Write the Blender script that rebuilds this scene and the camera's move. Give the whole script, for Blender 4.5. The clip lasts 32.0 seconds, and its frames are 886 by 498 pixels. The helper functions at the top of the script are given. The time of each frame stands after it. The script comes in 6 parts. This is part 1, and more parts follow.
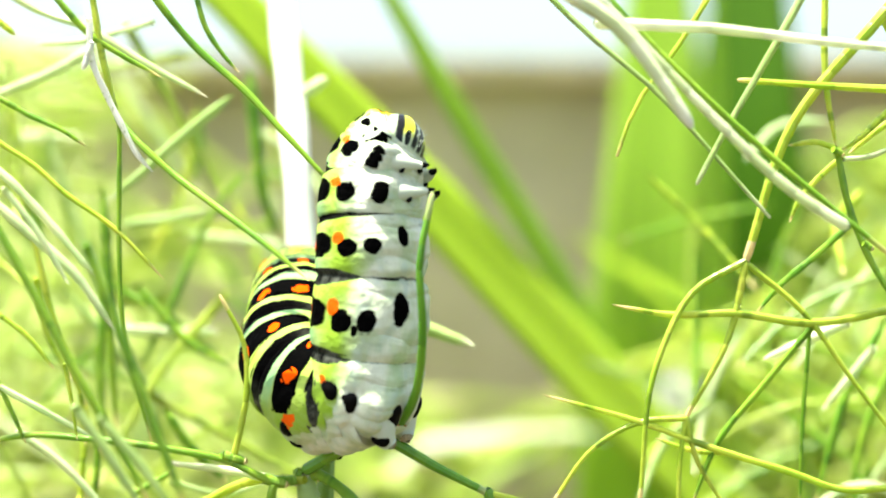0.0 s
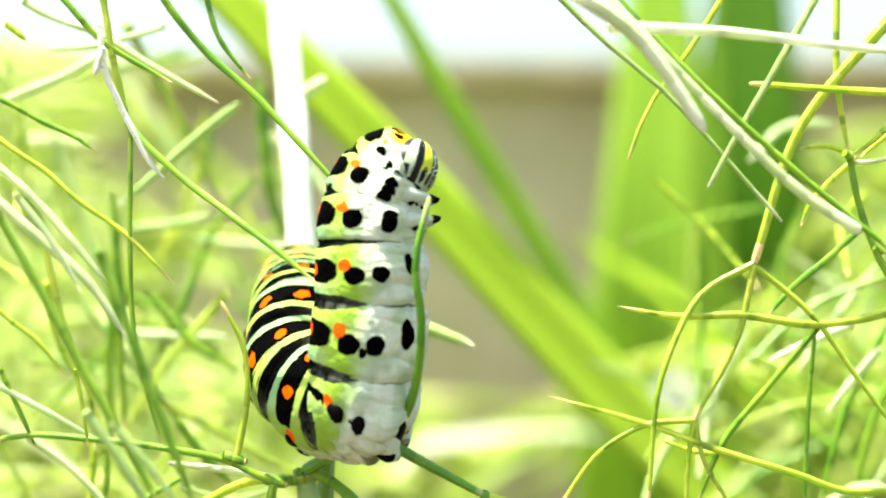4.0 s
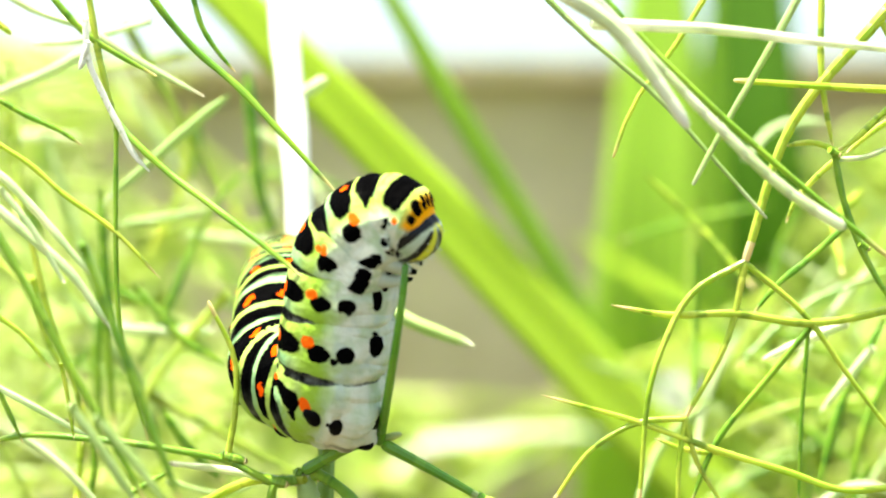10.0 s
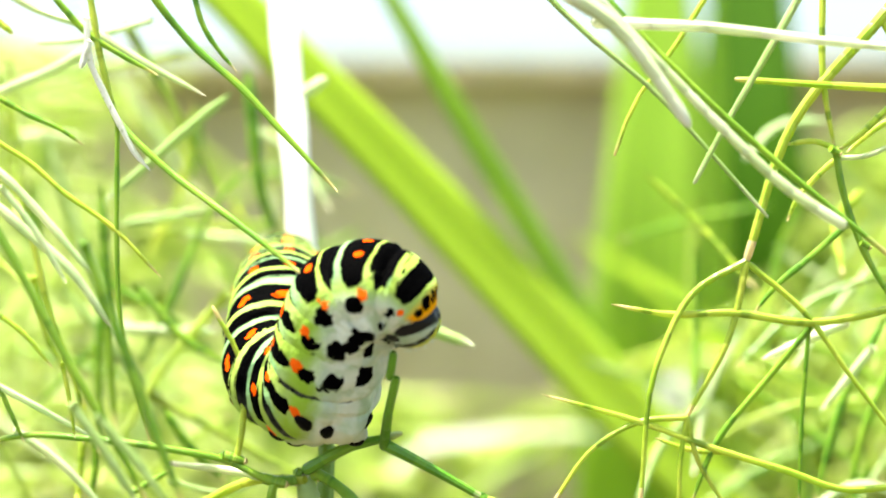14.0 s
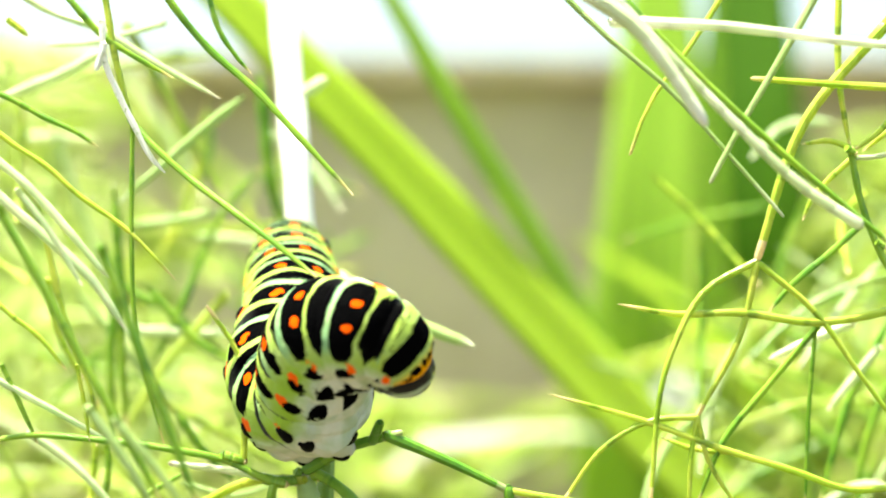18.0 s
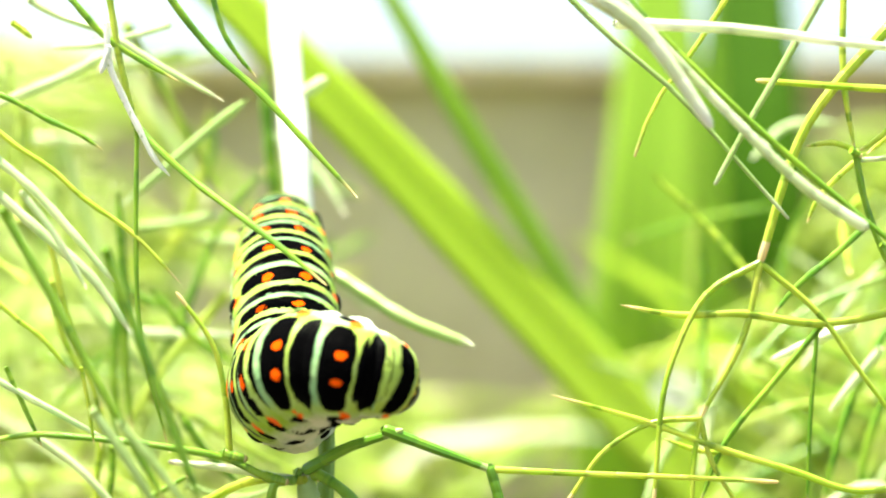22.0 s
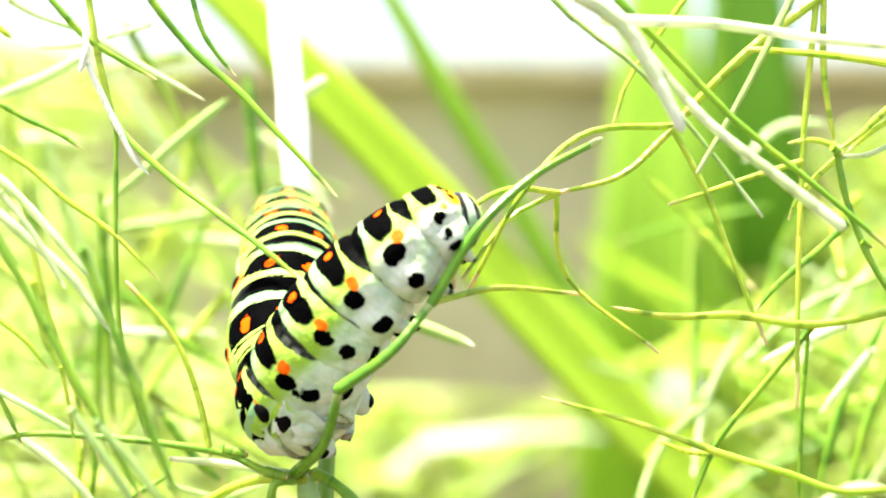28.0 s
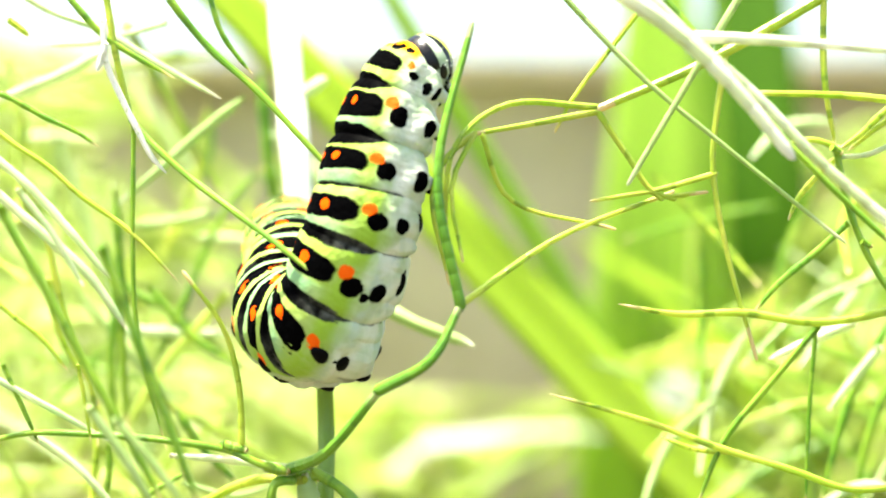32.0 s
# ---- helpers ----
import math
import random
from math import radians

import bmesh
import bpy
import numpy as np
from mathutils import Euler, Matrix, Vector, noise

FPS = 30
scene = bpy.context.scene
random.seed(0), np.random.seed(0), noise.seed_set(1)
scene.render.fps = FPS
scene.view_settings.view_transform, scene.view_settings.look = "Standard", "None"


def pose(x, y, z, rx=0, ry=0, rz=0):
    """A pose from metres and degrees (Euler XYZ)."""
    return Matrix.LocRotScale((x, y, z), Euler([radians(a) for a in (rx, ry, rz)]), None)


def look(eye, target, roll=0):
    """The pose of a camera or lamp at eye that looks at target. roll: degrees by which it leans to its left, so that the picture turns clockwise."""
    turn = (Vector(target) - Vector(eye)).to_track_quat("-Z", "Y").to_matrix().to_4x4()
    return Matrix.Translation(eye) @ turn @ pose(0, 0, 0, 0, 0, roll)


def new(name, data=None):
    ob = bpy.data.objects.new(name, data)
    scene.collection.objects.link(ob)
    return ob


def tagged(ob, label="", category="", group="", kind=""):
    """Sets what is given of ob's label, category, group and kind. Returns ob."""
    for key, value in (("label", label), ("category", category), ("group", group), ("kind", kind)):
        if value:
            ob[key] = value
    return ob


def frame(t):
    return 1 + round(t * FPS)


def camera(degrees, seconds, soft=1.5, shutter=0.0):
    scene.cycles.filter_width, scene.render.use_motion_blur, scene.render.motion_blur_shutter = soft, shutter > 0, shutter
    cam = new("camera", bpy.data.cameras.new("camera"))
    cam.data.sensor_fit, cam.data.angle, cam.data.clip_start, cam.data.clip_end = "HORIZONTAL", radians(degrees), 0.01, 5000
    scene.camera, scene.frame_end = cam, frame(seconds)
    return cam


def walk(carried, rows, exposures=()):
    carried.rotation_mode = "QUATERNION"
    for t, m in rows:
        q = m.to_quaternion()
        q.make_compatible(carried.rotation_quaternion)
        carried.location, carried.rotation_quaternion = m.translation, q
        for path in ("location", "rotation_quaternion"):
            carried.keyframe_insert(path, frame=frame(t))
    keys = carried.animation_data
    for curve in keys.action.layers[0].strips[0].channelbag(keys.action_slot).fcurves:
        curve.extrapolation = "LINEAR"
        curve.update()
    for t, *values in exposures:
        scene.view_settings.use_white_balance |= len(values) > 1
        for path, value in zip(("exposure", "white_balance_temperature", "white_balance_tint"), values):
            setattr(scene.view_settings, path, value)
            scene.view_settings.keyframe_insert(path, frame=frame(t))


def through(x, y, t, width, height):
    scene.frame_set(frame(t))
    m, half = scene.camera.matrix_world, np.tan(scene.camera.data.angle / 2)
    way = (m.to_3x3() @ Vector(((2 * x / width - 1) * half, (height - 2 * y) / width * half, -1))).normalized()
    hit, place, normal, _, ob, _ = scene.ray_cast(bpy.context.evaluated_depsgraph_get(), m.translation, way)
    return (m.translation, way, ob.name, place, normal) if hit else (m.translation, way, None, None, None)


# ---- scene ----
# A striped caterpillar feeds on a fennel plant before a garden wall. Lengths below are in millimetres unless noted.
MM = 0.001
GROUND = -400.0
EYE = (0.0, -0.1475, 0.0)

cam = camera(24.0, 32.0, soft=2.0)
cam.data.dof.use_dof = True
cam.data.dof.focus_distance = 0.1455
cam.data.dof.aperture_fstop = 21.0
walk(cam, [(0.0, look(EYE, (0, 0, 0))), (32.0, look(EYE, (0, 0, 0)))], exposures=[(0.0, 1.9, 6950, 1), (6.0, 1.96, 6950, 1), (9.5, 1.98, 6950, 1), (11.0, 2.13, 6950, 2), (12.2, 2.16, 6950, 2), (13.2, 1.95, 6950, 1), (17.0, 1.98, 6950, 1), (25.0, 2.0, 6950, 2), (28.0, 2.31, 6850, 5), (29.5, 2.48, 6750, 9), (32.0, 2.24, 6850, 5)])

# ---- light ----
world = bpy.data.worlds.new("world")
scene.world = world
world.use_nodes = True
wn = world.node_tree.nodes
sky = wn.new("ShaderNodeTexSky")
sky.sky_type = "NISHITA"
sky.sun_disc = False
sky.dust_density = 4.0
SUN_FROM = Vector((-0.25, -0.05, 0.95)).normalized()
sky.sun_elevation = math.asin(SUN_FROM.z)
sky.sun_rotation = math.atan2(SUN_FROM.x, SUN_FROM.y)
world.node_tree.links.new(sky.outputs[0], wn["Background"].inputs[0])
wn["Background"].inputs[1].default_value = 0.11
sun = new("sun", bpy.data.lights.new("sun", "SUN"))
sun.data.energy = 4.4
sun.data.angle = radians(0.5)
sun.data.color = (1.0, 0.96, 0.88)
sun.matrix_world = look(SUN_FROM * 2, (0, 0, 0))


# ---- materials ----
class Nodes:
    """A thin layer over a node tree, to write patterns as formulas."""

    def __init__(self, name):
        self.mat = bpy.data.materials.new(name)
        self.mat.use_nodes = True
        self.tree = self.mat.node_tree
        self.bsdf = self.tree.nodes["Principled BSDF"]
        self.out = self.tree.nodes["Material Output"]

    def node(self, kind, **inputs):
        n = self.tree.nodes.new(kind)
        for key, value in inputs.items():
            self.put(n.inputs[key.replace("_", " ")], value)
        return n

    def put(self, socket, value):
        if isinstance(value, bpy.types.NodeSocket):
            self.tree.links.new(value, socket)
        else:
            socket.default_value = value

    def m(self, op, a, b=0.0, c=0.0):
        n = self.tree.nodes.new("ShaderNodeMath")
        n.operation = op
        for socket, value in zip(n.inputs, (a, b, c)):
            self.put(socket, value)
        return n.outputs[0]

    def add(self, a, b):
        return self.m("ADD", a, b)

    def mul(self, a, b):
        return self.m("MULTIPLY", a, b)

    def step(self, a, low, high):
        n = self.tree.nodes.new("ShaderNodeMapRange")
        n.interpolation_type = "SMOOTHSTEP"
        for key, value in (("Value", a), ("From Min", low), ("From Max", high)):
            self.put(n.inputs[key], value)
        return n.outputs[0]

    def mix(self, f, a, b):
        n = self.tree.nodes.new("ShaderNodeMix")
        n.data_type = "RGBA"
        self.put(n.inputs[0], f)
        self.put(n.inputs[6], a)
        self.put(n.inputs[7], b)
        return n.outputs[2]

    def noise(self, scale, detail=3.0, vector=None):
        n = self.node("ShaderNodeTexNoise", Scale=scale, Detail=detail)
        self.put(n.inputs["Vector"], vector if vector else self.coord("Object"))
        return n.outputs["Fac"]

    def coord(self, name):
        return self.node("ShaderNodeTexCoord").outputs[name]

    def xyz(self, vector):
        n = self.tree.nodes.new("ShaderNodeSeparateXYZ")
        self.put(n.inputs[0], vector)
        return n.outputs

    def rand(self):
        return self.node("ShaderNodeObjectInfo").outputs["Random"]

    def island(self):
        return self.node("ShaderNodeNewGeometry").outputs["Random Per Island"]

    def bump(self, height, strength, distance):
        n = self.node("ShaderNodeBump", Strength=strength, Distance=distance)
        self.put(n.inputs["Height"], height)
        return n.outputs[0]

    def finish(self, color, rough, normal=None, translucent=0.0, through=None, spec=0.5, sss=0.0):
        self.put(self.bsdf.inputs["Base Color"], color)
        self.put(self.bsdf.inputs["Roughness"], rough)
        self.put(self.bsdf.inputs["Specular IOR Level"], spec)
        if normal:
            self.put(self.bsdf.inputs["Normal"], normal)
        if sss:
            self.bsdf.inputs["Subsurface Weight"].default_value = sss
            self.bsdf.inputs["Subsurface Radius"].default_value = (0.0012, 0.001, 0.0006)
            self.bsdf.inputs["Subsurface Scale"].default_value = 1.0
        if translucent:
            t = self.tree.nodes.new("ShaderNodeBsdfTranslucent")
            self.put(t.inputs[0], through or color)
            x = self.tree.nodes.new("ShaderNodeMixShader")
            x.inputs[0].default_value = translucent
            self.tree.links.new(self.bsdf.outputs[0], x.inputs[1])
            self.tree.links.new(t.outputs[0], x.inputs[2])
            self.tree.links.new(x.outputs[0], self.out.inputs[0])
        return self.mat


def rgb(r, g, b):
    return (r, g, b, 1.0)


def ellipse(n, v, th, v0, t0, rv, rt, power=2.0):
    """1 inside the rounded patch about (v0, t0) of half sizes rv, rt."""
    a = n.m("POWER", n.m("ABSOLUTE", n.m("DIVIDE", n.m("SUBTRACT", v, v0), rv)), power)
    b = n.m("POWER", n.m("ABSOLUTE", n.m("DIVIDE", n.m("SUBTRACT", th, t0), rt)), power)
    return n.step(n.add(a, b), 1.12, 0.9)


def skin_material(name, blacks, oranges, front, back, collar=False, pallor=0.43):
    """Caterpillar skin: green-yellow back, white belly, black bands and orange dots. Patches are (along, round, half length, half width);
    front and back: half width of the dark fold, how far round it reaches, and how grey it grows there."""
    n = Nodes(name)
    uv = n.xyz(n.coord("UV"))
    turn = n.mul(uv[0], math.pi)
    place = n.node("ShaderNodeCombineXYZ", X=n.mul(n.m("SINE", turn), 4.0), Y=n.mul(n.m("COSINE", turn), 4.0), Z=n.mul(uv[1], 4.4)).outputs[0]

    def cloud(scale, detail=3.0):
        return n.noise(scale, detail, place)

    wob = n.m("SUBTRACT", cloud(0.75, 2.5), 0.5)
    wob2 = n.m("SUBTRACT", cloud(1.9, 2.0), 0.5)
    u = n.add(n.m("SUBTRACT", n.m("FRACT", uv[1]), 0.5), n.add(n.mul(wob, 0.09), n.mul(wob2, 0.035)))
    side = n.add(n.m("ABSOLUTE", uv[0]), n.add(n.mul(wob, -0.035), n.mul(wob2, 0.025)))
    belly = n.step(n.add(side, n.mul(n.m("SUBTRACT", cloud(0.3, 2.0), 0.5), 0.14)), pallor - 0.01, pallor + 0.16)
    pale = n.mul(n.mul(n.step(u, 0.14, 0.24), n.step(side, 0.36, 0.18)), 0.0 if collar else 1.0)
    green = n.mix(n.step(side, 0.22, 0.40), rgb(0.32, 0.45, 0.075), rgb(0.26, 0.43, 0.04))
    green = n.mix(pale, green, rgb(0.20, 0.38, 0.17))
    green = n.mix(n.mul(n.step(cloud(0.55, 3.0), 0.42, 0.7), 0.55), green, rgb(0.36, 0.47, 0.17))
    white = n.mix(n.step(cloud(0.5, 4.0), 0.40, 0.64), rgb(0.60, 0.64, 0.52), rgb(0.40, 0.50, 0.31))
    white = n.mix(n.mul(n.step(cloud(0.8, 2.0), 0.52, 0.68), 0.6), white, rgb(0.40, 0.50, 0.44))
    base = n.mix(belly, green, white)
    black = None
    for patch in blacks:
        spot = ellipse(n, u, side, *patch)
        black = n.m("MAXIMUM", black, spot) if black else spot
    # the folds between this segment and its neighbours
    near = n.m("SUBTRACT", 0.5, n.m("ABSOLUTE", u))
    behind = n.step(u, -0.05, 0.05)

    def either(x, y):
        return x if x == y else n.add(x, n.mul(behind, y - x))

    reach = either(front[1], back[1])
    sharp = n.m("POWER", n.m("DIVIDE", side, reach), 3.0)
    width = n.mul(either(front[0], back[0]), n.m("MAXIMUM", n.m("SUBTRACT", 1.0, sharp), 0.0))
    fold = n.step(n.m("SUBTRACT", near, width), 0.012, -0.012)
    fold = n.m("MAXIMUM", fold, n.mul(n.mul(n.step(near, 0.03, 0.012), n.step(cloud(0.45, 3.0), 0.40, 0.52)), 0.75))
    grey = n.mul(n.mul(n.step(side, 0.14, 0.40), either(front[2], back[2])), n.step(cloud(1.2, 3.0), 0.25, 0.75))
    ink = n.mix(grey, rgb(0.0012, 0.0012, 0.0013), rgb(0.10, 0.11, 0.085))
    color = n.mix(fold, base, ink)
    color = n.mix(black, color, rgb(0.0012, 0.0012, 0.0013))
    if collar:
        first = n.add(u, n.m("SUBTRACT", n.m("FLOOR", uv[1]), 20.0))
        yellow = n.mul(n.step(first, -0.23, -0.27), n.step(side, 0.42, 0.36))
        color = n.mix(yellow, color, n.mix(n.step(first, -0.31, -0.39), rgb(0.50, 0.48, 0.08), rgb(0.82, 0.36, 0.008)))
        for patch in ((-0.43, 0.04, 0.13, 0.035), (-0.42, 0.155, 0.15, 0.062), (-0.46, 0.275, 0.12, 0.045)):
            color = n.mix(ellipse(n, first, side, *patch), color, rgb(0.0012, 0.0012, 0.0013))
    for patch in oranges:
        color = n.mix(ellipse(n, u, side, *patch), color, n.mix(n.step(side, 0.2, 0.3), rgb(0.78, 0.085, 0.004), rgb(0.82, 0.11, 0.003)))
    grain = n.add(cloud(2.6, 4.0), n.mul(cloud(0.7, 2.0), 1.5))
    wrinkle = n.mul(n.m("SINE", n.add(n.mul(u, 44.0), n.mul(cloud(0.35, 2.0), 7.0))), n.add(0.05, n.mul(belly, 0.12)))
    height = n.add(n.add(grain, wrinkle), n.mul(cloud(0.33, 3.0), n.add(1.0, n.mul(belly, 3.0))))
    gloss = n.m("MAXIMUM", n.mul(fold, grey), 0.0)
    shine = n.mul(n.m("SUBTRACT", 1.0, n.m("MAXIMUM", black, fold)), 0.08)
    return n.finish(color, n.m("SUBTRACT", n.add(0.42, n.mul(cloud(1.5), 0.2)), n.mul(gloss, 0.2)), n.bump(height, 0.32, 0.0003), spec=n.add(n.add(shine, 0.002), n.mul(gloss, 0.25)))


def head_material():
    """Pale head with black stripes that run down from the crown, and a yellow wedge on the face."""
    n = Nodes("caterpillar_head")
    p = n.xyz(n.coord("Object"))
    x = n.m("ABSOLUTE", n.mul(p[0], 1000.0 / 2.1))
    y = n.mul(p[1], 1000.0 / 2.25)
    z = n.mul(p[2], 1000.0 / 1.8)
    wob = n.mul(n.m("SUBTRACT", n.noise(900.0), 0.5), 10.0)
    crown = n.add(n.mul(y, 0.95), n.mul(z, 0.31))
    down = n.add(n.mul(y, 0.31), n.mul(z, -0.95))
    rho = n.add(n.mul(n.m("ARCCOSINE", n.m("MINIMUM", n.m("MAXIMUM", crown, -1.0), 1.0)), 57.3), wob)
    psi = n.add(n.mul(n.m("ARCTAN2", x, down), 57.3), wob)

    def stripe(at, half, first, last):
        return n.mul(n.step(n.m("ABSOLUTE", n.m("SUBTRACT", psi, at)), half + 2.0, half - 2.0), n.mul(n.step(rho, first - 4.0, first + 4.0), n.step(rho, last + 4.0, last - 4.0)))

    black = stripe(9.0, 6.5, 30.0, 122.0)
    for at, half, first, last in ((46.0, 8.5, 26.0, 132.0), (92.0, 15.0, 24.0, 100.0)):
        black = n.m("MAXIMUM", black, stripe(at, half, first, last))
    for spot in ((108.0, 27.0, 16.0, 6.5), (110.0, 72.0, 14.0, 11.0), (140.0, 30.0, 12.0, 22.0)):
        black = n.m("MAXIMUM", black, ellipse(n, rho, psi, *spot))
    yellow = n.mul(n.mul(n.step(psi, 13.0, 17.0), n.step(psi, 43.0, 36.0)), n.step(rho, 112.0, 92.0))
    black = n.m("MAXIMUM", black, n.mul(n.step(z, 0.05, 0.25), n.step(y, -0.45, -0.2)))
    base = n.mix(n.step(n.noise(700.0), 0.4, 0.65), rgb(0.38, 0.46, 0.33), rgb(0.29, 0.39, 0.24))
    base = n.mix(yellow, base, rgb(0.56, 0.60, 0.04))
    color = n.mix(black, base, rgb(0.003, 0.003, 0.003))
    return n.finish(color, 0.30, n.bump(n.noise(2500.0), 0.25, 0.0002), spec=0.25)


def stem_material(name, low, high, tip, rib=True, translucent=0.35, joints=0.75):
    """Fennel: ribbed green stalk with darker joints and a pale dry tip, by the length along it."""
    n = Nodes(name)
    uv = n.xyz(n.coord("UV"))
    seed = n.m("FRACT", n.mul(n.m("FLOOR", uv[0]), 0.618))
    along = n.node("ShaderNodeCombineXYZ", X=n.mul(uv[1], 11.0), Y=n.mul(seed, 40.0)).outputs[0]
    tone = n.mix(n.add(n.mul(seed, 0.35), n.mul(n.step(n.noise(0.4, 2.0, along), 0.3, 0.7), 0.65)), low, high)
    joint = n.step(n.noise(1.0, 1.0, along), 0.58, 0.68)
    tone = n.mix(n.mul(joint, joints), tone, n.mix(0.5, low, rgb(0.02, 0.09, 0.01)))
    tone = n.mix(n.step(uv[1], 0.90, 0.97), tone, tip)
    ribs = n.m("SINE", n.mul(uv[0], 50.0)) if rib else n.noise(900.0)
    return n.finish(tone, 0.3, n.bump(n.add(ribs, n.noise(1500.0)), 0.25, 0.0001), translucent=translucent, spec=0.5)


def blade_material(name, low, high, through):
    n = Nodes(name)
    uv = n.xyz(n.coord("UV"))
    ribs = n.step(n.noise(1.0, 1.0, n.node("ShaderNodeCombineXYZ", X=n.mul(uv[0], 11.0), Y=n.mul(uv[1], 0.15)).outputs[0]), 0.42, 0.6)
    vein = n.noise(1.0, 3.0, n.node("ShaderNodeCombineXYZ", X=n.mul(uv[0], 22.0), Y=n.mul(uv[1], 1.5)).outputs[0])
    tone = n.mix(n.add(n.mul(vein, 0.8), n.mul(n.noise(30.0), 0.2)), n.mix(ribs, n.mix(0.35, low, rgb(0.02, 0.08, 0.01)), low), high)
    rib = n.mul(n.step(n.m("ABSOLUTE", n.m("SUBTRACT", uv[0], 0.5)), 0.035, 0.012), 0.7)
    tone = n.mix(rib, tone, n.mix(0.5, low, rgb(0.03, 0.12, 0.01)))
    lit = n.mix(n.mul(n.add(vein, 0.3), n.add(0.3, n.mul(ribs, 0.7))), n.mix(0.25, low, through), through)
    return n.finish(tone, 0.6, n.bump(vein, 0.3, 0.0004), translucent=0.5, through=n.mix(rib, lit, low), spec=0.15)


def rough_material(name, a, b, scale, bump):
    n = Nodes(name)
    f = n.add(n.mul(n.noise(scale, 6.0), 0.7), n.mul(n.noise(scale * 8.0, 4.0), 0.3))
    return n.finish(n.mix(n.step(f, 0.3, 0.7), a, b), 0.9, n.bump(n.noise(scale * 10.0, 6.0), 0.5, bump), spec=0.2)


BAND = (-0.02, 0.0, 0.225, 0.33, 3.6)
SHORT = (-0.02, 0.0, 0.23, 0.315, 3.6)
DOT = (-0.065, 0.115, 0.10, 0.036)
NARROW = (-0.02, 0.0, 0.205, 0.33, 3.6)
SIDE_DOT = (-0.10, 0.382, 0.10, 0.042)
SKINS = {
    "collar": skin_material("caterpillar_collar", [(0.03, 0.0, 0.20, 0.31, 4.0), (0.06, 0.44, 0.13, 0.05), (0.10, 0.57, 0.09, 0.03), (0.10, 0.67, 0.13, 0.045)], [(-0.12, 0.375, 0.08, 0.035)], (0.21, 0.36, 0.1), (0.14, 0.36, 0.1), True, 0.30),
    "chest": skin_material("caterpillar_chest", [SHORT, (0.05, 0.43, 0.20, 0.062), (0.06, 0.64, 0.15, 0.045)], [(-0.075, 0.085, 0.075, 0.028), (-0.155, 0.36, 0.11, 0.044)], (0.21, 0.36, 0.1), (0.20, 0.40, 0.1), False, 0.30),
    "last_chest": skin_material("caterpillar_last_chest", [SHORT, (0.05, 0.43, 0.19, 0.062), (0.06, 0.64, 0.15, 0.045)], [(-0.075, 0.085, 0.075, 0.030), (-0.155, 0.36, 0.11, 0.044)], (0.20, 0.40, 0.1), (0.09, 0.86, 0.15), False, 0.34),
    "front": skin_material("caterpillar_front", [BAND, (0.06, 0.445, 0.135, 0.062), (0.05, 0.588, 0.13, 0.050), (-0.11, 0.77, 0.17, 0.038)], [DOT, SIDE_DOT], (0.09, 0.86, 0.15), (0.15, 0.54, 0.9)),
    "waist": skin_material("caterpillar_waist", [(-0.02, 0.0, 0.20, 0.33, 3.6), (0.06, 0.445, 0.135, 0.062), (0.05, 0.588, 0.13, 0.050), (0.15, 0.527, 0.06, 0.024), (-0.11, 0.77, 0.20, 0.050)], [DOT, SIDE_DOT], (0.15, 0.54, 0.9), (0.13, 0.56, 0.9)),
    "footed": skin_material("caterpillar_footed", [NARROW], [DOT, SIDE_DOT], (0.155, 0.56, 0.8), (0.155, 0.50, 0.5)),
    "rear": skin_material("caterpillar_rear", [BAND, (0.05, 0.445, 0.13, 0.058), (0.05, 0.60, 0.10, 0.044)], [DOT, SIDE_DOT], (0.145, 0.48, 0.3), (0.145, 0.48, 0.3)),
}
HEAD = head_material()
LEG = Nodes("leg_pale")
LEG = LEG.finish(LEG.mix(LEG.noise(900.0), rgb(0.42, 0.50, 0.38), rgb(0.52, 0.57, 0.48)), 0.4, spec=0.12)
BLACK = Nodes("leg_black")
BLACK = BLACK.finish(BLACK.mix(BLACK.noise(900.0), rgb(0.001, 0.001, 0.001), rgb(0.004, 0.004, 0.004)), 0.4, spec=0.03)
FOOT = rough_material("foot_sole", rgb(0.16, 0.13, 0.07), rgb(0.38, 0.34, 0.22), 900.0, 0.0001)
GREEN = stem_material("fennel_green", rgb(0.12, 0.33, 0.018), rgb(0.38, 0.57, 0.05), rgb(0.74, 0.62, 0.26), joints=0.6)
DEEP = stem_material("fennel_deep_green", rgb(0.08, 0.265, 0.012), rgb(0.22, 0.44, 0.028), rgb(0.45, 0.55, 0.2), joints=0.4, translucent=0.2)
YELLOW = stem_material("fennel_yellow", rgb(0.35, 0.57, 0.03), rgb(0.68, 0.74, 0.10), rgb(0.80, 0.66, 0.30), joints=0.75)
PALE = stem_material("fennel_pale", rgb(0.50, 0.68, 0.30), rgb(0.76, 0.80, 0.48), rgb(0.72, 0.72, 0.5), joints=0.12)
STALK = stem_material("fennel_stalk", rgb(0.10, 0.27, 0.006), rgb(0.32, 0.44, 0.02), rgb(0.20, 0.34, 0.03), translucent=0.25)
DRY = Nodes("dry_thread")
DRY_UV = DRY.xyz(DRY.coord("UV"))
DRY_ALONG = DRY.node("ShaderNodeCombineXYZ", X=DRY.mul(DRY_UV[0], 3.0), Y=DRY.mul(DRY_UV[1], 26.0)).outputs[0]
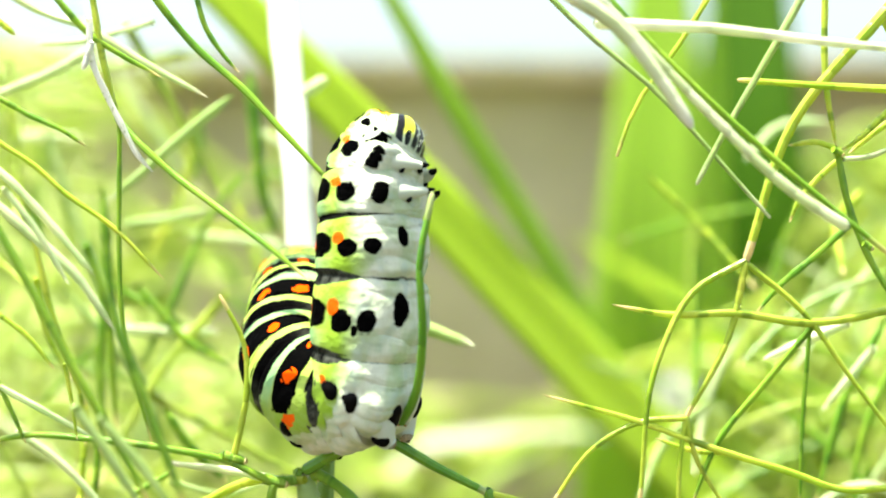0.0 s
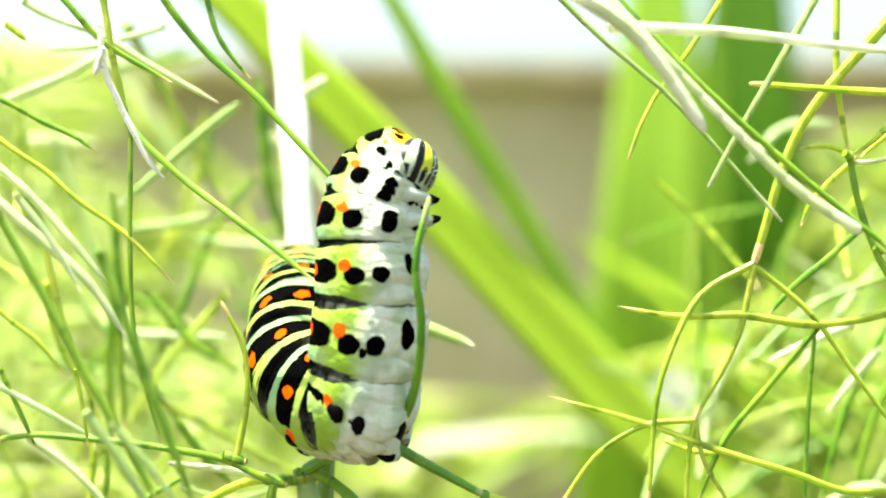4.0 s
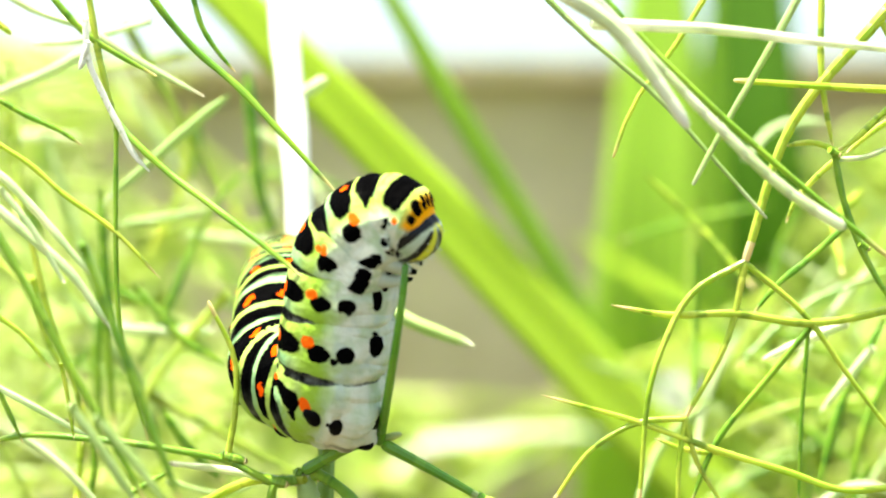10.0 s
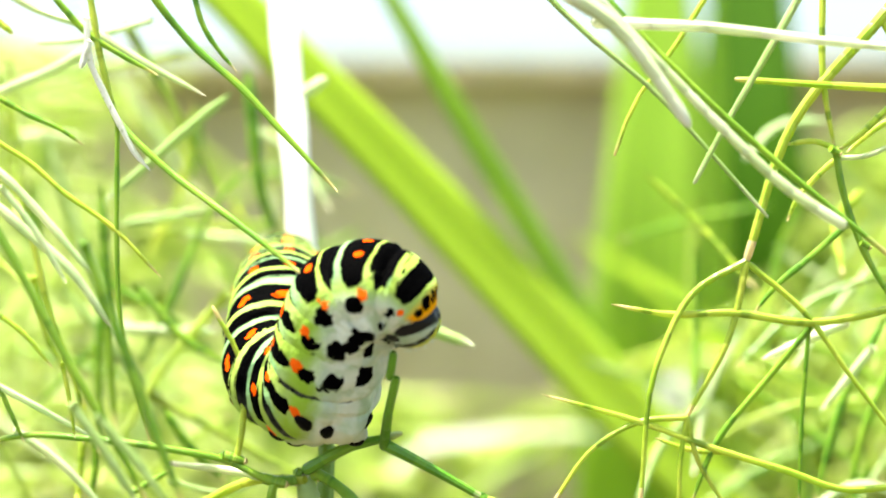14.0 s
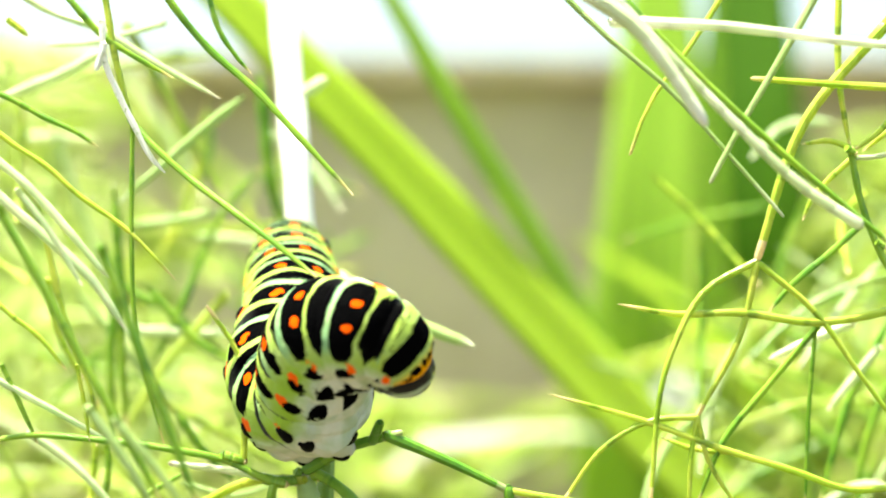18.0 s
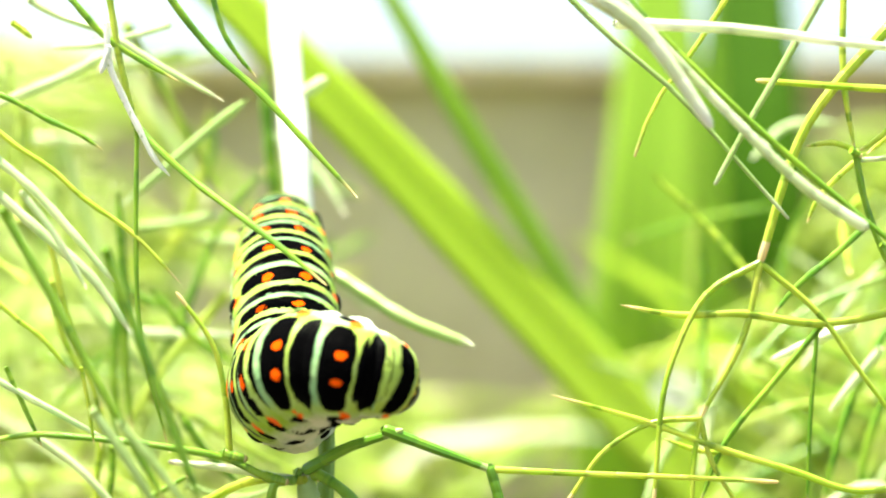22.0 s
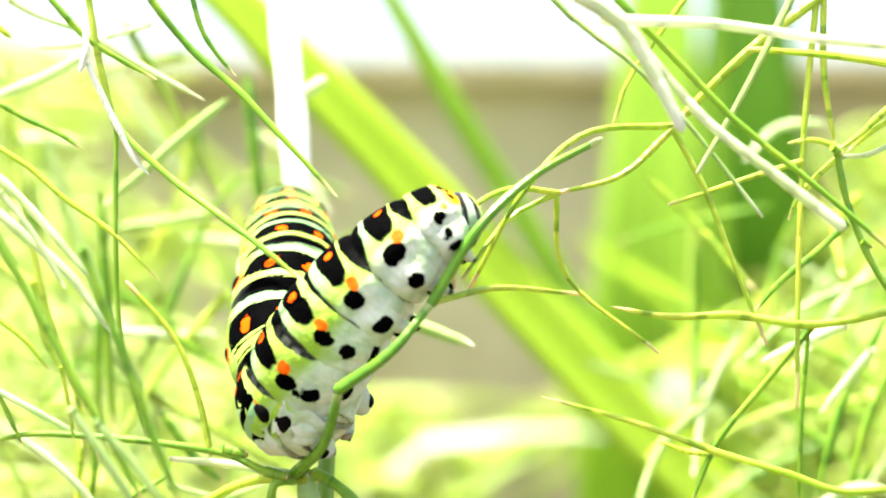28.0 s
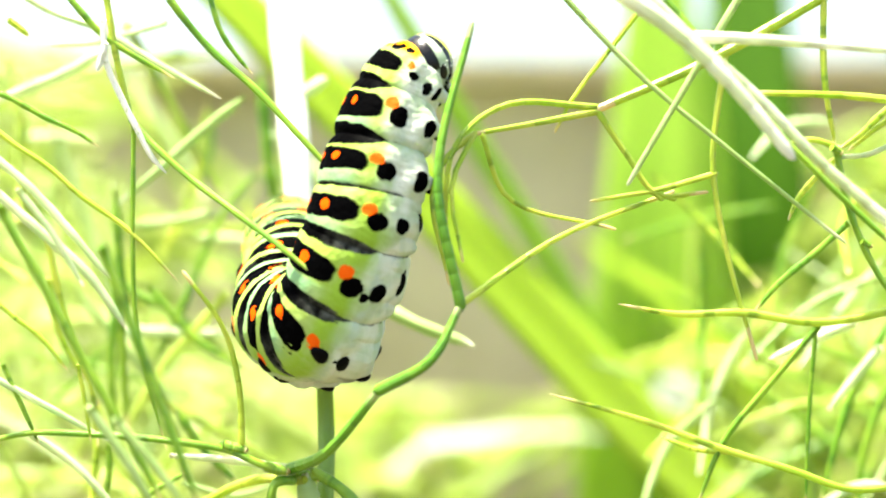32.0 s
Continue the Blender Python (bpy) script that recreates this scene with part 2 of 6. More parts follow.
DRY = DRY.finish(DRY.mix(DRY.step(DRY.noise(1.0, 3.0, DRY_ALONG), 0.58, 0.68), rgb(0.90, 0.90, 0.82), rgb(0.45, 0.52, 0.30)), 0.35, DRY.bump(DRY.noise(1.3, 3.0, DRY_ALONG), 0.35, 0.0003), translucent=0.45, spec=0.5)
# whitish copy of the green: sun glare on the threads put into colour
SUN_GLARE = stem_material("fennel_sun_glare", rgb(0.60, 0.72, 0.34), rgb(0.86, 0.88, 0.70), rgb(0.8, 0.8, 0.7), translucent=0.35, joints=0.2)
# white for the stalk's painted sun glare and for the white buds
GLARE_AND_BUD = stem_material("fennel_glare_and_bud", rgb(0.74, 0.78, 0.62), rgb(0.82, 0.84, 0.74), rgb(0.8, 0.8, 0.7), translucent=0.1, joints=0.05)
MILKY = stem_material("fennel_milky", rgb(0.36, 0.52, 0.14), rgb(0.44, 0.58, 0.22), rgb(0.6, 0.66, 0.4), joints=0.1)
FAR = stem_material("fennel_far", rgb(0.33, 0.48, 0.06), rgb(0.58, 0.68, 0.14), rgb(0.5, 0.5, 0.2), rib=False, translucent=0.52)
# lighter copy of the far green, brightness of sunlit haze in its colour
FAR_LIT = stem_material("fennel_far_lit", rgb(0.50, 0.63, 0.18), rgb(0.72, 0.79, 0.33), rgb(0.7, 0.7, 0.4), rib=False, translucent=0.55)
BLADE = blade_material("leaf_blade", rgb(0.30, 0.46, 0.03), rgb(0.50, 0.66, 0.06), rgb(0.74, 0.88, 0.07))
MID_BLADE = blade_material("mid_leaf_blade", rgb(0.26, 0.46, 0.04), rgb(0.42, 0.60, 0.08), rgb(0.55, 0.76, 0.06))
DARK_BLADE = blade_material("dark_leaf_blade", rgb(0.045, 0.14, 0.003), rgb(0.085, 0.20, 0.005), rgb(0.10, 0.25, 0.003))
STREAK_BLADE = blade_material("pale_streak_blade", rgb(0.76, 0.79, 0.62), rgb(0.86, 0.87, 0.78), rgb(0.85, 0.88, 0.65))
# white of the added out-of-focus light spot
SPOT_WHITE = Nodes("bokeh_lobe")
SPOT_WHITE = SPOT_WHITE.finish(SPOT_WHITE.mix(SPOT_WHITE.noise(300.0), rgb(0.75, 0.75, 0.72), rgb(0.82, 0.82, 0.8)), 0.6, translucent=0.5)
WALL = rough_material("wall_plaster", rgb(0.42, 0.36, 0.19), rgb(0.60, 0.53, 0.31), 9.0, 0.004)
SOIL = rough_material("soil", rgb(0.05, 0.04, 0.026), rgb(0.12, 0.098, 0.06), 18.0, 0.01)


# ---- mesh tools ----
def mesh_object(name, verts, faces, material, parent=None, label="", uvs=None, smooth=True):
    me = bpy.data.meshes.new(name)
    me.from_pydata(verts, [], faces)
    if uvs:
        layer = me.uv_layers.new(name="UVMap")
        for poly in me.polygons:
            for li, vi in zip(poly.loop_indices, poly.vertices):
                layer.data[li].uv = uvs[vi]
    me.polygons.foreach_set("use_smooth", [smooth] * len(me.polygons))
    me.materials.append(material)
    ob = new(name, me)
    if parent:
        ob.parent = parent
    if label:
        tagged(ob, label)
    return ob


def glide(points, count):
    """Points evenly along a smooth curve through the given ones, in as many steps as count."""
    p = [Vector(q) for q in points]
    if len(p) == 2:
        p.insert(1, (p[0] + p[1]) / 2)
    ways = []
    for i, q in enumerate(p):
        a, b = p[max(i - 1, 0)], p[min(i + 1, len(p) - 1)]
        u, w = (q - a).length or (b - q).length, (b - q).length or (q - a).length
        ways.append((((q - a) / u if i else (b - q) / w) * w + ((b - q) / w if i < len(p) - 1 else (q - a) / u) * u) / (u + w))
    dense = []
    for i in range(len(p) - 1):
        b, c = p[i], p[i + 1]
        h = (c - b).length
        for j in range(16):
            t = j / 16
            dense.append(b * (2 * t ** 3 - 3 * t ** 2 + 1) + ways[i] * (h * (t ** 3 - 2 * t ** 2 + t))
                         + c * (3 * t ** 2 - 2 * t ** 3) + ways[i + 1] * (h * (t ** 3 - t ** 2)))
    dense.append(p[-1])
    run = [0.0]
    for a, b in zip(dense, dense[1:]):
        run.append(run[-1] + (b - a).length)
    out, k = [], 0
    for i in range(count + 1):
        want = run[-1] * i / count
        while k < len(run) - 2 and run[k + 1] < want:
            k += 1
        f = (want - run[k]) / max(run[k + 1] - run[k], 1e-9)
        out.append(dense[k].lerp(dense[k + 1], min(max(f, 0.0), 1.0)))
    return out


def tube_data(path, radii, sides=8, groove=0.0, start=0):
    """Vertices, faces and UVs of a closed tube along a path (in mm), with rounded ends."""
    verts, uvs, faces = [], [], []
    n = len(path)
    ref = Vector((0.31, -0.9, 0.2))
    for i, p in enumerate(path):
        d = (path[min(i + 1, n - 1)] - path[max(i - 1, 0)]).normalized()
        x = ref - d * ref.dot(d)
        x = x.normalized() if x.length > 1e-4 else d.orthogonal().normalized()
        ref = x
        y = d.cross(x)
        for k in range(sides):
            a = 2 * math.pi * k / sides
            r = radii[i] * (1.0 - groove * (k % 2))
            verts.append((p + (x * math.cos(a) + y * math.sin(a)) * r) * MM)
            uvs.append((k / sides, i / (n - 1)))
    for i in range(n - 1):
        for k in range(sides):
            a, b = i * sides + k, i * sides + (k + 1) % sides
            faces.append((start + a, start + b, start + b + sides, start + a + sides))
    for i, way in ((0, -1), (n - 1, 1)):
        d = (path[min(i + 1, n - 1)] - path[max(i - 1, 0)]).normalized()
        verts.append((path[i] + d * way * radii[i] * 0.8) * MM)
        uvs.append((0.5, i / (n - 1)))
        tip = start + len(verts) - 1
        for k in range(sides):
            a, b = start + i * sides + k, start + i * sides + (k + 1) % sides
            faces.append((a, tip, b) if way > 0 else (a, b, tip))
    return verts, faces, uvs


SEEDS = [0]


def seeded(uvs):
    """Gives each thread a number of its own for its tone."""
    SEEDS[0] += 1
    return [(0.999 * u + SEEDS[0], v) for u, v in uvs]


def stem(name, points, width, material, parent, label="", tip=0.45, steps=None, groove=0.0, sides=8):
    """A tapered stalk or leaf thread along a curve; width at its foot, narrowing to tip of it."""
    steps = steps or max(12, 7 * (len(points) - 1))
    path = [q - Vector(parent_place(parent)) for q in glide(points, steps)]
    radii = []
    for i in range(steps + 1):
        f = i / steps
        wave = 1 + 0.06 * math.sin(f * 31 + points[0][0])
        point = 1 - 0.75 * max(0.0, (f - 0.9) / 0.1) ** 1.5 if name == "thread" else 1
        if name == "thread" and points[0][1] > 15:
            point *= min(1.0, 0.25 + 6 * f)
        radii.append(width / 2 * (1 - (1 - tip) * max(0.0, (f - 0.55) / 0.45) ** 1.6) * wave * point)
    verts, faces, uvs = tube_data(path, radii, sides, groove)
    return mesh_object(name, verts, faces, material, parent, label, seeded(uvs))


def parent_place(parent):
    return tuple(c / MM for c in parent.location) if parent else (0, 0, 0)


def base(name, x, y, label, category, group="", z=GROUND):
    ob = new(name)
    ob.empty_display_size = 0.01
    ob.location = Vector((x, y, z)) * MM
    return tagged(ob, label, category, group)


def chain(name, count, width, material, parent, states, label=""):
    """A bending stalk in rigid pieces. states: (seconds, points). Returns a list of (piece, rows)."""
    o = Vector(parent_place(parent))
    laid = [(t, [q - o for q in glide(points, count)]) for t, points in states]
    long = max(sum((b - a).length for a, b in zip(nodes, nodes[1:])) for _, nodes in laid) / count
    made = []
    SEEDS[0] += 1
    for i in range(count):
        w, w2 = (width * (1 - 0.4 * k / count) / 2 for k in (i, i + 1))
        last = i == count - 1
        body = [Vector((0, 0, z)) for z in (-w * 0.8, -w * 0.45, 0.0, long / 3, long / 1.5, long, long + w2 * 0.45, long + w2 * 0.8)]
        radii = [w * 0.6, w * 0.89, w, w, w + (w2 - w) / 2, w2 * 0.95, w2 * 0.84, w2 * 0.6]
        if last:
            radii[5:] = [w2 * 0.75, w2 * 0.5, w2 * 0.2]
        verts, faces, uvs = tube_data(body, radii, 10)
        uvs = [(0.999 * u + SEEDS[0], (i + v) / count * (1.0 if last else 0.94)) for u, v in uvs]
        piece = mesh_object(name, verts, faces, material, parent, label, uvs)
        rows = []
        for t, nodes in laid:
            d = nodes[i + 1] - nodes[i]
            rows.append((t, Matrix.Translation(nodes[i] * MM) @ d.to_track_quat("Z", "Y").to_matrix().to_4x4()))
        made.append((piece, rows))
    return made


# ---- the setting ----
def box_data(x0, x1, y0, y1, z0, z1):
    v = [(x * MM, y * MM, z * MM) for x in (x0, x1) for y in (y0, y1) for z in (z0, z1)]
    return v, [(0, 1, 3, 2), (4, 6, 7, 5), (0, 4, 5, 1), (2, 3, 7, 6), (0, 2, 6, 4), (1, 5, 7, 3)]


def build_ground():
    verts, faces, n = [], [], 60
    for i in range(n + 1):
        for j in range(n + 1):
            x, y = ((2 * i / n - 1) ** 3) * 2000, ((2 * j / n - 1) ** 3) * 2000
            h = 0.02 * (noise.noise((x * 6, y * 6, 0.3))) + 0.006 * noise.noise((x * 40, y * 40, 2.0)) if abs(x) + abs(y) < 6 else 0.0
            verts.append((x, y, GROUND * MM + h))
    for i in range(n):
        for j in range(n):
            a = i * (n + 1) + j
            faces.append((a, a + n + 1, a + n + 2, a + 1))
    return tagged(mesh_object("ground", verts, faces, SOIL), "bare brown garden soil below the plants", "soil", kind="structure")


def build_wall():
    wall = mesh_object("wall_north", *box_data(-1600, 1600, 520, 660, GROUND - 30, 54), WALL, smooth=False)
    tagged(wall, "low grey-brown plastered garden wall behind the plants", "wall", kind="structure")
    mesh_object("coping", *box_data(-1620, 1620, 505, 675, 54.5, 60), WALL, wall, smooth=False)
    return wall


build_ground()
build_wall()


def blade(name, points, width, material, parent, lean=(0.3, -1, 0.2), fold=0.12, label="", foot=0.75):
    """A strap leaf with a midrib crease and some thickness."""
    steps = 28
    path = [q - Vector(parent_place(parent)) for q in glide(points, steps)]
    cols = (-1.0, -0.6, -0.2, 0.0, 0.2, 0.6, 1.0)
    verts, uvs, faces = [], [], []
    for layer in (0, 1):
        for i, p in enumerate(path):
            d = (path[min(i + 1, steps)] - path[max(i - 1, 0)]).normalized()
            face = Vector(lean)
            face = (face - d * face.dot(d)).normalized()
            across = d.cross(face)
            f = i / steps
            w = width / 2 * min(1.0, 2.6 * (1 - f) ** 0.7 + 0.05) * (foot + (1 - foot) * min(1, f * 1.6))
            for c in cols:
                q = p + across * (c * w) - face * (abs(c) * -fold * w + layer * 0.25 + 0.15 * math.sin(i * 0.9 + c * 3))
                verts.append(q * MM)
                uvs.append((c * 0.5 + 0.5, f * len(points)))
    m, half = len(cols), (steps + 1) * len(cols)
    for i in range(steps):
        for k in range(m - 1):
            a = i * m + k
            faces.append((a, a + 1, a + m + 1, a + m))
            faces.append((half + a, half + a + m, half + a + m + 1, half + a + 1))
        for k in (0, m - 1):
            a = i * m + k
            q = (a, a + m, half + a + m, half + a)
            faces.append(q if k == 0 else q[::-1])
    return mesh_object(name, verts, faces, material, parent, label, uvs)


# ---- strap-leaved plants behind ----
lily = base("strap_leaf_plant", 330, 190, "clump of broad bright green strap leaves in front of the wall", "plant")
blade("leaf", [(200, 120, GROUND), *[(38.42, 112, -36.52), (18.74, 90, -16.68), (-1.15, 75, 4.89), (-15.5, 65, 19.65), (-26.11, 60, 29.88), (-47.49, 60, 50.7)]], 15.5, BLADE, lily, (0.2, -0.75, 0.75), 0.05, foot=1.35)
blade("leaf", [(200, 170, GROUND), *[(28, 120, -27.49), (14.81, 92, -5.78), (3.61, 82, 11.89), (-5.14, 78, 26.36), (-13.7, 78, 42.26)]], 8.2, MID_BLADE, lily, (0.3, -0.8, 0.7))
blade("leaf", [(170, 190, GROUND), *[(33.5, 190, -42.01), (33.45, 185, -5.32), (34.87, 190, 26.63), (35.9, 200, 69.83)]], 26, MID_BLADE, lily, (0.0, -1, 0.1))
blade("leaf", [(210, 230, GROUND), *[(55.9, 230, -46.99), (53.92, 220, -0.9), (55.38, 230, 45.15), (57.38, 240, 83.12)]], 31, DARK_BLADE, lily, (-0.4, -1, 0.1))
blade("leaf", [(240, 200, GROUND), *[(47.68, 200, -43.25), (46.94, 205, -0.86), (46.34, 210, 33.06), (46.99, 215, 72.84)]], 4.5, MID_BLADE, lily, (0.3, -1, 0.1))
blade("leaf", [(250, 240, GROUND), *[(75.03, 250, -49.48), (68.94, 240, -12.51), (67.48, 250, 6.58), (66.97, 260, 17.79)]], 18, MID_BLADE, lily, (0.1, -1, 0.1))
blade("leaf", [(230, 160, GROUND), *[(59.71, 160, -46.61), (49.7, 160, -26.6), (37.8, 165, -10.08), (20.32, 170, 1.81)]], 9, BLADE, lily, (0.2, -1, 0.5))
# blade added in place of an unidentified white streak low behind
blade("leaf", [(20, 210, GROUND), *[(-7.69, 190, -35.6), (-0.36, 180, -29.66), (10.3, 180, -28.69), (27.18, 180, -29.04)]], 5.5, STREAK_BLADE, lily, (0.0, -0.9, 0.8))
# flower shape added to give a bright out-of-focus light spot
flower = base("bokeh_spot", 45, 150, "white flower shape on a thin stem, added for a blurred light spot", "flower")
stem("bokeh_stem", [(45, 150, GROUND - 5), (40, 150, -100), *[(33.56, 150, -25.74), (33.24, 150, -21.54)]], 0.8, GREEN, flower)
for k in range(9):
    a = k * 0.698
    o = Vector([(33.24, 150, -21.22)][0])
    stem("bokeh_lobe", [o, o + Vector((math.cos(a) * 1.8, -1.6, math.sin(a) * 1.5 + 0.5)), o + Vector((math.cos(a) * 3.4, -2.6, math.sin(a) * 3.0 + 0.3))], 2.2, SPOT_WHITE, flower)

# ---- far fennel, uncountable ----
def build_far_fennel():
    rng = random.Random(4)
    verts, faces, uvs = [], [], []

    def thread(points, w):
        nonlocal verts, faces, uvs
        for p in points[1:]:
            # the gap before the wall and round the strap leaves stays clear
            k = 1 + p[1] / 147.5
            if (-10 < p[0] / k < 15 and p[2] / k > -10.5) or (3 < p[0] / k < 16 and p[2] / k < -13.5) or (9 < p[0] / k < 24 and p[2] / k > -1) or (p[0] / k > 22 and p[2] / k > 9) or (p[0] / k < -10 and p[2] / k > 15) or (-34 < p[0] / k < -30 and -8 < p[2] / k < 0) or (-24 < p[0] / k < -10 and p[2] / k > -9 and rng.random() < 0.8) or (-21 < p[0] / k < -12 and -4 < p[2] / k < 3) or (-5 < p[0] / k < 9 and p[2] / k < -12.5 and rng.random() < 0.6):
                return
        path = glide(points, 7)
        v, f, u = tube_data(path, [w / 2 * (1 - 0.5 * i / 7) for i in range(8)], 5, 0.0, len(verts))
        verts.extend(v), faces.extend(f), uvs.extend(seeded(u))

    def spray(x, y, z, count, reach, w):
        for _ in range(count):
            a = rng.uniform(-0.7, 3.8)
            d = Vector((math.cos(a), rng.uniform(-0.5, 0.5), math.sin(a))) * rng.uniform(0.5, 1.0) * reach
            bend = Vector((rng.uniform(-0.2, 0.2), 0, -0.2)) * reach
            o = Vector((x + rng.uniform(-6, 6), y + rng.uniform(-8, 8), z + rng.uniform(-10, 10)))
            thread([o, o + d * 0.5 - bend * 0.3, o + d + bend * 0.5], w * rng.uniform(0.6, 1.2))

    for low, high, bottom, top, near, far, count, reach in ((-36, -14, -22, 2, 190, 420, 9, 50), (-8, 34, -24, -13, 190, 420, 14, 60), (20, 36, -16, 8, 150, 330, 12, 44), (-36, -11, -22, -12, 300, 470, 16, 60)):
        for _ in range(count):
            y = rng.uniform(near, far)
            s = 1 + y / 147.5
            x, z = rng.uniform(low, high) * s, rng.uniform(bottom, top) * s
            thread([(x * 1.2, y, GROUND - 5), (x * 1.1, y, z - 60), (x, y, z)], 4.0)
            spray(x, y, z, 38, reach, 3.0)
    # loose threads nearer by, half in focus
    for _ in range(100):
        y = rng.uniform(22, 110)
        k = 1 + y / 147.5
        side = rng.random() < 0.6
        o = Vector((rng.uniform(-34, -14) * k if side else rng.uniform(8, 34) * k, y, rng.uniform(-20, 14) * k if side else rng.uniform(-20, -2) * k))
        a = rng.uniform(0, 6.28)
        d = Vector((math.cos(a), rng.uniform(-0.3, 0.3), math.sin(a))) * rng.uniform(4, 9) * k
        thread([o - d, o + Vector((rng.uniform(-1, 1), 0, rng.uniform(0, 1.5))), o + d], rng.uniform(0.6, 1.0))
    ob = mesh_object("fennel_foliage", verts, faces, FAR, None, "", uvs)
    tagged(ob, "feathery yellow-green fennel foliage in sunlight, out of focus", "foliage", kind="stuff")
    # pale sprays, lower down on one side, sunlight painted into their colour
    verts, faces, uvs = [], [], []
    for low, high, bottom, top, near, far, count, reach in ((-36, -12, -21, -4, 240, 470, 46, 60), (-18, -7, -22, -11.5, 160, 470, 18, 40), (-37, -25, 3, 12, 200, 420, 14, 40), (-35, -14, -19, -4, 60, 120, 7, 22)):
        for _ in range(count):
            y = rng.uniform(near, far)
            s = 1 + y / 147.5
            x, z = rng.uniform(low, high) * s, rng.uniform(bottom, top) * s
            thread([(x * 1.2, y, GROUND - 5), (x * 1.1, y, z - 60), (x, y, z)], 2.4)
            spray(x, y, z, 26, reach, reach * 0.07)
    ob = mesh_object("fennel_foliage", verts, faces, FAR_LIT, None, "", uvs)
    tagged(ob, "fennel foliage with strong sun painted in as whitish green, out of focus", "foliage", kind="stuff")


build_far_fennel()

# ---- the fennel plant that carries the caterpillar ----
fennel = base("fennel_plant", -8.5, 2, "fennel plant with a pale ribbed main stalk and side branches", "fennel", "fennel plants in the bed")
stem("stalk", [(-8.5, 2, GROUND - 8), *[(-8.47, 2, -30.77), (-8.57, 3, -18), (-8.44, 5, -12.37), (-8.86, 8, -9.24)]], 1.3, STALK, fennel, "ribbed green lower stalk", 1.0, 60, 0.07, 16)
# upper stalk: its overexposed sunlight is painted on as white
stem("stalk", [(-8.86, 8, -9.24), (-10.05, 15, -6.57), (-11.08, 20, -2.68), (-11.98, 23, 6.52), (-13.11, 29, 15.36), (-13.9, 33, 20.12), (-14.79, 38, 29.23)], 2.5, GLARE_AND_BUD, fennel, "upper stalk with the sun's glare painted white", 0.85, 30, 0.05, 16)
stem("sheath", [(-9.02, 1, -19.69), (-9.59, 0.5, -17.42), (-9.79, 0.5, -15.93)], 1.7, MILKY, fennel, "pale leaf sheath", 0.5)
branch = stem("branch", [(-9.62, 1, -16.47), (-11.76, -1, -16.37), (-15.26, -1, -14.86), (-19.23, -1, -14.06), (-25.36, 0, -13.4), (-29.16, 1, -13.25), (-33.41, 2, -13.95)], 0.54, GREEN, fennel, "", 0.7)
pale_branch = stem("branch", [(-9.5, 1, -16.79), (-12.56, 0, -16.16), (-15.46, 1, -15.75), (-19.62, 2, -15.37)], 0.6, PALE, fennel, "", 0.6)
stem("branch", [(-9.19, 0.5, -15.81), (-7.76, 0, -16.56), (-5.72, -1, -18.24), (-3.29, -3, -21.51)], 0.8, GREEN, fennel, "", 0.9)
stem("branch", [(-10.56, 0, -16.36), (-11.76, -1, -16.45), (-12.16, -1, -18.24), (-12.47, -1, -21.41)], 0.7, GREEN, fennel, "", 0.9)
stem("branch", [(-9.76, 0, -16.36), (-13.54, 2, -16.58), (-17.01, 4, -18.24), (-19.89, 4, -20.09)], 0.7, YELLOW, fennel, "", 0.9)
stem("thread", [(-9.55, 17, -1.29), (-6.35, 15, -3.26), (-2.79, 13, -5.4), (2.34, 12, -7.4)], 1.2, MILKY, fennel, "", 0.7)
stem("thread", [(-13.2, 27, 11.88), (-11.55, 27, 13.06), (-9.75, 27, 14.34)], 1.1, PALE, fennel, "", 0.8)
joints = []
for spot in [(-11.76, -1, -16.37), (-9.59, 0.5, -16.09), (-14.66, -1, -14.74)]:
    joints.append(stem("joint", [Vector(spot) + Vector((-0.8, 0, 0.25)), Vector(spot), Vector(spot) + Vector((0.8, 0, -0.2))], 0.8, GREEN, fennel, "", 0.6))

# ---- the branch that is eaten, then climbed: from the stalk to its fork, and the threads beyond ----
REST, LAST = 25.5, 32.0
OB = []
OB.append((0, [(-9.56, 0, -15.56), (-6.91, -1, -14.06), (-3.91, -2, -13.18)]))
OB.append((REST, [(-9.56, 0, -15.56), (-6.91, -1, -14.06), (-3.71, -2, -12.78)]))
OB.append((27.5, [(-10.36, 0, -15.88), (-8.16, -5.5, -13.25), (-7.3, -8.8, -9.55)]))
OB.append((28, [(-10.44, 0, -15.84), (-8.01, -5.5, -13.05), (-6.85, -8.8, -9.29)]))
OB.append((29, [(-10.56, 0, -15.76), (-7.86, -5.5, -13.44), (-5.87, -8.8, -9.18)]))
OB.append((30.3, [(-10.64, 0, -15.68), (-8.01, -5.5, -13.82), (-5.23, -8.8, -8.99)]))
OB.append((LAST, [(-10.76, 0, -15.56), (-7.86, -5.5, -13.82), (-4.21, -8.8, -9.37)]))
BF = []
BF.append((0, [(-3.91, -2, -13.18), (-0.95, -2, -14.95), (3.2, -2, -17.05)]))
BF.append((13, [(-3.91, -2, -13.77), (-0.95, -2, -15.35), (2.6, -2, -17.4)]))
BF.append((18, [(-3.79, -2, -13.06), (0.24, -2, -14.76), (4.58, -2, -16.85)]))
BF.append((23, [(-3.91, -2, -12.67), (-0.95, -2, -13.77), (3.08, -2, -15.19)]))
BF.append((REST, [(-3.71, -2, -12.67), (-0.95, -2, -13.57), (2.8, -2, -14.76)]))
BF.append((27.5, [(-7.3, -8.8, -9.55), (-5.03, -9.2, -8.96), (-1.48, -8, -4.5)]))
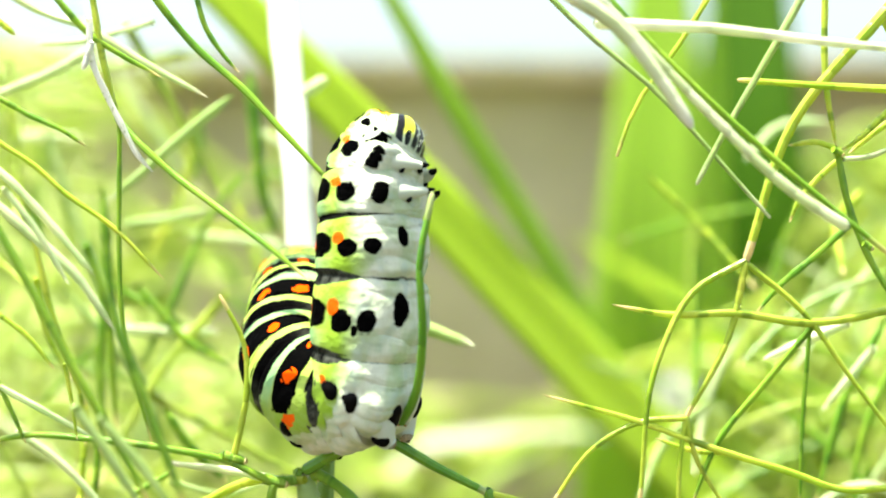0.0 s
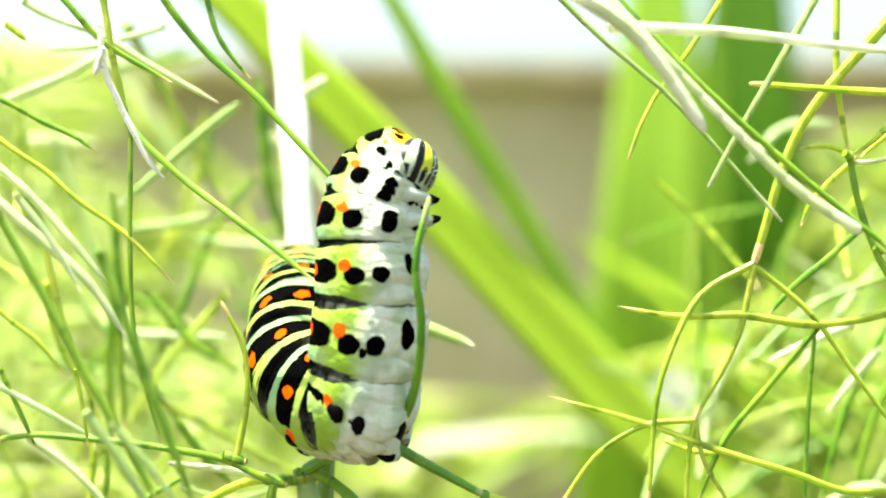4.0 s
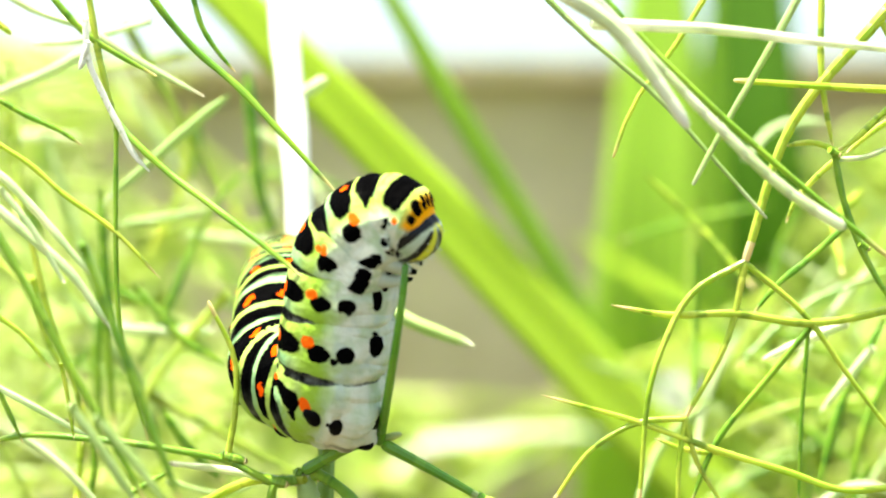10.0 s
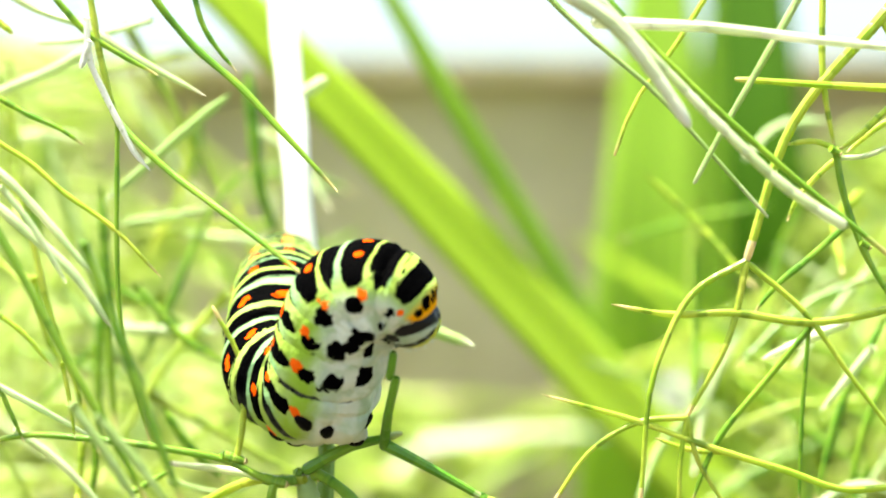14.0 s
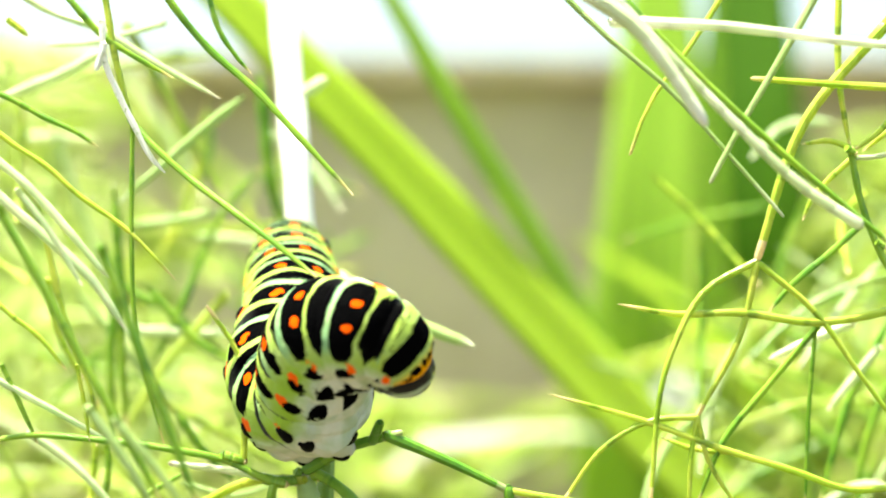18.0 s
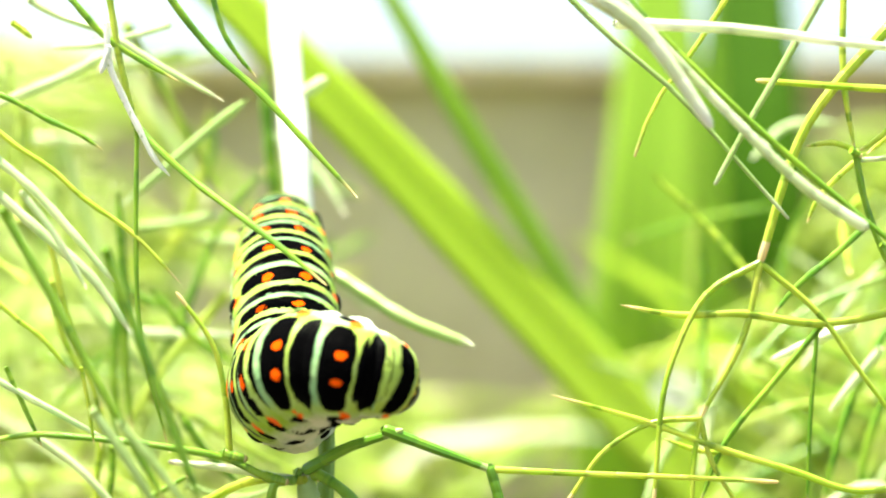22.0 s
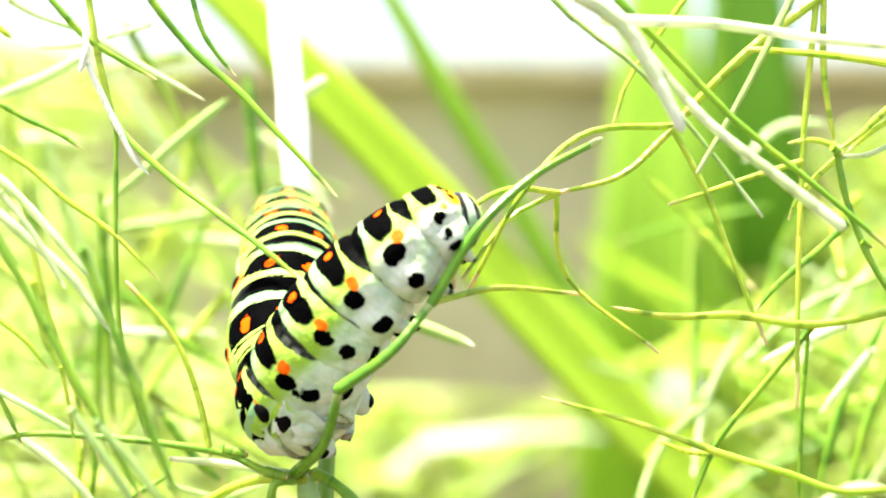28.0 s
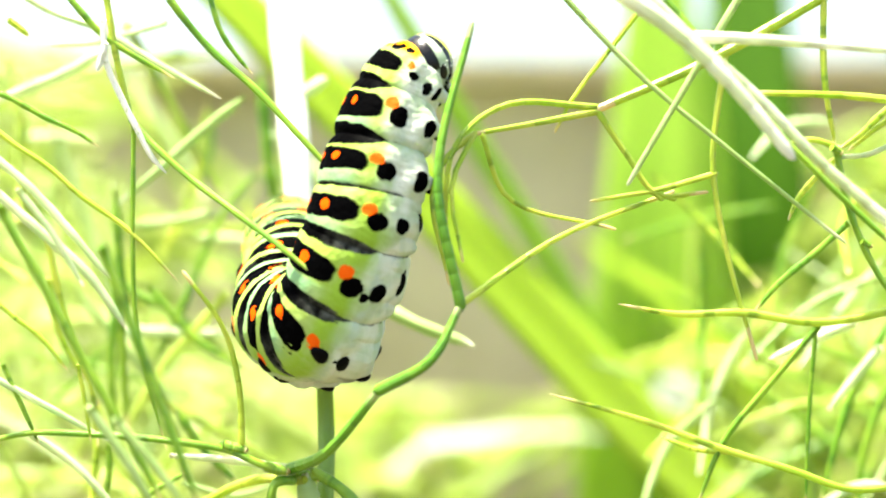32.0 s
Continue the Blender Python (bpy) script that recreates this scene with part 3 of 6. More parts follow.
BF.append((28, [(-6.85, -8.8, -9.29), (-3.53, -9.2, -6.9), (-0.72, -8, -3.56)]))
BF.append((29, [(-5.87, -8.8, -9.18), (-2.4, -9.2, -5.96), (-0.34, -8, -1.85)]))
BF.append((30.3, [(-5.23, -8.8, -8.99), (-1.84, -9.2, -6.34), (0.04, -8, -2.61)]))
BF.append((LAST, [(-4.21, -8.8, -9.37), (-0.9, -9.2, -7.46), (1.17, -8, -3.75)]))
FK = []
FK.append((0, [(3.2, -2, -17.05), (8.52, -2, -18.31), (22.33, -2, -19.29)]))
FK.append((13, [(2.6, -2, -17.4), (8.52, -2, -18.9), (22.33, -2, -20.08)]))
FK.append((18, [(4.58, -2, -16.85), (8.52, -2, -17.52), (23.91, -2, -18.11)]))
FK.append((23, [(3.08, -2, -15.19), (10.89, -2, -15.47), (23.12, -2, -16.14)]))
FK.append((REST, [(2.8, -2, -14.76), (10.89, -2, -15.35), (22.92, -2, -16.14)]))
FK.append((27.5, [(-1.48, -8, -4.5), (2.59, -3, -6.23), (7.14, 2, -9.69)]))
FK.append((28, [(-0.72, -8, -3.56), (3.76, -3, -2.7), (9.37, 2, -3.2)]))
FK.append((29, [(-0.34, -8, -1.85), (3.76, -3, 0.04), (13.62, 2, 2.07)]))
FK.append((30.3, [(0.04, -8, -2.61), (4.55, -3, 0.43), (16.05, 2, 4.3)]))
FK.append((LAST, [(1.17, -8, -3.75), (7.68, -3, 0.63), (16.46, 2, 4.09)]))
FU = []
FU.append((0, [(3.2, -2, -17.05), (3.79, -2, -20.08), (6.55, -2, -31.92)]))
FU.append((13, [(2.6, -2, -17.4), (3.39, -2, -20.48), (6.55, -2, -31.92)]))
FU.append((18, [(4.58, -2, -16.85), (4.97, -2, -20.48), (6.94, -2, -31.92)]))
FU.append((23, [(3.08, -2, -15.19), (3.99, -2, -18.11), (6.55, -2, -29.95)]))
FU.append((REST, [(2.8, -2, -14.76), (3.99, -2, -18.11), (6.55, -2, -29.95)]))
FU.append((27.5, [(-1.48, -8, -4.5), (2.12, -8, -1.85), (5.99, -6, 0.81), (11.4, -3, 5.13)]))
FU.append((28, [(-0.72, -8, -3.56), (2.5, -8, 1.55), (5.99, -6, 4.83), (10.82, -3, 7.56)]))
FU.append((29, [(-0.34, -8, -1.85), (2.12, -8, 3.82), (5.99, -6, 8.1), (10.03, -3, 11.01)]))
FU.append((30.3, [(0.04, -8, -2.61), (0.79, -8, 3.82), (4.45, -6, 8.67), (9.84, -3, 12.38)]))
FU.append((LAST, [(1.17, -8, -3.75), (-0.34, -8, 4.2), (1.96, -6, 15.39)]))
PIECES = []
PIECES += chain("branch_piece", 8, 0.92, DEEP, fennel, OB)
PIECES += chain("branch_piece", 10, 0.86, DEEP, fennel, BF)
PIECES += chain("thread_piece", 9, 0.5, YELLOW, fennel, FK)
PIECES += chain("thread_piece", 18, 0.78, DEEP, fennel, FU)

# the upright thread that the caterpillar eats down, piece by piece
EATEN = []
EATEN.append((0, [(-4.1, -2, -13.46), (-1.87, -6.5, -9.9), (-1.36, -8.6, -4.48), (-1.58, -8.8, -1.47), (-0.72, -8.6, 3.62)]))
EATEN.append((3, [(-3.71, -2, -13.57), (-1.76, -6.5, -9.52), (-1.21, -8.6, -4.48), (-1.47, -8.8, -1.47), (-0.68, -8.6, 3.43)]))
EATEN.append((6, [(-3.91, -2, -13.57), (-2.75, -6.5, -9.9), (-2.49, -8.6, -4.48), (-2.97, -8.8, -1.09), (-1.66, -8.6, 3.05)]))
EATEN.append((9, [(-4.42, -2, -13.38), (-3.59, -6.5, -9.9), (-2.98, -8.6, -5.99), (-2.48, -8.8, -0.71), (-2.33, -8.8, 1.54)]))
EATEN.append((11, [(-4.42, -2, -13.38), (-3.79, -6.5, -9.9), (-3.16, -8.6, -5.99), (-2.6, -8.8, -2.22), (-2.41, -8.8, 1.54)]))
EATEN.append((14.5, [(-4.1, -2, -13.77), (-3.59, -6.5, -10.67), (-2.71, -8.6, -6.74), (-2.33, -8.8, -2.22), (-2.33, -8.8, 1.54)]))
EATEN.append((16.5, [(-4.89, -2, -13.38), (-3.98, -6.5, -10.67), (-3.54, -8.6, -6.74), (-3.16, -8.8, -2.22), (-3.16, -8.8, 1.54)]))
EATEN.append((LAST, [(-3.71, -2, -12.98), (-3.21, -6.5, -10.67), (-2.98, -8.6, -6.74), (-2.78, -8.8, -2.22), (-2.78, -8.8, 1.54)]))
BITTEN = chain("eaten_thread_piece", 12, 0.72, DEEP, fennel, EATEN)

# the short thread that stands on the side branch
ROCK = []
ROCK.append((0, [(-14.66, -1, -14.5), (-13.83, -1, -10.29), (-13.98, -1, -6.71), (-15.57, -1, -3.46)]))
ROCK.append((6, [(-14.46, -1, -14.74), (-13.75, -1, -10.29), (-13.98, -1, -7.11), (-15.45, -1, -4.01)]))
ROCK.append((9, [(-15.18, -1, -14.58), (-14.66, -1, -11.08), (-14.78, -1, -7.51), (-16.45, -1, -3.85)]))
ROCK.append((13, [(-14.66, -1, -14.74), (-14.06, -1, -11.08), (-14.26, -1, -7.91), (-16.05, -1, -4.25)]))
ROCK.append((19, [(-13.98, -1, -14.66), (-13.98, -1, -11.08), (-14.54, -1, -7.11), (-16.65, -1, -4.13)]))
ROCK.append((23, [(-15.18, -1, -14.18), (-15.45, -1, -11.08), (-16.45, -1, -6.71), (-18.91, -1, -3.06)]))
ROCK.append((REST, [(-14.86, -1, -14.26), (-15.06, -1, -11.08), (-15.85, -1, -7.11), (-18.04, -1, -3.14)]))
ROCK.append((28, [(-16.37, -1, -14.26), (-17.24, -1, -10.29), (-18.83, -1, -6.32), (-22.21, -1, -2.34)]))
ROCK.append((30.3, [(-15.06, -1, -13.87), (-15.26, -1, -10.69), (-16.25, -1, -6.32), (-19.63, -1, -1.55)]))
ROCK.append((LAST, [(-14.14, -1, -13.67), (-14.3, -1, -9.89), (-15.45, -1, -5.52), (-18.24, -1, -1.63)]))
PIECES += chain("thread_piece", 12, 0.5, YELLOW, fennel, ROCK)

# ---- fennel standing to one side, its threads hanging into view ----
left = base("fennel_plant", -62, 6, "fennel plant with fine sunlit green threads", "fennel", "fennel plants in the bed")
stem("stalk", [(-62, 6, GROUND - 8), (-60, 6, -120), (-52, 5, -10), (-46, 4, 30)], 2.2, STALK, left, "", 0.5, 24, 0.06, 12)
stem("thread", [(-29.96, 1, 20.58), (-27.56, 0, 18.04), (-24.96, 0, 15.24), (-22.76, 0, 13.84), (-20.08, 0, 12.36)], 0.5, GREEN, left)
stem("thread", [(-21.76, 0, 20.04), (-20.36, 0, 17.84), (-17.76, 0, 14.64), (-14.06, -1, 11.36), (-11.21, -2, 8.33), (-7.21, -3, 4.04)], 0.56, GREEN, left)
stem("thread", [(-18.08, 1, 20.18), (-17.56, 1, 17.76), (-16.99, 1, 15.95), (-15.67, 1, 13.93), (-14.62, 1, 12.73)], 0.42, GREEN, left)
stem("thread", [(-25.04, 0, 18.84), (-24.64, 0, 16.44), (-24.24, 0, 14.04), (-23.56, 0, 11.24), (-22.88, 0, 8.84)], 0.5, YELLOW, left)
stem("thread", [(-23.16, 0, 9.44), (-21.61, -1, 7.79), (-19.1, -2, 5.56), (-15.53, -4, 2.96), (-12.05, -6, 0.42), (-9.07, -7.5, -1.94)], 0.52, GREEN, left)
stem("thread", [(-24.95, -1, 16.33), (-24.79, -1, 13.55), (-23.8, -1, 11.16), (-22.61, -1, 8.78), (-21.41, -1, 6.59), (-20.5, -1, 5.6)], 0.46, DRY, left, "shrivelled white dry thread", 0.7, 40)
stem("thread", [(-22.96, 0, 9.04), (-23, 0, 4.44), (-23, 0, 0.04), (-22.56, 0, -6.36), (-21.56, 0, -10.36), (-20.56, 0, -13.96)], 0.36, GREEN, left)
stem("thread", [(-33.59, 1, 11.72), (-31.57, 1, 10.83), (-29.56, 1, 9.71), (-27.14, 1, 8.58), (-25.53, 1, 7.49)], 0.45, GREEN, left)
stem("thread", [(-33.76, 0, 9.64), (-31.76, 0, 7.92), (-28.96, 0, 6.04), (-26.96, 0, 4.24), (-23.36, 0, 1.64), (-19.84, 0, -1.96)], 0.42, YELLOW, left)
stem("thread", [(-32.01, 7, 18.9), (-30.33, 7, 17.97), (-26.39, 6, 16.48), (-22.23, 6, 13.99), (-17.44, 6, 11.36)], 0.6, PALE, left)
stem("thread", [(-22.51, 14, 17.78), (-25.58, 14, 16.91), (-27.77, 14, 16.34), (-31.71, 14, 16.03)], 0.5, PALE, left)
stem("thread", [(-27.56, 18, 16.2), (-31.15, 18, 14.18), (-35.19, 18, 12.52), (-37.88, 18, 11.27)], 0.8, PALE, left)
stem("thread", [(-16.99, 20, 12.54), (-20.62, 20, 9.58), (-24.71, 20, 5.95), (-26.98, 20, 4.04)], 0.8, MILKY, left)
stem("thread", [(-31.4, -7, 6.52), (-29.11, -7, 4.61), (-26.44, -7, 1.75), (-23.39, -7, -1.87)], 0.6, PALE, left)
stem("thread", [(-31.17, -8, 4.2), (-28.15, -8, 1.55), (-24.74, -8, -1.48), (-22.09, -8, -5.26)], 0.7, PALE, left)
stem("thread", [(-28.59, 30, -6.69), (-25.23, 30, -6.79), (-21.86, 30, -6.93), (-19.07, 30, -6.89)], 1.0, PALE, left)
stem("thread", [(-29.25, -15, 2.91), (-26.01, -15, -2.84), (-23.5, -15, -7.51), (-20.98, -15, -11.82), (-18.47, -15, -16.49)], 0.58, GREEN, left)
stem("thread", [(-21.92, -20, 0.38), (-20.19, -20, -4.11), (-18.12, -20, -9.65), (-15.7, -20, -15.87)], 0.64, GREEN, left)
stem("thread", [(-30.74, 8, 1.73), (-29.05, 8, -5.44), (-27.16, 8, -10.5), (-26.74, 8, -14.51)], 0.5, YELLOW, left)
stem("thread", [(-33.41, 2, -3.2), (-31.79, 2, -4.62), (-30.16, 2, -5.84), (-27.93, 2, -8.47)], 0.4, YELLOW, left)
stem("thread", [(-33.18, 1, -8.82), (-31.57, 1, -9.71), (-28.35, 1, -11.44), (-24.65, 1, -13.49)], 0.5, PALE, left)
stem("thread", [(-32.38, 1, -8.01), (-31.17, 1, -10.63), (-29.76, 1, -13.73)], 0.36, GREEN, left)
stem("thread", [(-27.76, 22, 5.1), (-27.3, 22, -1.79), (-27.07, 22, -8.23), (-26.61, 22, -14.66)], 0.8, GREEN, left)
stem("thread", [(-17.49, 40, 16.32), (-16.98, 40, 11.24), (-16.37, 40, 5.64), (-14.69, 40, 0.56)], 1.2, GREEN, left)
stem("thread", [(-25.3, 24, -2.74), (-21.11, 24, -7.39), (-16.93, 24, -9.72)], 0.7, GREEN, left)
stem("thread", [(-20.89, 30, 1.01), (-23.3, 30, -4.77), (-26.19, 30, -10.54)], 0.6, GREEN, left)
stem("thread", [(-32.41, 3, 16.77), (-31.59, 3, 16.16), (-30.98, 3, 15.63)], 0.5, YELLOW, left)
stem("thread", [(-31.39, 6, -13.28), (-28.47, 6, -15.36), (-25.98, 6, -17.86), (-24.31, 6, -19.94)], 0.6, PALE, left)
stem("thread", [(-21.9, 16, -12.37), (-20.13, 16, -15.03), (-17.03, 16, -18.13)], 0.7, GREEN, left)
stem("thread", [(-26.23, 10, -14.48), (-26.23, 10, -16.61), (-26.65, 10, -19.6)], 0.5, GREEN, left)
stem("thread", [(-28.37, 28, -1.38), (-28.94, 28, -9.47), (-28.65, 28, -17.09)], 0.76, GREEN, left)
stem("thread", [(-32.44, 30, -3.08), (-28.11, 30, -8.13), (-23.78, 30, -13.43), (-20.89, 30, -17.28)], 0.67, MILKY, left)
stem("thread", [(-23.95, 35, -5.89), (-21.48, 35, 1.04), (-19.5, 35, 4.5), (-16.53, 35, 7.72)], 0.59, GREEN, left)
stem("thread", [(-28.56, 36, 2.29), (-24.58, 36, 2.79), (-20.6, 36, 3.63)], 0.8, MILKY, left)
stem("thread", [(-26.95, 44, -0.47), (-24.1, 44, 5.25), (-22.8, 44, 13.81)], 0.62, YELLOW, left)
stem("thread", [(-29.8, 30, 0.77), (-28.59, 30, -2.36), (-24.26, 30, -5.01), (-18.48, 30, -9.34)], 0.58, GREEN, left)
stem("thread", [(-31.62, 14, -2.15), (-30.61, 14, -6.53), (-28.86, 14, -9.81)], 0.61, YELLOW, left)
stem("thread", [(-26.33, -3, -7.8), (-25.86, -3, -10.15), (-25.43, -3, -13.09)], 0.31, YELLOW, left)
stem("thread", [(-34.76, 32, -13.19), (-31.84, 32, -10.17), (-29.4, 32, -7.5)], 0.49, GREEN, left)
stem("thread", [(-23.14, -17, -9.7), (-21.02, -17, -12.7), (-19.08, -17, -15.89)], 0.64, MILKY, left)
stem("thread", [(-21.06, -20, -10.17), (-18.81, -20, -12.76), (-16.56, -20, -15.87)], 0.55, MILKY, left)
stem("thread", [(-39.67, 42, 13.93), (-39.16, 42, 11.36), (-38.65, 42, 7.76)], 0.82, YELLOW, left)
stem("thread", [(-42.16, 56, 10.98), (-38.85, 56, 11.2), (-34.99, 56, 10.87)], 0.99, PALE, left)
stem("thread", [(-29.05, -10, 4.14), (-27, -10, 1.53), (-24.76, -10, -2.2)], 0.45, PALE, left)
stem("thread", [(-23.51, 50, 13.98), (-22.98, 50, 10.23), (-24.32, 50, 5.95)], 0.64, GREEN, left)
stem("thread", [(-27.86, 12, -19.08), (-27.51, 12, -14.66), (-27.34, 12, -11.2)], 0.52, YELLOW, left)
stem("thread", [(-21.2, 14, -17.91), (-16.82, 14, -18.79), (-13.75, 14, -17.91)], 0.44, MILKY, left)
stem("thread", [(-22.85, 6, -17.86), (-21.4, 6, -17.03), (-19.94, 6, -16.19)], 0.46, GREEN, left)
rng = random.Random(11)
for k in range(28):
    # finer threads further back, half out of focus
    depth = rng.uniform(38, 110)
    k1 = 1 + depth / 147.5
    beside = k < 16
    mid = Vector((rng.uniform(-33, -13) if beside else rng.uniform(-14, -9), 0, rng.uniform(-19, 13) if beside else rng.uniform(-6, 6))) * k1
    turn = rng.choice((0.3, 1.2, 1.7, 2.2, 2.5, 2.8)) + rng.uniform(-0.3, 0.3)
    way = Vector((math.cos(turn), 0, math.sin(turn))) * rng.uniform(4, 9 if beside else 5) * k1
    sag = Vector((rng.uniform(-1, 1), 0, rng.uniform(0, 1.6)))
    tone = rng.choice((GREEN, GREEN, GREEN, MILKY, MILKY, YELLOW, YELLOW, PALE))
    width = rng.uniform(0.55, 0.95)
    stem("thread", [mid + way + Vector((0, depth, 0)), mid + sag + Vector((0, depth - 1, 0)), mid - way + Vector((0, depth - 3, 0))], width, tone, left)

for spot in [(-24.82, -1.5, 14.13), (-25.15, -1.2, 13.29)]:
    o = Vector(spot)
    stem("bud", [o + Vector((0.1, 0, 0.5)), o, o + Vector((-0.2, 0, -0.5))], 0.45, GLARE_AND_BUD, left, "tiny white bud", 0.4)

# ---- fennel on the other side ----
right = base("fennel_plant", 62, 4, "fennel plant with branched yellow-green threads", "fennel", "fennel plants in the bed")
stem("stalk", [(62, 4, GROUND - 8), (60, 4, -120), (50, 3, -10), (40, 3, 22), (32, 2, 34)], 2.2, STALK, right, "", 0.5, 24, 0.06, 12)
stem("thread", [(33.67, 1, -3.79), (31.57, 1, -4.31), (25.84, 0, -5.16), (20.64, 0, -4.48), (15.84, 0, -4.56), (11.96, 0, -3.88)], 0.6, YELLOW, right)
stem("thread", [(34.47, 1, -16.47), (31.57, 1, -16.95), (28.24, 0, -16.96), (24.64, 0, -15.76), (19.44, 0, -14.16), (13.84, 0, -12.16), (7.04, 0, -10.24)], 0.5, YELLOW, right)
stem("thread", [(20.92, 2, -14.55), (17.68, 2, -14.35), (15.24, 2, -13.5)], 0.4, YELLOW, right)
stem("thread", [(26.51, 2, -5.43), (22.95, 2, -9.69), (19.7, 2, -13.74), (17.68, 2, -18.61)], 0.5, GREEN, right)
stem("thread", [(26.45, 3, -5.67), (26, 3, -11.39), (25.71, 3, -18.73)], 0.34, GREEN, right)
stem("thread", [(30.39, 9, -5.47), (27.42, 9, -6.75), (24.02, 9, -8.23)], 0.75, PALE, right)
stem("thread", [(33.33, 14, -7.62), (31.36, 14, -10.03), (29.39, 14, -12.44)], 0.7, PALE, right)
stem("thread", [(35.19, 18, -5.34), (32.14, 18, -11.18), (29.44, 18, -20.6)], 0.7, GREEN, right)
stem("thread", [(36.59, 22, -9.15), (34.29, 22, -14.66), (32.91, 22, -21.1)], 0.7, GREEN, right)
for k in range(34):
    depth = rng.uniform(18, 70)
    k1 = 1 + depth / 147.5
    mid = Vector((rng.uniform(16, 33), 0, rng.uniform(-19, -3) if k < 26 else rng.uniform(-3, 8))) * k1
    turn = rng.choice((0.2, 0.7, 1.1, 1.5, 2.6)) + rng.uniform(-0.3, 0.3)
    way = Vector((math.cos(turn), 0, math.sin(turn))) * rng.uniform(3, 7) * k1
    tone = rng.choice((GREEN, GREEN, GREEN, MILKY, MILKY, YELLOW, PALE))
    width = rng.uniform(0.45, 0.8)
    stem("thread", [mid + way + Vector((0, depth, 0)), mid + Vector((rng.uniform(-1, 1), depth, rng.uniform(0, 1.5))), mid - way + Vector((0, depth - 3, 0))], width, tone, right)

upper = base("fennel_plant", 66, 0, "fennel plant with thick threads painted whitish for sun glare", "fennel", "fennel plants in the bed")
stem("stalk", [(66, 0, GROUND - 8), (64, 0, -120), (52, -4, 0), (40, -4, 40), (20, -4, 60)], 2.2, STALK, upper, "", 0.5, 24, 0.06, 12)
bends = []
bends.append((0, [(10.37, -9, 15.14), (19.38, -9, 14.69), (23.89, -9, 14.08), (32.15, -9, 13.26)]))
bends.append((REST, [(10.37, -9, 15.14), (19.38, -9, 14.69), (23.89, -9, 14.08), (32.15, -9, 13.26)]))
bends.append((27.5, [(10.74, -9, 15.21), (19.38, -9, 14.84), (23.89, -9, 14.08), (32.15, -9, 13.26)]))
bends.append((30, [(12.62, -9, 14.87), (19.38, -9, 14.61), (23.89, -9, 14.12), (32.15, -9, 13.56)]))
bends.append((LAST, [(16.19, -9, 14.08), (19.38, -9, 14.01), (23.89, -9, 13.71), (32.15, -9, 13)]))
PIECES += chain("thread_piece", 6, 0.85, SUN_GLARE, upper, bends)
bends = []
bends.append((0, [(7.33, -13, 17.18), (11.71, -13, 14.08), (13.53, -13, 11.71), (15.61, -13, 8.61)]))
bends.append((REST, [(7.33, -13, 17.18), (11.71, -13, 14.08), (13.53, -13, 11.71), (15.61, -13, 8.61)]))
bends.append((27.5, [(7.51, -13, 17.18), (11.53, -13, 14.44), (13.35, -13, 11.34), (14.74, -13, 8.68)]))
bends.append((29, [(8.61, -13, 16.81), (13.35, -13, 13.71), (15.54, -13, 10.25), (17.29, -13, 6.97)]))
bends.append((30, [(9.7, -13, 16.81), (14.44, -13, 13.71), (16.63, -13, 10.25), (19.19, -13, 7.7)]))
bends.append((LAST, [(11.16, -13, 16.81), (15.17, -13, 13.97), (18.82, -13, 10.43), (22.47, -13, 6.02)]))
PIECES += chain("thread_piece", 8, 1.3, SUN_GLARE, upper, bends)
bends = []
bends.append((0, [(9.48, -11, 17.43), (14.1, -11, 12.44), (18.21, -11, 8.18), (22.8, -11, 3.92), (26.13, -11, 1.74)]))
bends.append((REST, [(9.48, -11, 17.43), (14.1, -11, 12.44), (18.21, -11, 8.18), (22.8, -11, 3.92), (26.13, -11, 1.74)]))
bends.append((27.5, [(9.85, -11, 17.06), (12.44, -11, 13.92), (17.25, -11, 8.25), (22.06, -11, 4.48), (25.76, -11, 1.59)]))
bends.append((30, [(10.96, -11, 17.06), (14.66, -11, 13.18), (18.73, -11, 9.29), (23.54, -11, 5.4), (28.73, -11, 1.33)]))
bends.append((LAST, [(13.18, -11, 17.06), (16.51, -11, 13.73), (20.58, -11, 10.03), (24.65, -11, 5.77), (29.28, -11, 1.7)]))
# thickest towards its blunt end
PIECES += chain("thread_piece", 12, 0.8, SUN_GLARE, upper, [(t, points[::-1]) for t, points in bends])
bends = []
bends.append((0, [(10.14, -7, 17.95), (15.09, -7, 12.8), (19.66, -7, 8.5), (23.47, -7, 5.18), (31.09, -7, -1.1)]))
bends.append((REST, [(10.14, -7, 17.95), (15.09, -7, 12.8), (19.66, -7, 8.5), (23.47, -7, 5.18), (31.09, -7, -1.1)]))
bends.append((27.5, [(10.52, -7, 17.95), (15.47, -7, 12.8), (19.66, -7, 8.5), (23.47, -7, 5.37), (31.09, -7, -1.1)]))
bends.append((30, [(12.04, -7, 17.95), (16.99, -7, 12.99), (20.8, -7, 9.18), (25.38, -7, 5.75), (31.85, -7, 0.8)]))
bends.append((LAST, [(13.95, -7, 17.95), (18.9, -7, 12.23), (23.47, -7, 6.9), (26.9, -7, 3.47), (31.85, -7, -1.1)]))
PIECES += chain("thread_piece", 9, 0.6, GREEN, upper, bends)
bends = []
bends.append((0, [(6.85, -4, 17.94), (9.18, -4, 15.61), (14.63, -4, 10.94), (18.91, -4, 6.27), (22.03, -4, 2.76)]))
bends.append((REST, [(6.85, -4, 17.94), (9.18, -4, 15.61), (14.63, -4, 10.94), (18.91, -4, 6.27), (22.03, -4, 2.76)]))
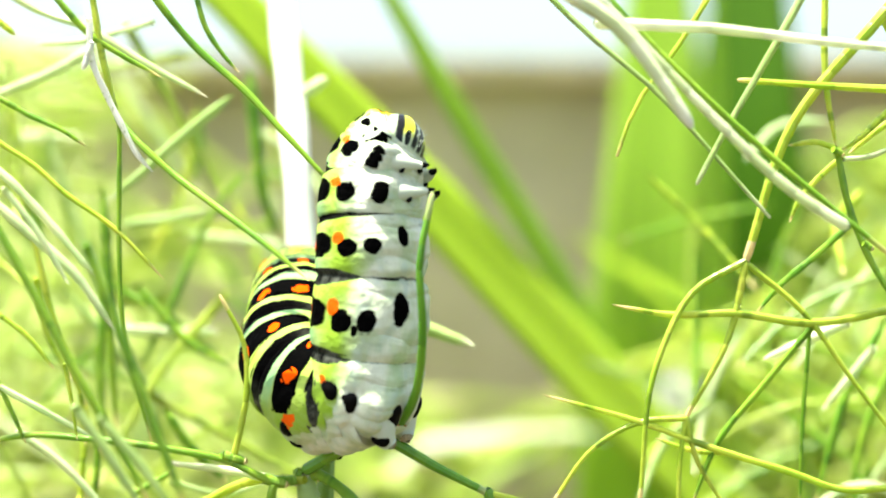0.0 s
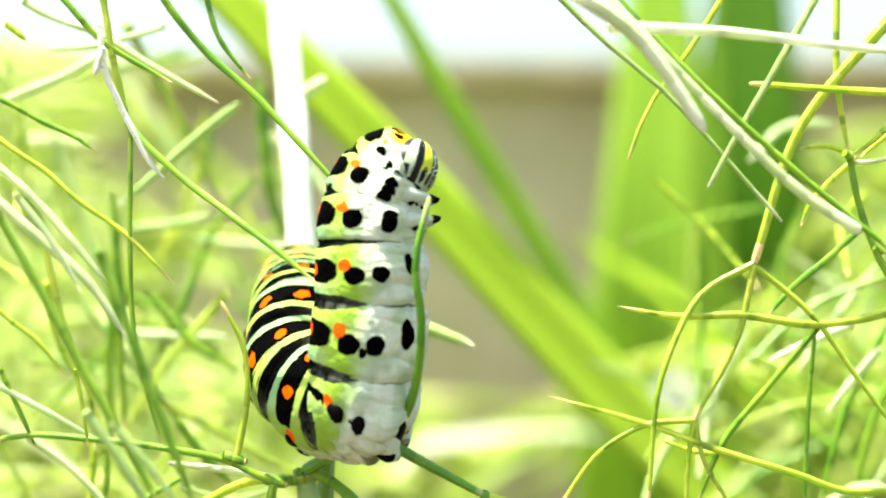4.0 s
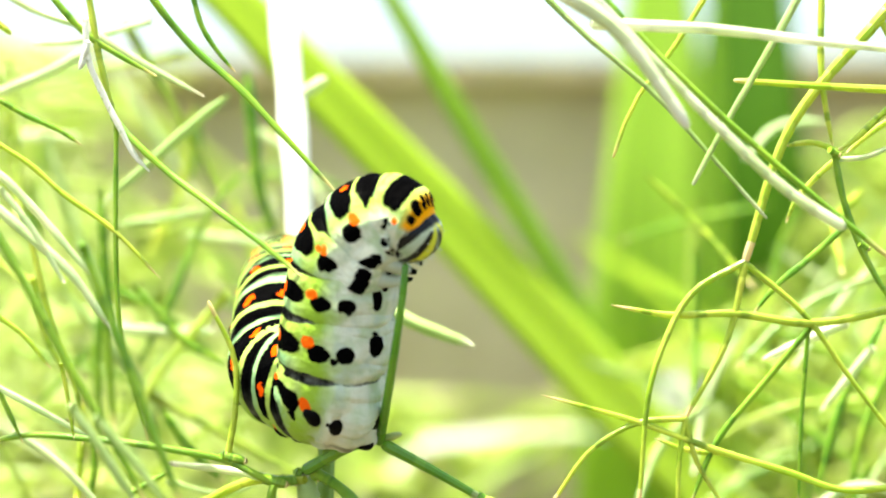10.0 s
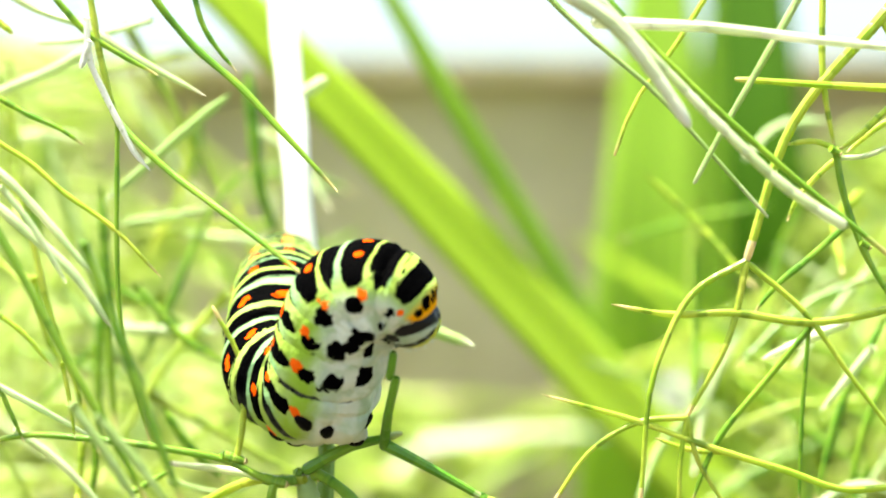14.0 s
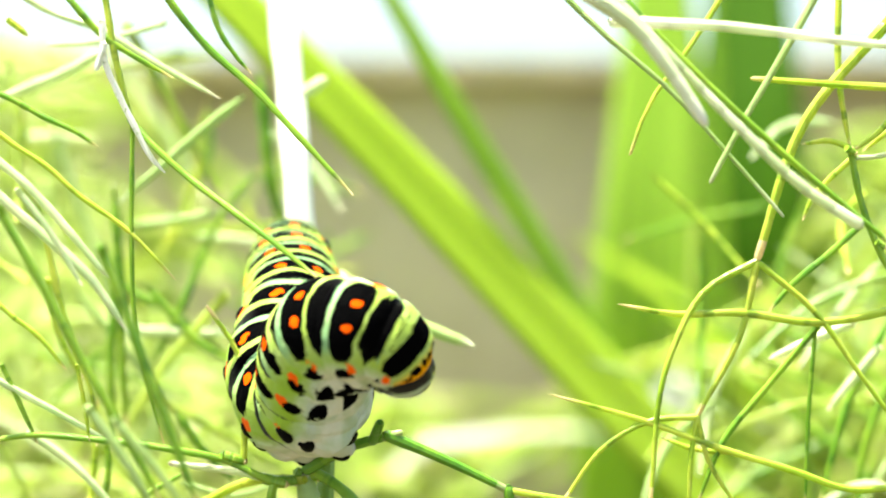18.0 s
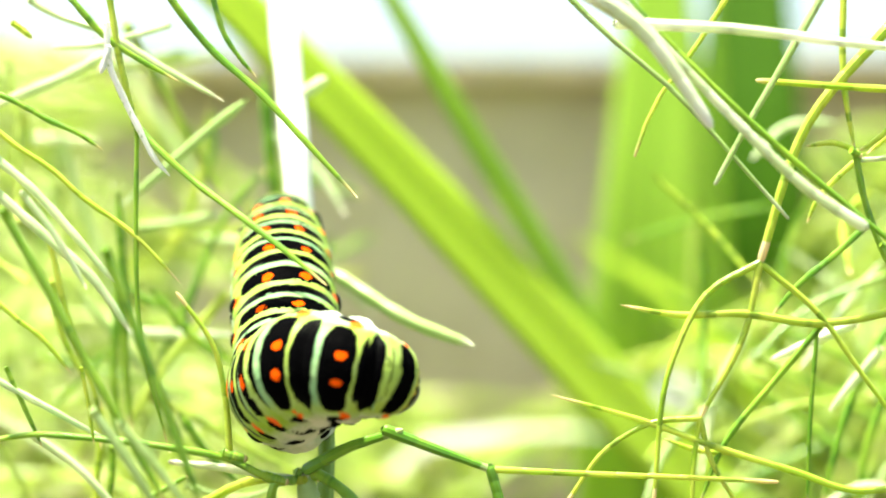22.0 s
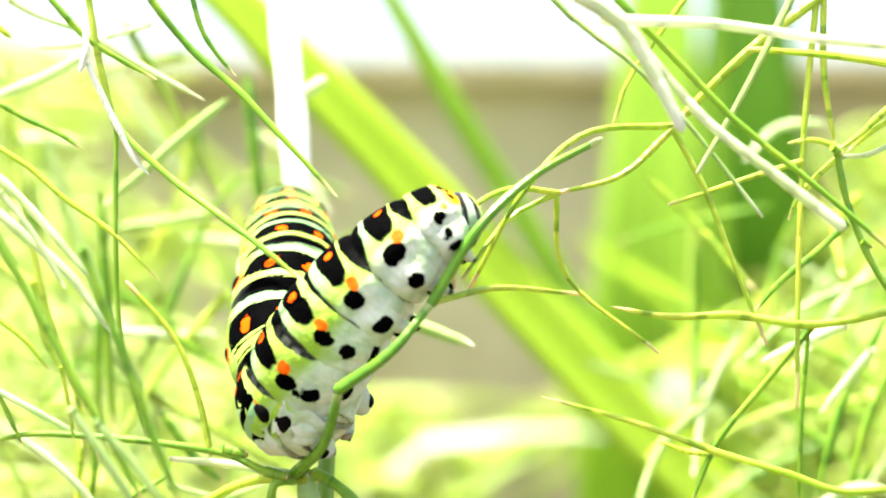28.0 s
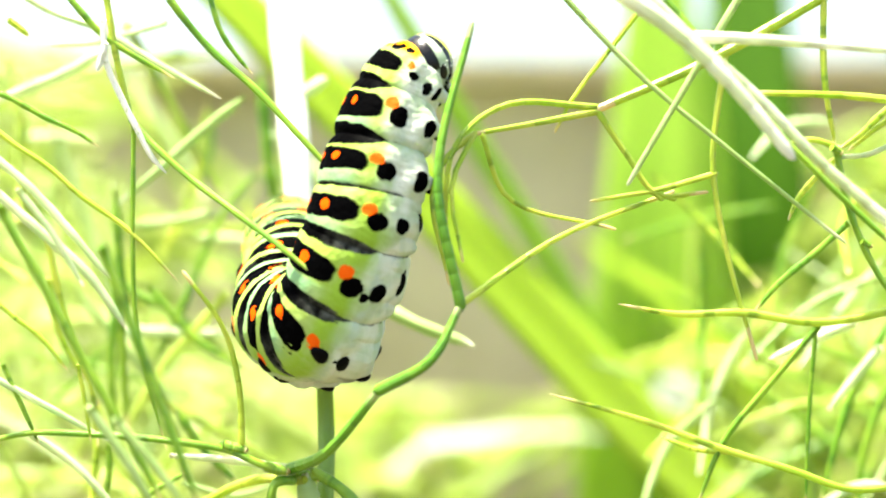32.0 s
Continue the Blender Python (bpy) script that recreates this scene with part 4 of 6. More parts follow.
bends.append((27.5, [(6.85, -4, 17.94), (8.79, -4, 15.92), (12.69, -4, 12.96), (16.58, -4, 8.79), (21.44, -4, 2.69)]))
bends.append((30, [(7.63, -4, 17.94), (9.5, -4, 16.38), (13.46, -4, 13.19), (18.52, -4, 8.99), (24.36, -4, 2.57)]))
bends.append((LAST, [(7.82, -4, 17.94), (9.96, -4, 15.61), (14.24, -4, 11.32), (18.6, -4, 7.74), (27.67, -4, 0.43)]))
PIECES += chain("thread_piece", 9, 0.45, MILKY, upper, bends)
bends = []
bends.append((0, [(25.35, -5, 18.97), (21.87, -5, 12.79), (19.17, -5, 8.15), (17.35, -5, 4.75)]))
bends.append((REST, [(25.35, -5, 18.97), (21.87, -5, 12.79), (19.17, -5, 8.15), (17.35, -5, 4.75)]))
bends.append((27.5, [(24.96, -5, 18.97), (21.87, -5, 12.98), (19.55, -5, 8.73), (17.62, -5, 5.45)]))
bends.append((30, [(23.42, -5, 18.97), (20.33, -5, 13.18), (18.2, -5, 9.31), (15.96, -5, 5.45)]))
bends.append((LAST, [(21.29, -5, 18.97), (17.7, -5, 12.98), (15.3, -5, 8.93), (12.68, -5, 4.48)]))
PIECES += chain("thread_piece", 6, 0.6, MILKY, upper, bends)
bends = []
bends.append((0, [(19.24, 0, 18.84), (16.24, 0, 14.04), (13.44, 0, 10.04), (12.24, 0, 6.76)]))
bends.append((REST, [(19.24, 0, 18.84), (16.24, 0, 14.04), (13.44, 0, 10.04), (12.24, 0, 6.76)]))
bends.append((27.5, [(18.24, 0, 19.24), (15.44, 0, 15.24), (13.04, 0, 11.84), (12.24, 0, 9.44)]))
bends.append((30, [(18.24, 0, 19.24), (14.24, 0, 13.64), (12.24, 0, 10.44), (11.44, 0, 8.24)]))
bends.append((LAST, [(15.44, 0, 18.84), (11.44, 0, 13.64), (9.04, 0, 10.44), (8.04, 0, 8.52)]))
PIECES += chain("thread_piece", 6, 0.45, YELLOW, upper, bends)
bends = []
bends.append((0, [(33.54, -3, 11.09), (26.1, -3, 11.48), (20.46, -3, 11.87)]))
bends.append((REST, [(33.54, -3, 11.09), (26.1, -3, 11.48), (20.46, -3, 11.87)]))
bends.append((27.5, [(33.54, -3, 12.77), (27.27, -3, 13.75), (21.2, -3, 14.26)]))
bends.append((29, [(33.54, -3, 11.21), (27.67, -3, 11.72), (21.59, -3, 12.19)]))
bends.append((30, [(33.54, -3, 10.82), (27.27, -3, 11.21), (20.53, -3, 11.4)]))
bends.append((LAST, [(33.54, -3, 10.03), (28.06, -3, 10.62), (21.79, -3, 10.82)]))
PIECES += chain("thread_piece", 6, 0.65, YELLOW, upper, bends)
stem("thread", [(26.96, 0, 19.24), (27.04, 0, 11.64), (27.84, 0, 6.92)], 0.5, YELLOW, upper)
stem("thread", [(27.84, 0, 7), (28.52, 0, 3.64), (29.84, 0, 0.04), (32.64, 0, -4.76)], 0.5, GREEN, upper)
stem("thread", [(34.24, 0, 11.64), (31.36, 0, 9.84), (29.44, 0, 8.04), (27.92, 0, 7)], 0.5, YELLOW, upper)
stem("thread", [(34.47, 1, 10.51), (31.57, 1, 9.1), (28.83, 1, 6.97)], 0.45, YELLOW, upper)
stem("thread", [(28.04, 0, 7.16), (26.24, 0, 7.72), (24.36, 0, 7.48)], 0.45, YELLOW, upper)
stem("thread", [(28.35, 1, 6.73), (26.42, 1, 4.95), (25.21, 1, 3.46), (24.61, 1, 2.05)], 0.45, YELLOW, upper)
stem("thread", [(28.43, 1, 6.56), (30.04, 1, 6.69), (32.86, 1, 7.89)], 0.4, PALE, upper)
stem("thread", [(29.03, 2, 1.86), (26.6, 2, -0.36), (24.16, 2, -2.39), (22.34, 2, -4.5)], 0.5, GREEN, upper)

for spot in [(27.84, -0.2, 6.99), (29.96, 0, 0.36)]:
    o = Vector(spot)
    stem("joint", [o + Vector((-0.35, -0.1, 0.2)), o, o + Vector((0.35, -0.1, -0.2))], 0.56, GREEN, upper, "", 0.6)

# the branched frond that is pulled over later
drawn = base("fennel_plant", 70, 8, "fennel plant with a forked yellow-green frond", "fennel", "fennel plants in the bed")
stem("stalk", [(70, 8, GROUND - 8), (68, 8, -120), (60, 4, 0), (48, 2, 40)], 2.2, STALK, drawn, "", 0.5, 24, 0.06, 12)
SN = []
SN.append((0, [(36.89, 1, 23.8), (31.36, 0, 17.04), (24.64, 0, 8.84), (21.36, 0, -0.84)]))
SN.append((REST, [(36.89, 1, 23.8), (31.64, 0, 17.04), (24.84, 0, 8.84), (21.56, 0, -0.84)]))
SN.append((27.5, [(34.47, 1, 24.61), (28.64, 0, 18.84), (23.04, 0, 13.24), (17.24, 0, 6.64)]))
SN.append((28, [(34.47, 1, 24.61), (28.24, 0, 19.04), (21.44, 0, 13.84), (16.24, 0, 8.64)]))
SN.append((30, [(34.47, 1, 23.8), (27.84, 0, 17.84), (21.84, 0, 13.84), (14.44, 0, 9.04)]))
SN.append((LAST, [(34.47, 1, 22.59), (25.84, 0, 17.24), (18.64, 0, 13.24), (10.84, 0, 9.84)]))
NA = []
NA.append((0, [(21.36, 0, -0.76), (17.84, 0, -2.76), (15.14, -1, -7.51), (13.75, -1, -17.84)]))
NA.append((REST, [(21.56, 0, -0.84), (18.04, 0, -2.84), (15.34, -1, -7.51), (13.94, -1, -17.84)]))
NA.append((27.5, [(17.04, 0, 6.52), (11.76, -1, 5.4), (6.11, -3, 0.43), (2.41, -2, -9.04)]))
NA.append((28, [(16.24, 0, 8.72), (10.17, -1, 8.18), (5.68, -4, 4.13), (1.88, -3, -2.7)]))
NA.append((30, [(14.44, 0, 9.12), (7.79, -1, 9.38), (4.51, -4, 7.43), (2.19, -3, 2.59)]))
NA.append((LAST, [(10.84, 0, 10.04), (4.61, -1, 10.17), (0.6, -5, 6.5), (0.1, -5, 1.2)]))
NB = []
NB.append((0, [(21.36, 0, -0.96), (20.24, 0, -5.96), (17.12, 0, -11.88)]))
NB.append((REST, [(21.56, 0, -0.96), (20.44, 0, -5.96), (17.32, 0, -11.88)]))
NB.append((27.5, [(17.16, 0, 6.44), (12.55, -1, 1.63), (7.93, -2, 0.04)]))
NB.append((28, [(16.24, 0, 8.52), (12.55, -1, 5.2), (8.05, -2, 3.91)]))
NB.append((30, [(14.44, 0, 9.04), (10.97, -1, 8.06), (6.55, -2, 8.13)]))
NB.append((LAST, [(10.84, 0, 9.72), (6.59, -1, 8.86), (2.19, -3, 7.99)]))
BA = []
BA.append((0, [(17.12, 0, -11.88), (13.84, 0, -12.16), (10.64, 0, -13.96), (7.64, 0, -17.96)]))
BA.append((REST, [(17.32, 0, -11.88), (14.04, 0, -12.16), (10.84, 0, -13.96), (7.84, 0, -17.96)]))
BA.append((27.5, [(7.93, -2, 0.04), (4.51, -4, 0.35), (0.61, -7, -2.25), (-0.9, -7, -5.2)]))
BA.append((28, [(8.05, -2, 3.91), (4.51, -4, 4.13), (0.61, -7, 0.8), (0.8, -7, -2.6)]))
BA.append((30, [(6.55, -2, 8.13), (4.13, -4, 7.63), (0.61, -6, 3.49), (0.7, -6, -0.2)]))
BA.append((LAST, [(2.19, -3, 7.99), (0.23, -4, 6.27), (-0.62, -5, 4.29), (0.43, -5, -2.28)]))
BC = []
BC.append((0, [(17.16, 0, -11.88), (16.76, 0, -14.36), (16.64, 0, -20.76)]))
BC.append((REST, [(17.36, 0, -11.88), (16.96, 0, -14.36), (16.84, 0, -20.76)]))
BC.append((27.5, [(7.93, -2, 0.04), (4.15, -3, -2.7), (2.51, -3, -8.58)]))
BC.append((28, [(8.05, -2, 3.91), (4.94, -3, 2.39), (1.5, -5, -1.8)]))
BC.append((30, [(6.55, -2, 8.13), (3.3, -4, 5.8), (1.1, -6, 0.6)]))
BC.append((LAST, [(2.19, -3, 7.99), (0.6, -5, 4.4), (1.3, -6, -0.6)]))
BD = []
BD.append((0, [(17.2, 0, -11.96), (17.76, 0, -14.36), (20.64, 0, -19.16)]))
BD.append((REST, [(17.4, 0, -11.96), (17.96, 0, -14.36), (20.84, 0, -19.16)]))
BD.append((27.5, [(7.73, -2, -0.36), (7.59, -1, -3.93), (9.84, 0, -10.36)]))
BD.append((28, [(7.93, -2, 3.59), (8.18, -1, -0.75), (15.24, 0, -7.36)]))
BD.append((30, [(7.42, -2, 7.73), (8.58, -1, 4.01), (16.64, 0, 0.44)]))
BD.append((LAST, [(2.78, -3, 7.8), (4.18, -2, 3.99), (11.96, -1, 1.43)]))
NC = []
NC.append((0, [(21.64, 0, -1.08), (25.44, 0, -4.36), (28.64, 0, -8.76), (32.24, 0, -13.56)]))
NC.append((REST, [(21.84, 0, -1.08), (25.64, 0, -4.36), (28.84, 0, -8.76), (32.44, 0, -13.56)]))
NC.append((27.5, [(17.44, 0, 6.24), (19.84, 0, 1.24), (21.84, 0, -5.16), (22.64, 0, -11.16)]))
NC.append((28, [(16.32, 0, 8.44), (18.44, 0, 4.44), (20.64, 0, -1.16), (22.84, 0, -6.56)]))
NC.append((30, [(14.64, 0, 8.92), (17.04, 0, 5.64), (19.84, 0, 2.84), (23.84, 0, 2.24)]))
NC.append((LAST, [(10.96, 0, 9.72), (13.04, 0, 6.64), (15.24, 0, 3.84), (18.04, 0, 3.96)]))
SD = []
SD.append((0, [(31.04, 0, 16.44), (33.44, 0, 11.64), (34.64, 0, 4.44), (35.84, 0, -7.16)]))
SD.append((REST, [(31.04, 0, 16.44), (33.44, 0, 11.64), (34.64, 0, 4.44), (35.84, 0, -7.16)]))
SD.append((27.5, [(27.04, 0, 17.64), (26.84, 0, 10.44), (27.12, 0, 1.64), (27.44, 0, -11.16)]))
SD.append((28, [(26.44, 0, 17.64), (25.64, 0, 9.64), (25.24, 0, 1.64), (25.04, 0, -11.16)]))
SD.append((30, [(23.44, 0, 14.84), (22.64, 0, 6.84), (23.04, 0, 0.44), (24.04, 0, -8.36)]))
SD.append((LAST, [(20.04, 0, 14.24), (19.12, 0, 5.24), (20.04, 0, 0.04), (22.04, 0, -7.24)]))
DE = []
DE.append((0, [(34.24, 0, 7.24), (36.64, 0, 4.84), (39.84, 0, 3.24)]))
DE.append((REST, [(34.24, 0, 7.24), (36.64, 0, 4.84), (39.84, 0, 3.24)]))
DE.append((27.5, [(26.84, 0, 6.04), (22.64, 0, 4.04), (17.84, 0, 1.64)]))
DE.append((28, [(25.44, 0, 6.24), (21.04, 0, 4.84), (16.04, 0, 3.16)]))
DE.append((30, [(22.64, 0, 5.72), (18.64, 0, 4.44), (13.84, 0, 2.92)]))
DE.append((LAST, [(19.24, 0, 5.32), (15.44, 0, 4.24), (10.72, 0, 3.44)]))
DRAWN = [("branch_piece", 20, 0.98, SN), ("thread_piece", 18, 0.52, NA), ("thread_piece", 12, 0.55, NB), ("thread_piece", 14, 0.46, BA), ("thread_piece", 6, 0.42, BC), ("thread_piece", 12, 0.42, BD), ("thread_piece", 13, 0.5, NC), ("thread_piece", 12, 0.5, SD), ("thread_piece", 6, 0.46, DE)]
for name, count, width, states in DRAWN:
    PIECES += chain(name, count, width, YELLOW, drawn, states)

# ---- the caterpillar ----
HOME = Vector((-10.5, 6, -6))
caterpillar = new("caterpillar")
caterpillar.location = HOME * MM
tagged(caterpillar, "plump green caterpillar with black bands, orange dots and white belly", "caterpillar")
LENGTHS = (3.4, 3.8, 4.4, 4.4, 4.6, 5.0, 5.0, 4.8, 4.6, 4.4, 3.5, 3.3, 3.3, 3.3, 3.3)
GIRTH = (0.58, 0.70, 0.86, 0.95, 1.0, 1.04, 1.05, 1.02, 1.0, 0.99, 0.97, 0.95, 0.90, 0.78, 0.6)
RINGS = 7
KINDS = {1: "collar", 2: "chest", 3: "last_chest", 4: "front", 5: "waist", 6: "footed", 7: "footed", 8: "footed", 9: "footed"}


def girth(s):
    i = min(int(s), 13)
    return 4.0 * (GIRTH[i] + (GIRTH[i + 1] - GIRTH[i]) * (s - i))


def swell(a, at, wide):
    return math.exp(-((a - at) / wide) ** 2)


def shape(s, th):
    """The body's radius at s segments from the head and the angle th from the back: creases, pads, the ridge along the flank."""
    u = (s - 0.5) % 1.0 - 0.5
    a = abs(th) / math.pi
    which = round(s)
    low = max(0.0, -math.cos(th) + 0.2)
    r = 1.0 - (0.10 if which > 3 else 0.14) * (abs(u) * 2) ** 5 * (0.7 + 0.5 * low)
    r -= 0.05 * max(0.0, -math.cos(th)) ** 3
    r += 0.03 * low * math.cos(u * 2 * math.pi * 2.0 + 1.2 * math.sin(3 * th)) * swell(a, 0.72, 0.16)
    mid = math.exp(-(u / 0.27) ** 2)
    if which < 4:
        r += 0.17 * mid * swell(a, 0.655, 0.085) - 0.07 * mid * swell(a, 0.53, 0.05)
    elif which in (6, 7, 8, 9):
        r += 0.10 * mid * swell(a, 0.70, 0.09) - 0.03 * swell(a, 0.60, 0.03) * mid
    # the pale ridge along the flank, broken at each fold
    ridge = 0.04 if which > 3 else 0.025
    r += ridge * swell(a, 0.545 + 0.02 * math.sin(6.28 * u), 0.028) * math.exp(-((u + 0.02) / 0.34) ** 4)
    r -= 0.035 * swell(a, 0.495, 0.025) + 0.03 * swell(a, 0.335, 0.03) * mid
    # lesser creases
    r -= 0.036 * low * math.exp(-((u - 0.24 - 0.05 * math.sin(5 * th)) / 0.035) ** 2)
    r -= 0.030 * low * math.exp(-((u + 0.27 + 0.05 * math.sin(4 * th + 1)) / 0.03) ** 2)
    r += (0.014 + 0.055 * low) * noise.noise((math.sin(th) * 2.4, math.cos(th) * 2.4, s * 2.8))
    r += 0.010 * noise.noise((math.sin(th) * 7, math.cos(th) * 7, s * 8.5))
    r *= 1.0 - 0.13 * (max(0.0, 0.8 - s) / 0.3) ** 2
    return girth(min(max(s, 0.0), 13.99)) * r


def build_ring(s):
    """One rigid slice of the body, centred at s segments from the head; its ends slip under its neighbours."""
    long = LENGTHS[round(s)]
    half = long / RINGS / 2
    verts, uvs, faces, normals = [], [], [], []
    sides = 48

    def skin(at, th):
        r = shape(at, th)
        return Vector((r * math.sin(th), r * math.cos(th), (at - s) * long))

    cuts = [-3.4, -2.6, -2.0, -1.5, -1.0, -0.5, 0.0, 0.5, 1.0, 1.5, 2.0, 2.6, 3.4]
    for c in cuts:
        at = s + c * half / long
        z = c * half
        tuck = 1.0 - 0.022 * z * z - 0.05 * max(0.0, abs(z) - 0.8) ** 2
        for k in range(sides + 1):
            th = (2 * k / sides - 1) * math.pi
            p = skin(at, th)
            verts.append(Vector((p.x * tuck, p.y * tuck, z)) * MM)
            normals.append((skin(at, th + 0.03) - skin(at, th - 0.03)).cross(skin(at - 0.02, th) - skin(at + 0.02, th)).normalized())
            uvs.append((th / math.pi, at + 19.5))
    m = sides + 1
    for i in range(len(cuts) - 1):
        for k in range(sides):
            a = i * m + k
            faces.append((a, a + m, a + m + 1, a + 1))
    faces.append(tuple(range(sides)))
    faces.append(tuple((len(cuts) - 1) * m + k for k in range(sides - 1, -1, -1)))
    ring = mesh_object("body_ring", verts, faces, SKINS[KINDS.get(round(s), "rear")], caterpillar, "", uvs)
    if normals[m * 6 + sides // 2].y < 0:
        normals = [-q for q in normals]
    ring.data.normals_split_custom_set_from_vertices(normals)
    return ring


def limb(parent, name, points, radii, material, label=""):
    path = [Vector(p) for p in points]
    fine = glide(path, 10)
    n = len(radii) - 1
    rr = []
    for i in range(11):
        f = i / 10 * n
        k = min(int(f), n - 1)
        rr.append(radii[k] + (radii[k + 1] - radii[k]) * (f - k))
    verts, faces, uvs = tube_data(fine, rr, 18)
    return mesh_object(name, verts, faces, material, parent, label, uvs)


def dab(parent, name, at, out, along, half_long, half_wide, material, label=""):
    """A thin raised patch with an uneven outline, lying on a surface at the point at that faces out."""
    o, z = Vector(at), Vector(out).normalized()
    x = (Vector(along) - z * z.dot(Vector(along))).normalized()
    y = z.cross(x)
    verts, faces, n = [], [], 16
    for ring, (f, h) in enumerate(((1.0, -0.16), (0.93, 0.03), (0.6, 0.10), (0.0, 0.13))):
        for k in range(n):
            b = 2 * math.pi * k / n
            e = f * (1 + 0.12 * math.sin(2 * b + o.x * 3) + 0.08 * math.sin(3 * b + o.z * 5))
            verts.append((o + x * (math.cos(b) * half_long * e) + y * (math.sin(b) * half_wide * e) + z * (h - 0.12 * f * f)) * MM)
    for i in range(3):
        for k in range(n):
            a, b = i * n + k, i * n + (k + 1) % n
            faces.append((a, b, b + n, a + n))
    return mesh_object(name, verts, faces, material, parent, label)


RING_AT = [0.5 + (i + 0.5) / RINGS for i in range(13 * RINGS)]
RING_OBS = [build_ring(s) for s in RING_AT]


def build_legs(ring, s):
    """The pair of legs of a chest segment, or the pair of prolegs further back."""
    which, r = round(s), girth(s)
    for sign in (-1, 1):
        def at(x, y, z):
            return Vector((sign * x * r, y * r, z))

        if which in (1, 2, 3):
            leg = limb(ring, "leg", [at(0.60, -0.50, 0), at(0.54, -0.74, -0.1), at(0.40, -0.96, -0.25), at(0.26, -1.10, -0.4)], [0.95, 0.62, 0.42, 0.26], LEG, "stubby white true leg")
            limb(leg, "claw", [at(0.27, -1.08, -0.38), at(0.22, -1.16, -0.50), at(0.15, -1.21, -0.62)], [0.26, 0.20, 0.07], BLACK, "black claw")
            dab(leg, "leg_spot", at(0.54, -0.90, -0.22), (sign * 0.9, -0.4, 0), (0, 0, 1), 0.17, 0.15, BLACK, "small black spot")
            dab(leg, "leg_spot", at(0.56, -0.88, 0.46), (sign * 0.5, -0.3, 0.8), (0, 1, 0), 0.24, 0.17, BLACK, "black crescent below the leg")
        if which in (6, 7, 8, 9, 13):
            lean = {6: 1.6, 7: -0.7, 8: -0.5, 9: -0.4}.get(which, 0.0)
            r = girth(s) * {6: 0.95, 7: 1.05}.get(which, 1.0)
            leg = limb(ring, "proleg", [at(0.46, -0.48, 0), at(0.48, -0.72, lean * 0.5), at(0.44, -0.90, lean), at(0.38, -1.02, lean * 1.2)], [1.5, 1.35, 1.1, 0.9, 0.55], LEG, "fat white proleg")
            for turn, wide, high in ((0.445, 0.62, 0.72), (0.575, 0.72, 0.66), (0.83, 1.05, 0.75)):
                a = turn * math.pi
                dab(ring, "belly_spot", Vector((sign * math.sin(a), math.cos(a), 0)) * (shape(s, a) + 0.08), (sign * math.sin(a), math.cos(a), 0), (0, 0, 1), wide, high, BLACK, "round black spot")
            dab(leg, "proleg_mark", at(0.66, -0.93, lean * 1.05), (sign * 0.95, -0.25, -0.1), (0, 1, 0.3), 0.6, 0.48, BLACK, "black mark above the foot")
            limb(leg, "foot", [at(0.37, -1.01, lean * 1.15), at(0.35, -1.06, lean * 1.2), at(0.34, -1.09, lean * 1.25)], [0.5, 0.42, 0.2], FOOT, "brown hooked sole")


for index, s in enumerate(RING_AT):
    if index % RINGS == RINGS // 2:
        build_legs(RING_OBS[index], s)


def build_head():
    verts, faces = [], []
    rows, cols = 24, 40
    for i in range(rows + 1):
        a = math.pi * i / rows
        for k in range(cols):
            b = 2 * math.pi * k / cols
            x, y, z = math.sin(a) * math.cos(b), math.sin(a) * math.sin(b), -math.cos(a)
            cleft = 1.0 - 0.06 * math.exp(-(x / 0.10) ** 2) * (1 if y > -0.1 else 0.3)
            cleft -= 0.03 * math.exp(-((y + 0.62) / 0.10) ** 2) * max(0.0, -z)
            cheek = 1.0 + 0.06 * math.exp(-((abs(x) - 0.75) / 0.3) ** 2) * (0.5 - y * 0.5)
            verts.append(Vector((2.1 * x * cheek, 2.25 * y * cleft, 1.9 * z * cleft)) * MM)
    for i in range(rows):
        for k in range(cols):
            a, b = i * cols + k, i * cols + (k + 1) % cols
            faces.append((a, b, b + cols, a + cols))
    head = mesh_object("head", verts, faces, HEAD, caterpillar, "rounded pale head with black stripes")
    limb(head, "upper_lip", [(-0.55, -1.7, -1.15), (0, -1.9, -1.33), (0.55, -1.7, -1.15)], [0.26, 0.34, 0.26], LEG, "pale notched lip")
    for sign in (-1, 1):
        limb(head, "mandible", [(sign * 0.68, -1.75, -0.82), (sign * 0.55, -2.15, -1.02), (sign * 0.17, -2.38, -1.08)], [0.44, 0.38, 0.15], BLACK)
        limb(head, "antenna", [(sign * 1.05, -1.48, -1.1), (sign * 1.22, -1.8, -1.42), (sign * 1.25, -1.95, -1.57)], [0.2, 0.15, 0.08], LEG)
        for j in range(4):
            q = Vector((sign * (1.5 + 0.08 * j), -0.83 - 0.24 * j, -1.12 + 0.15 * j))
            limb(head, "eye", [q, q + Vector((sign * 0.08, 0, -0.08)), q + Vector((sign * 0.14, 0, -0.14))], [0.13, 0.13, 0.06], BLACK)
    rng2 = random.Random(5)
    for _ in range(44):
        a, b = rng2.uniform(0.15, 1.5), rng2.uniform(0, 6.283)
        d = Vector((math.sin(a) * math.cos(b), math.sin(a) * math.sin(b) * 0.8 + 0.25, -math.cos(a))).normalized()
        q = Vector((2.05 * d.x, 2.2 * d.y, 1.88 * d.z)) * 0.97
        limb(head, "bristle", [q, q + d * 0.22, q + d * 0.42], [0.022, 0.018, 0.008], LEG)
    return head


HEAD_OB = build_head()

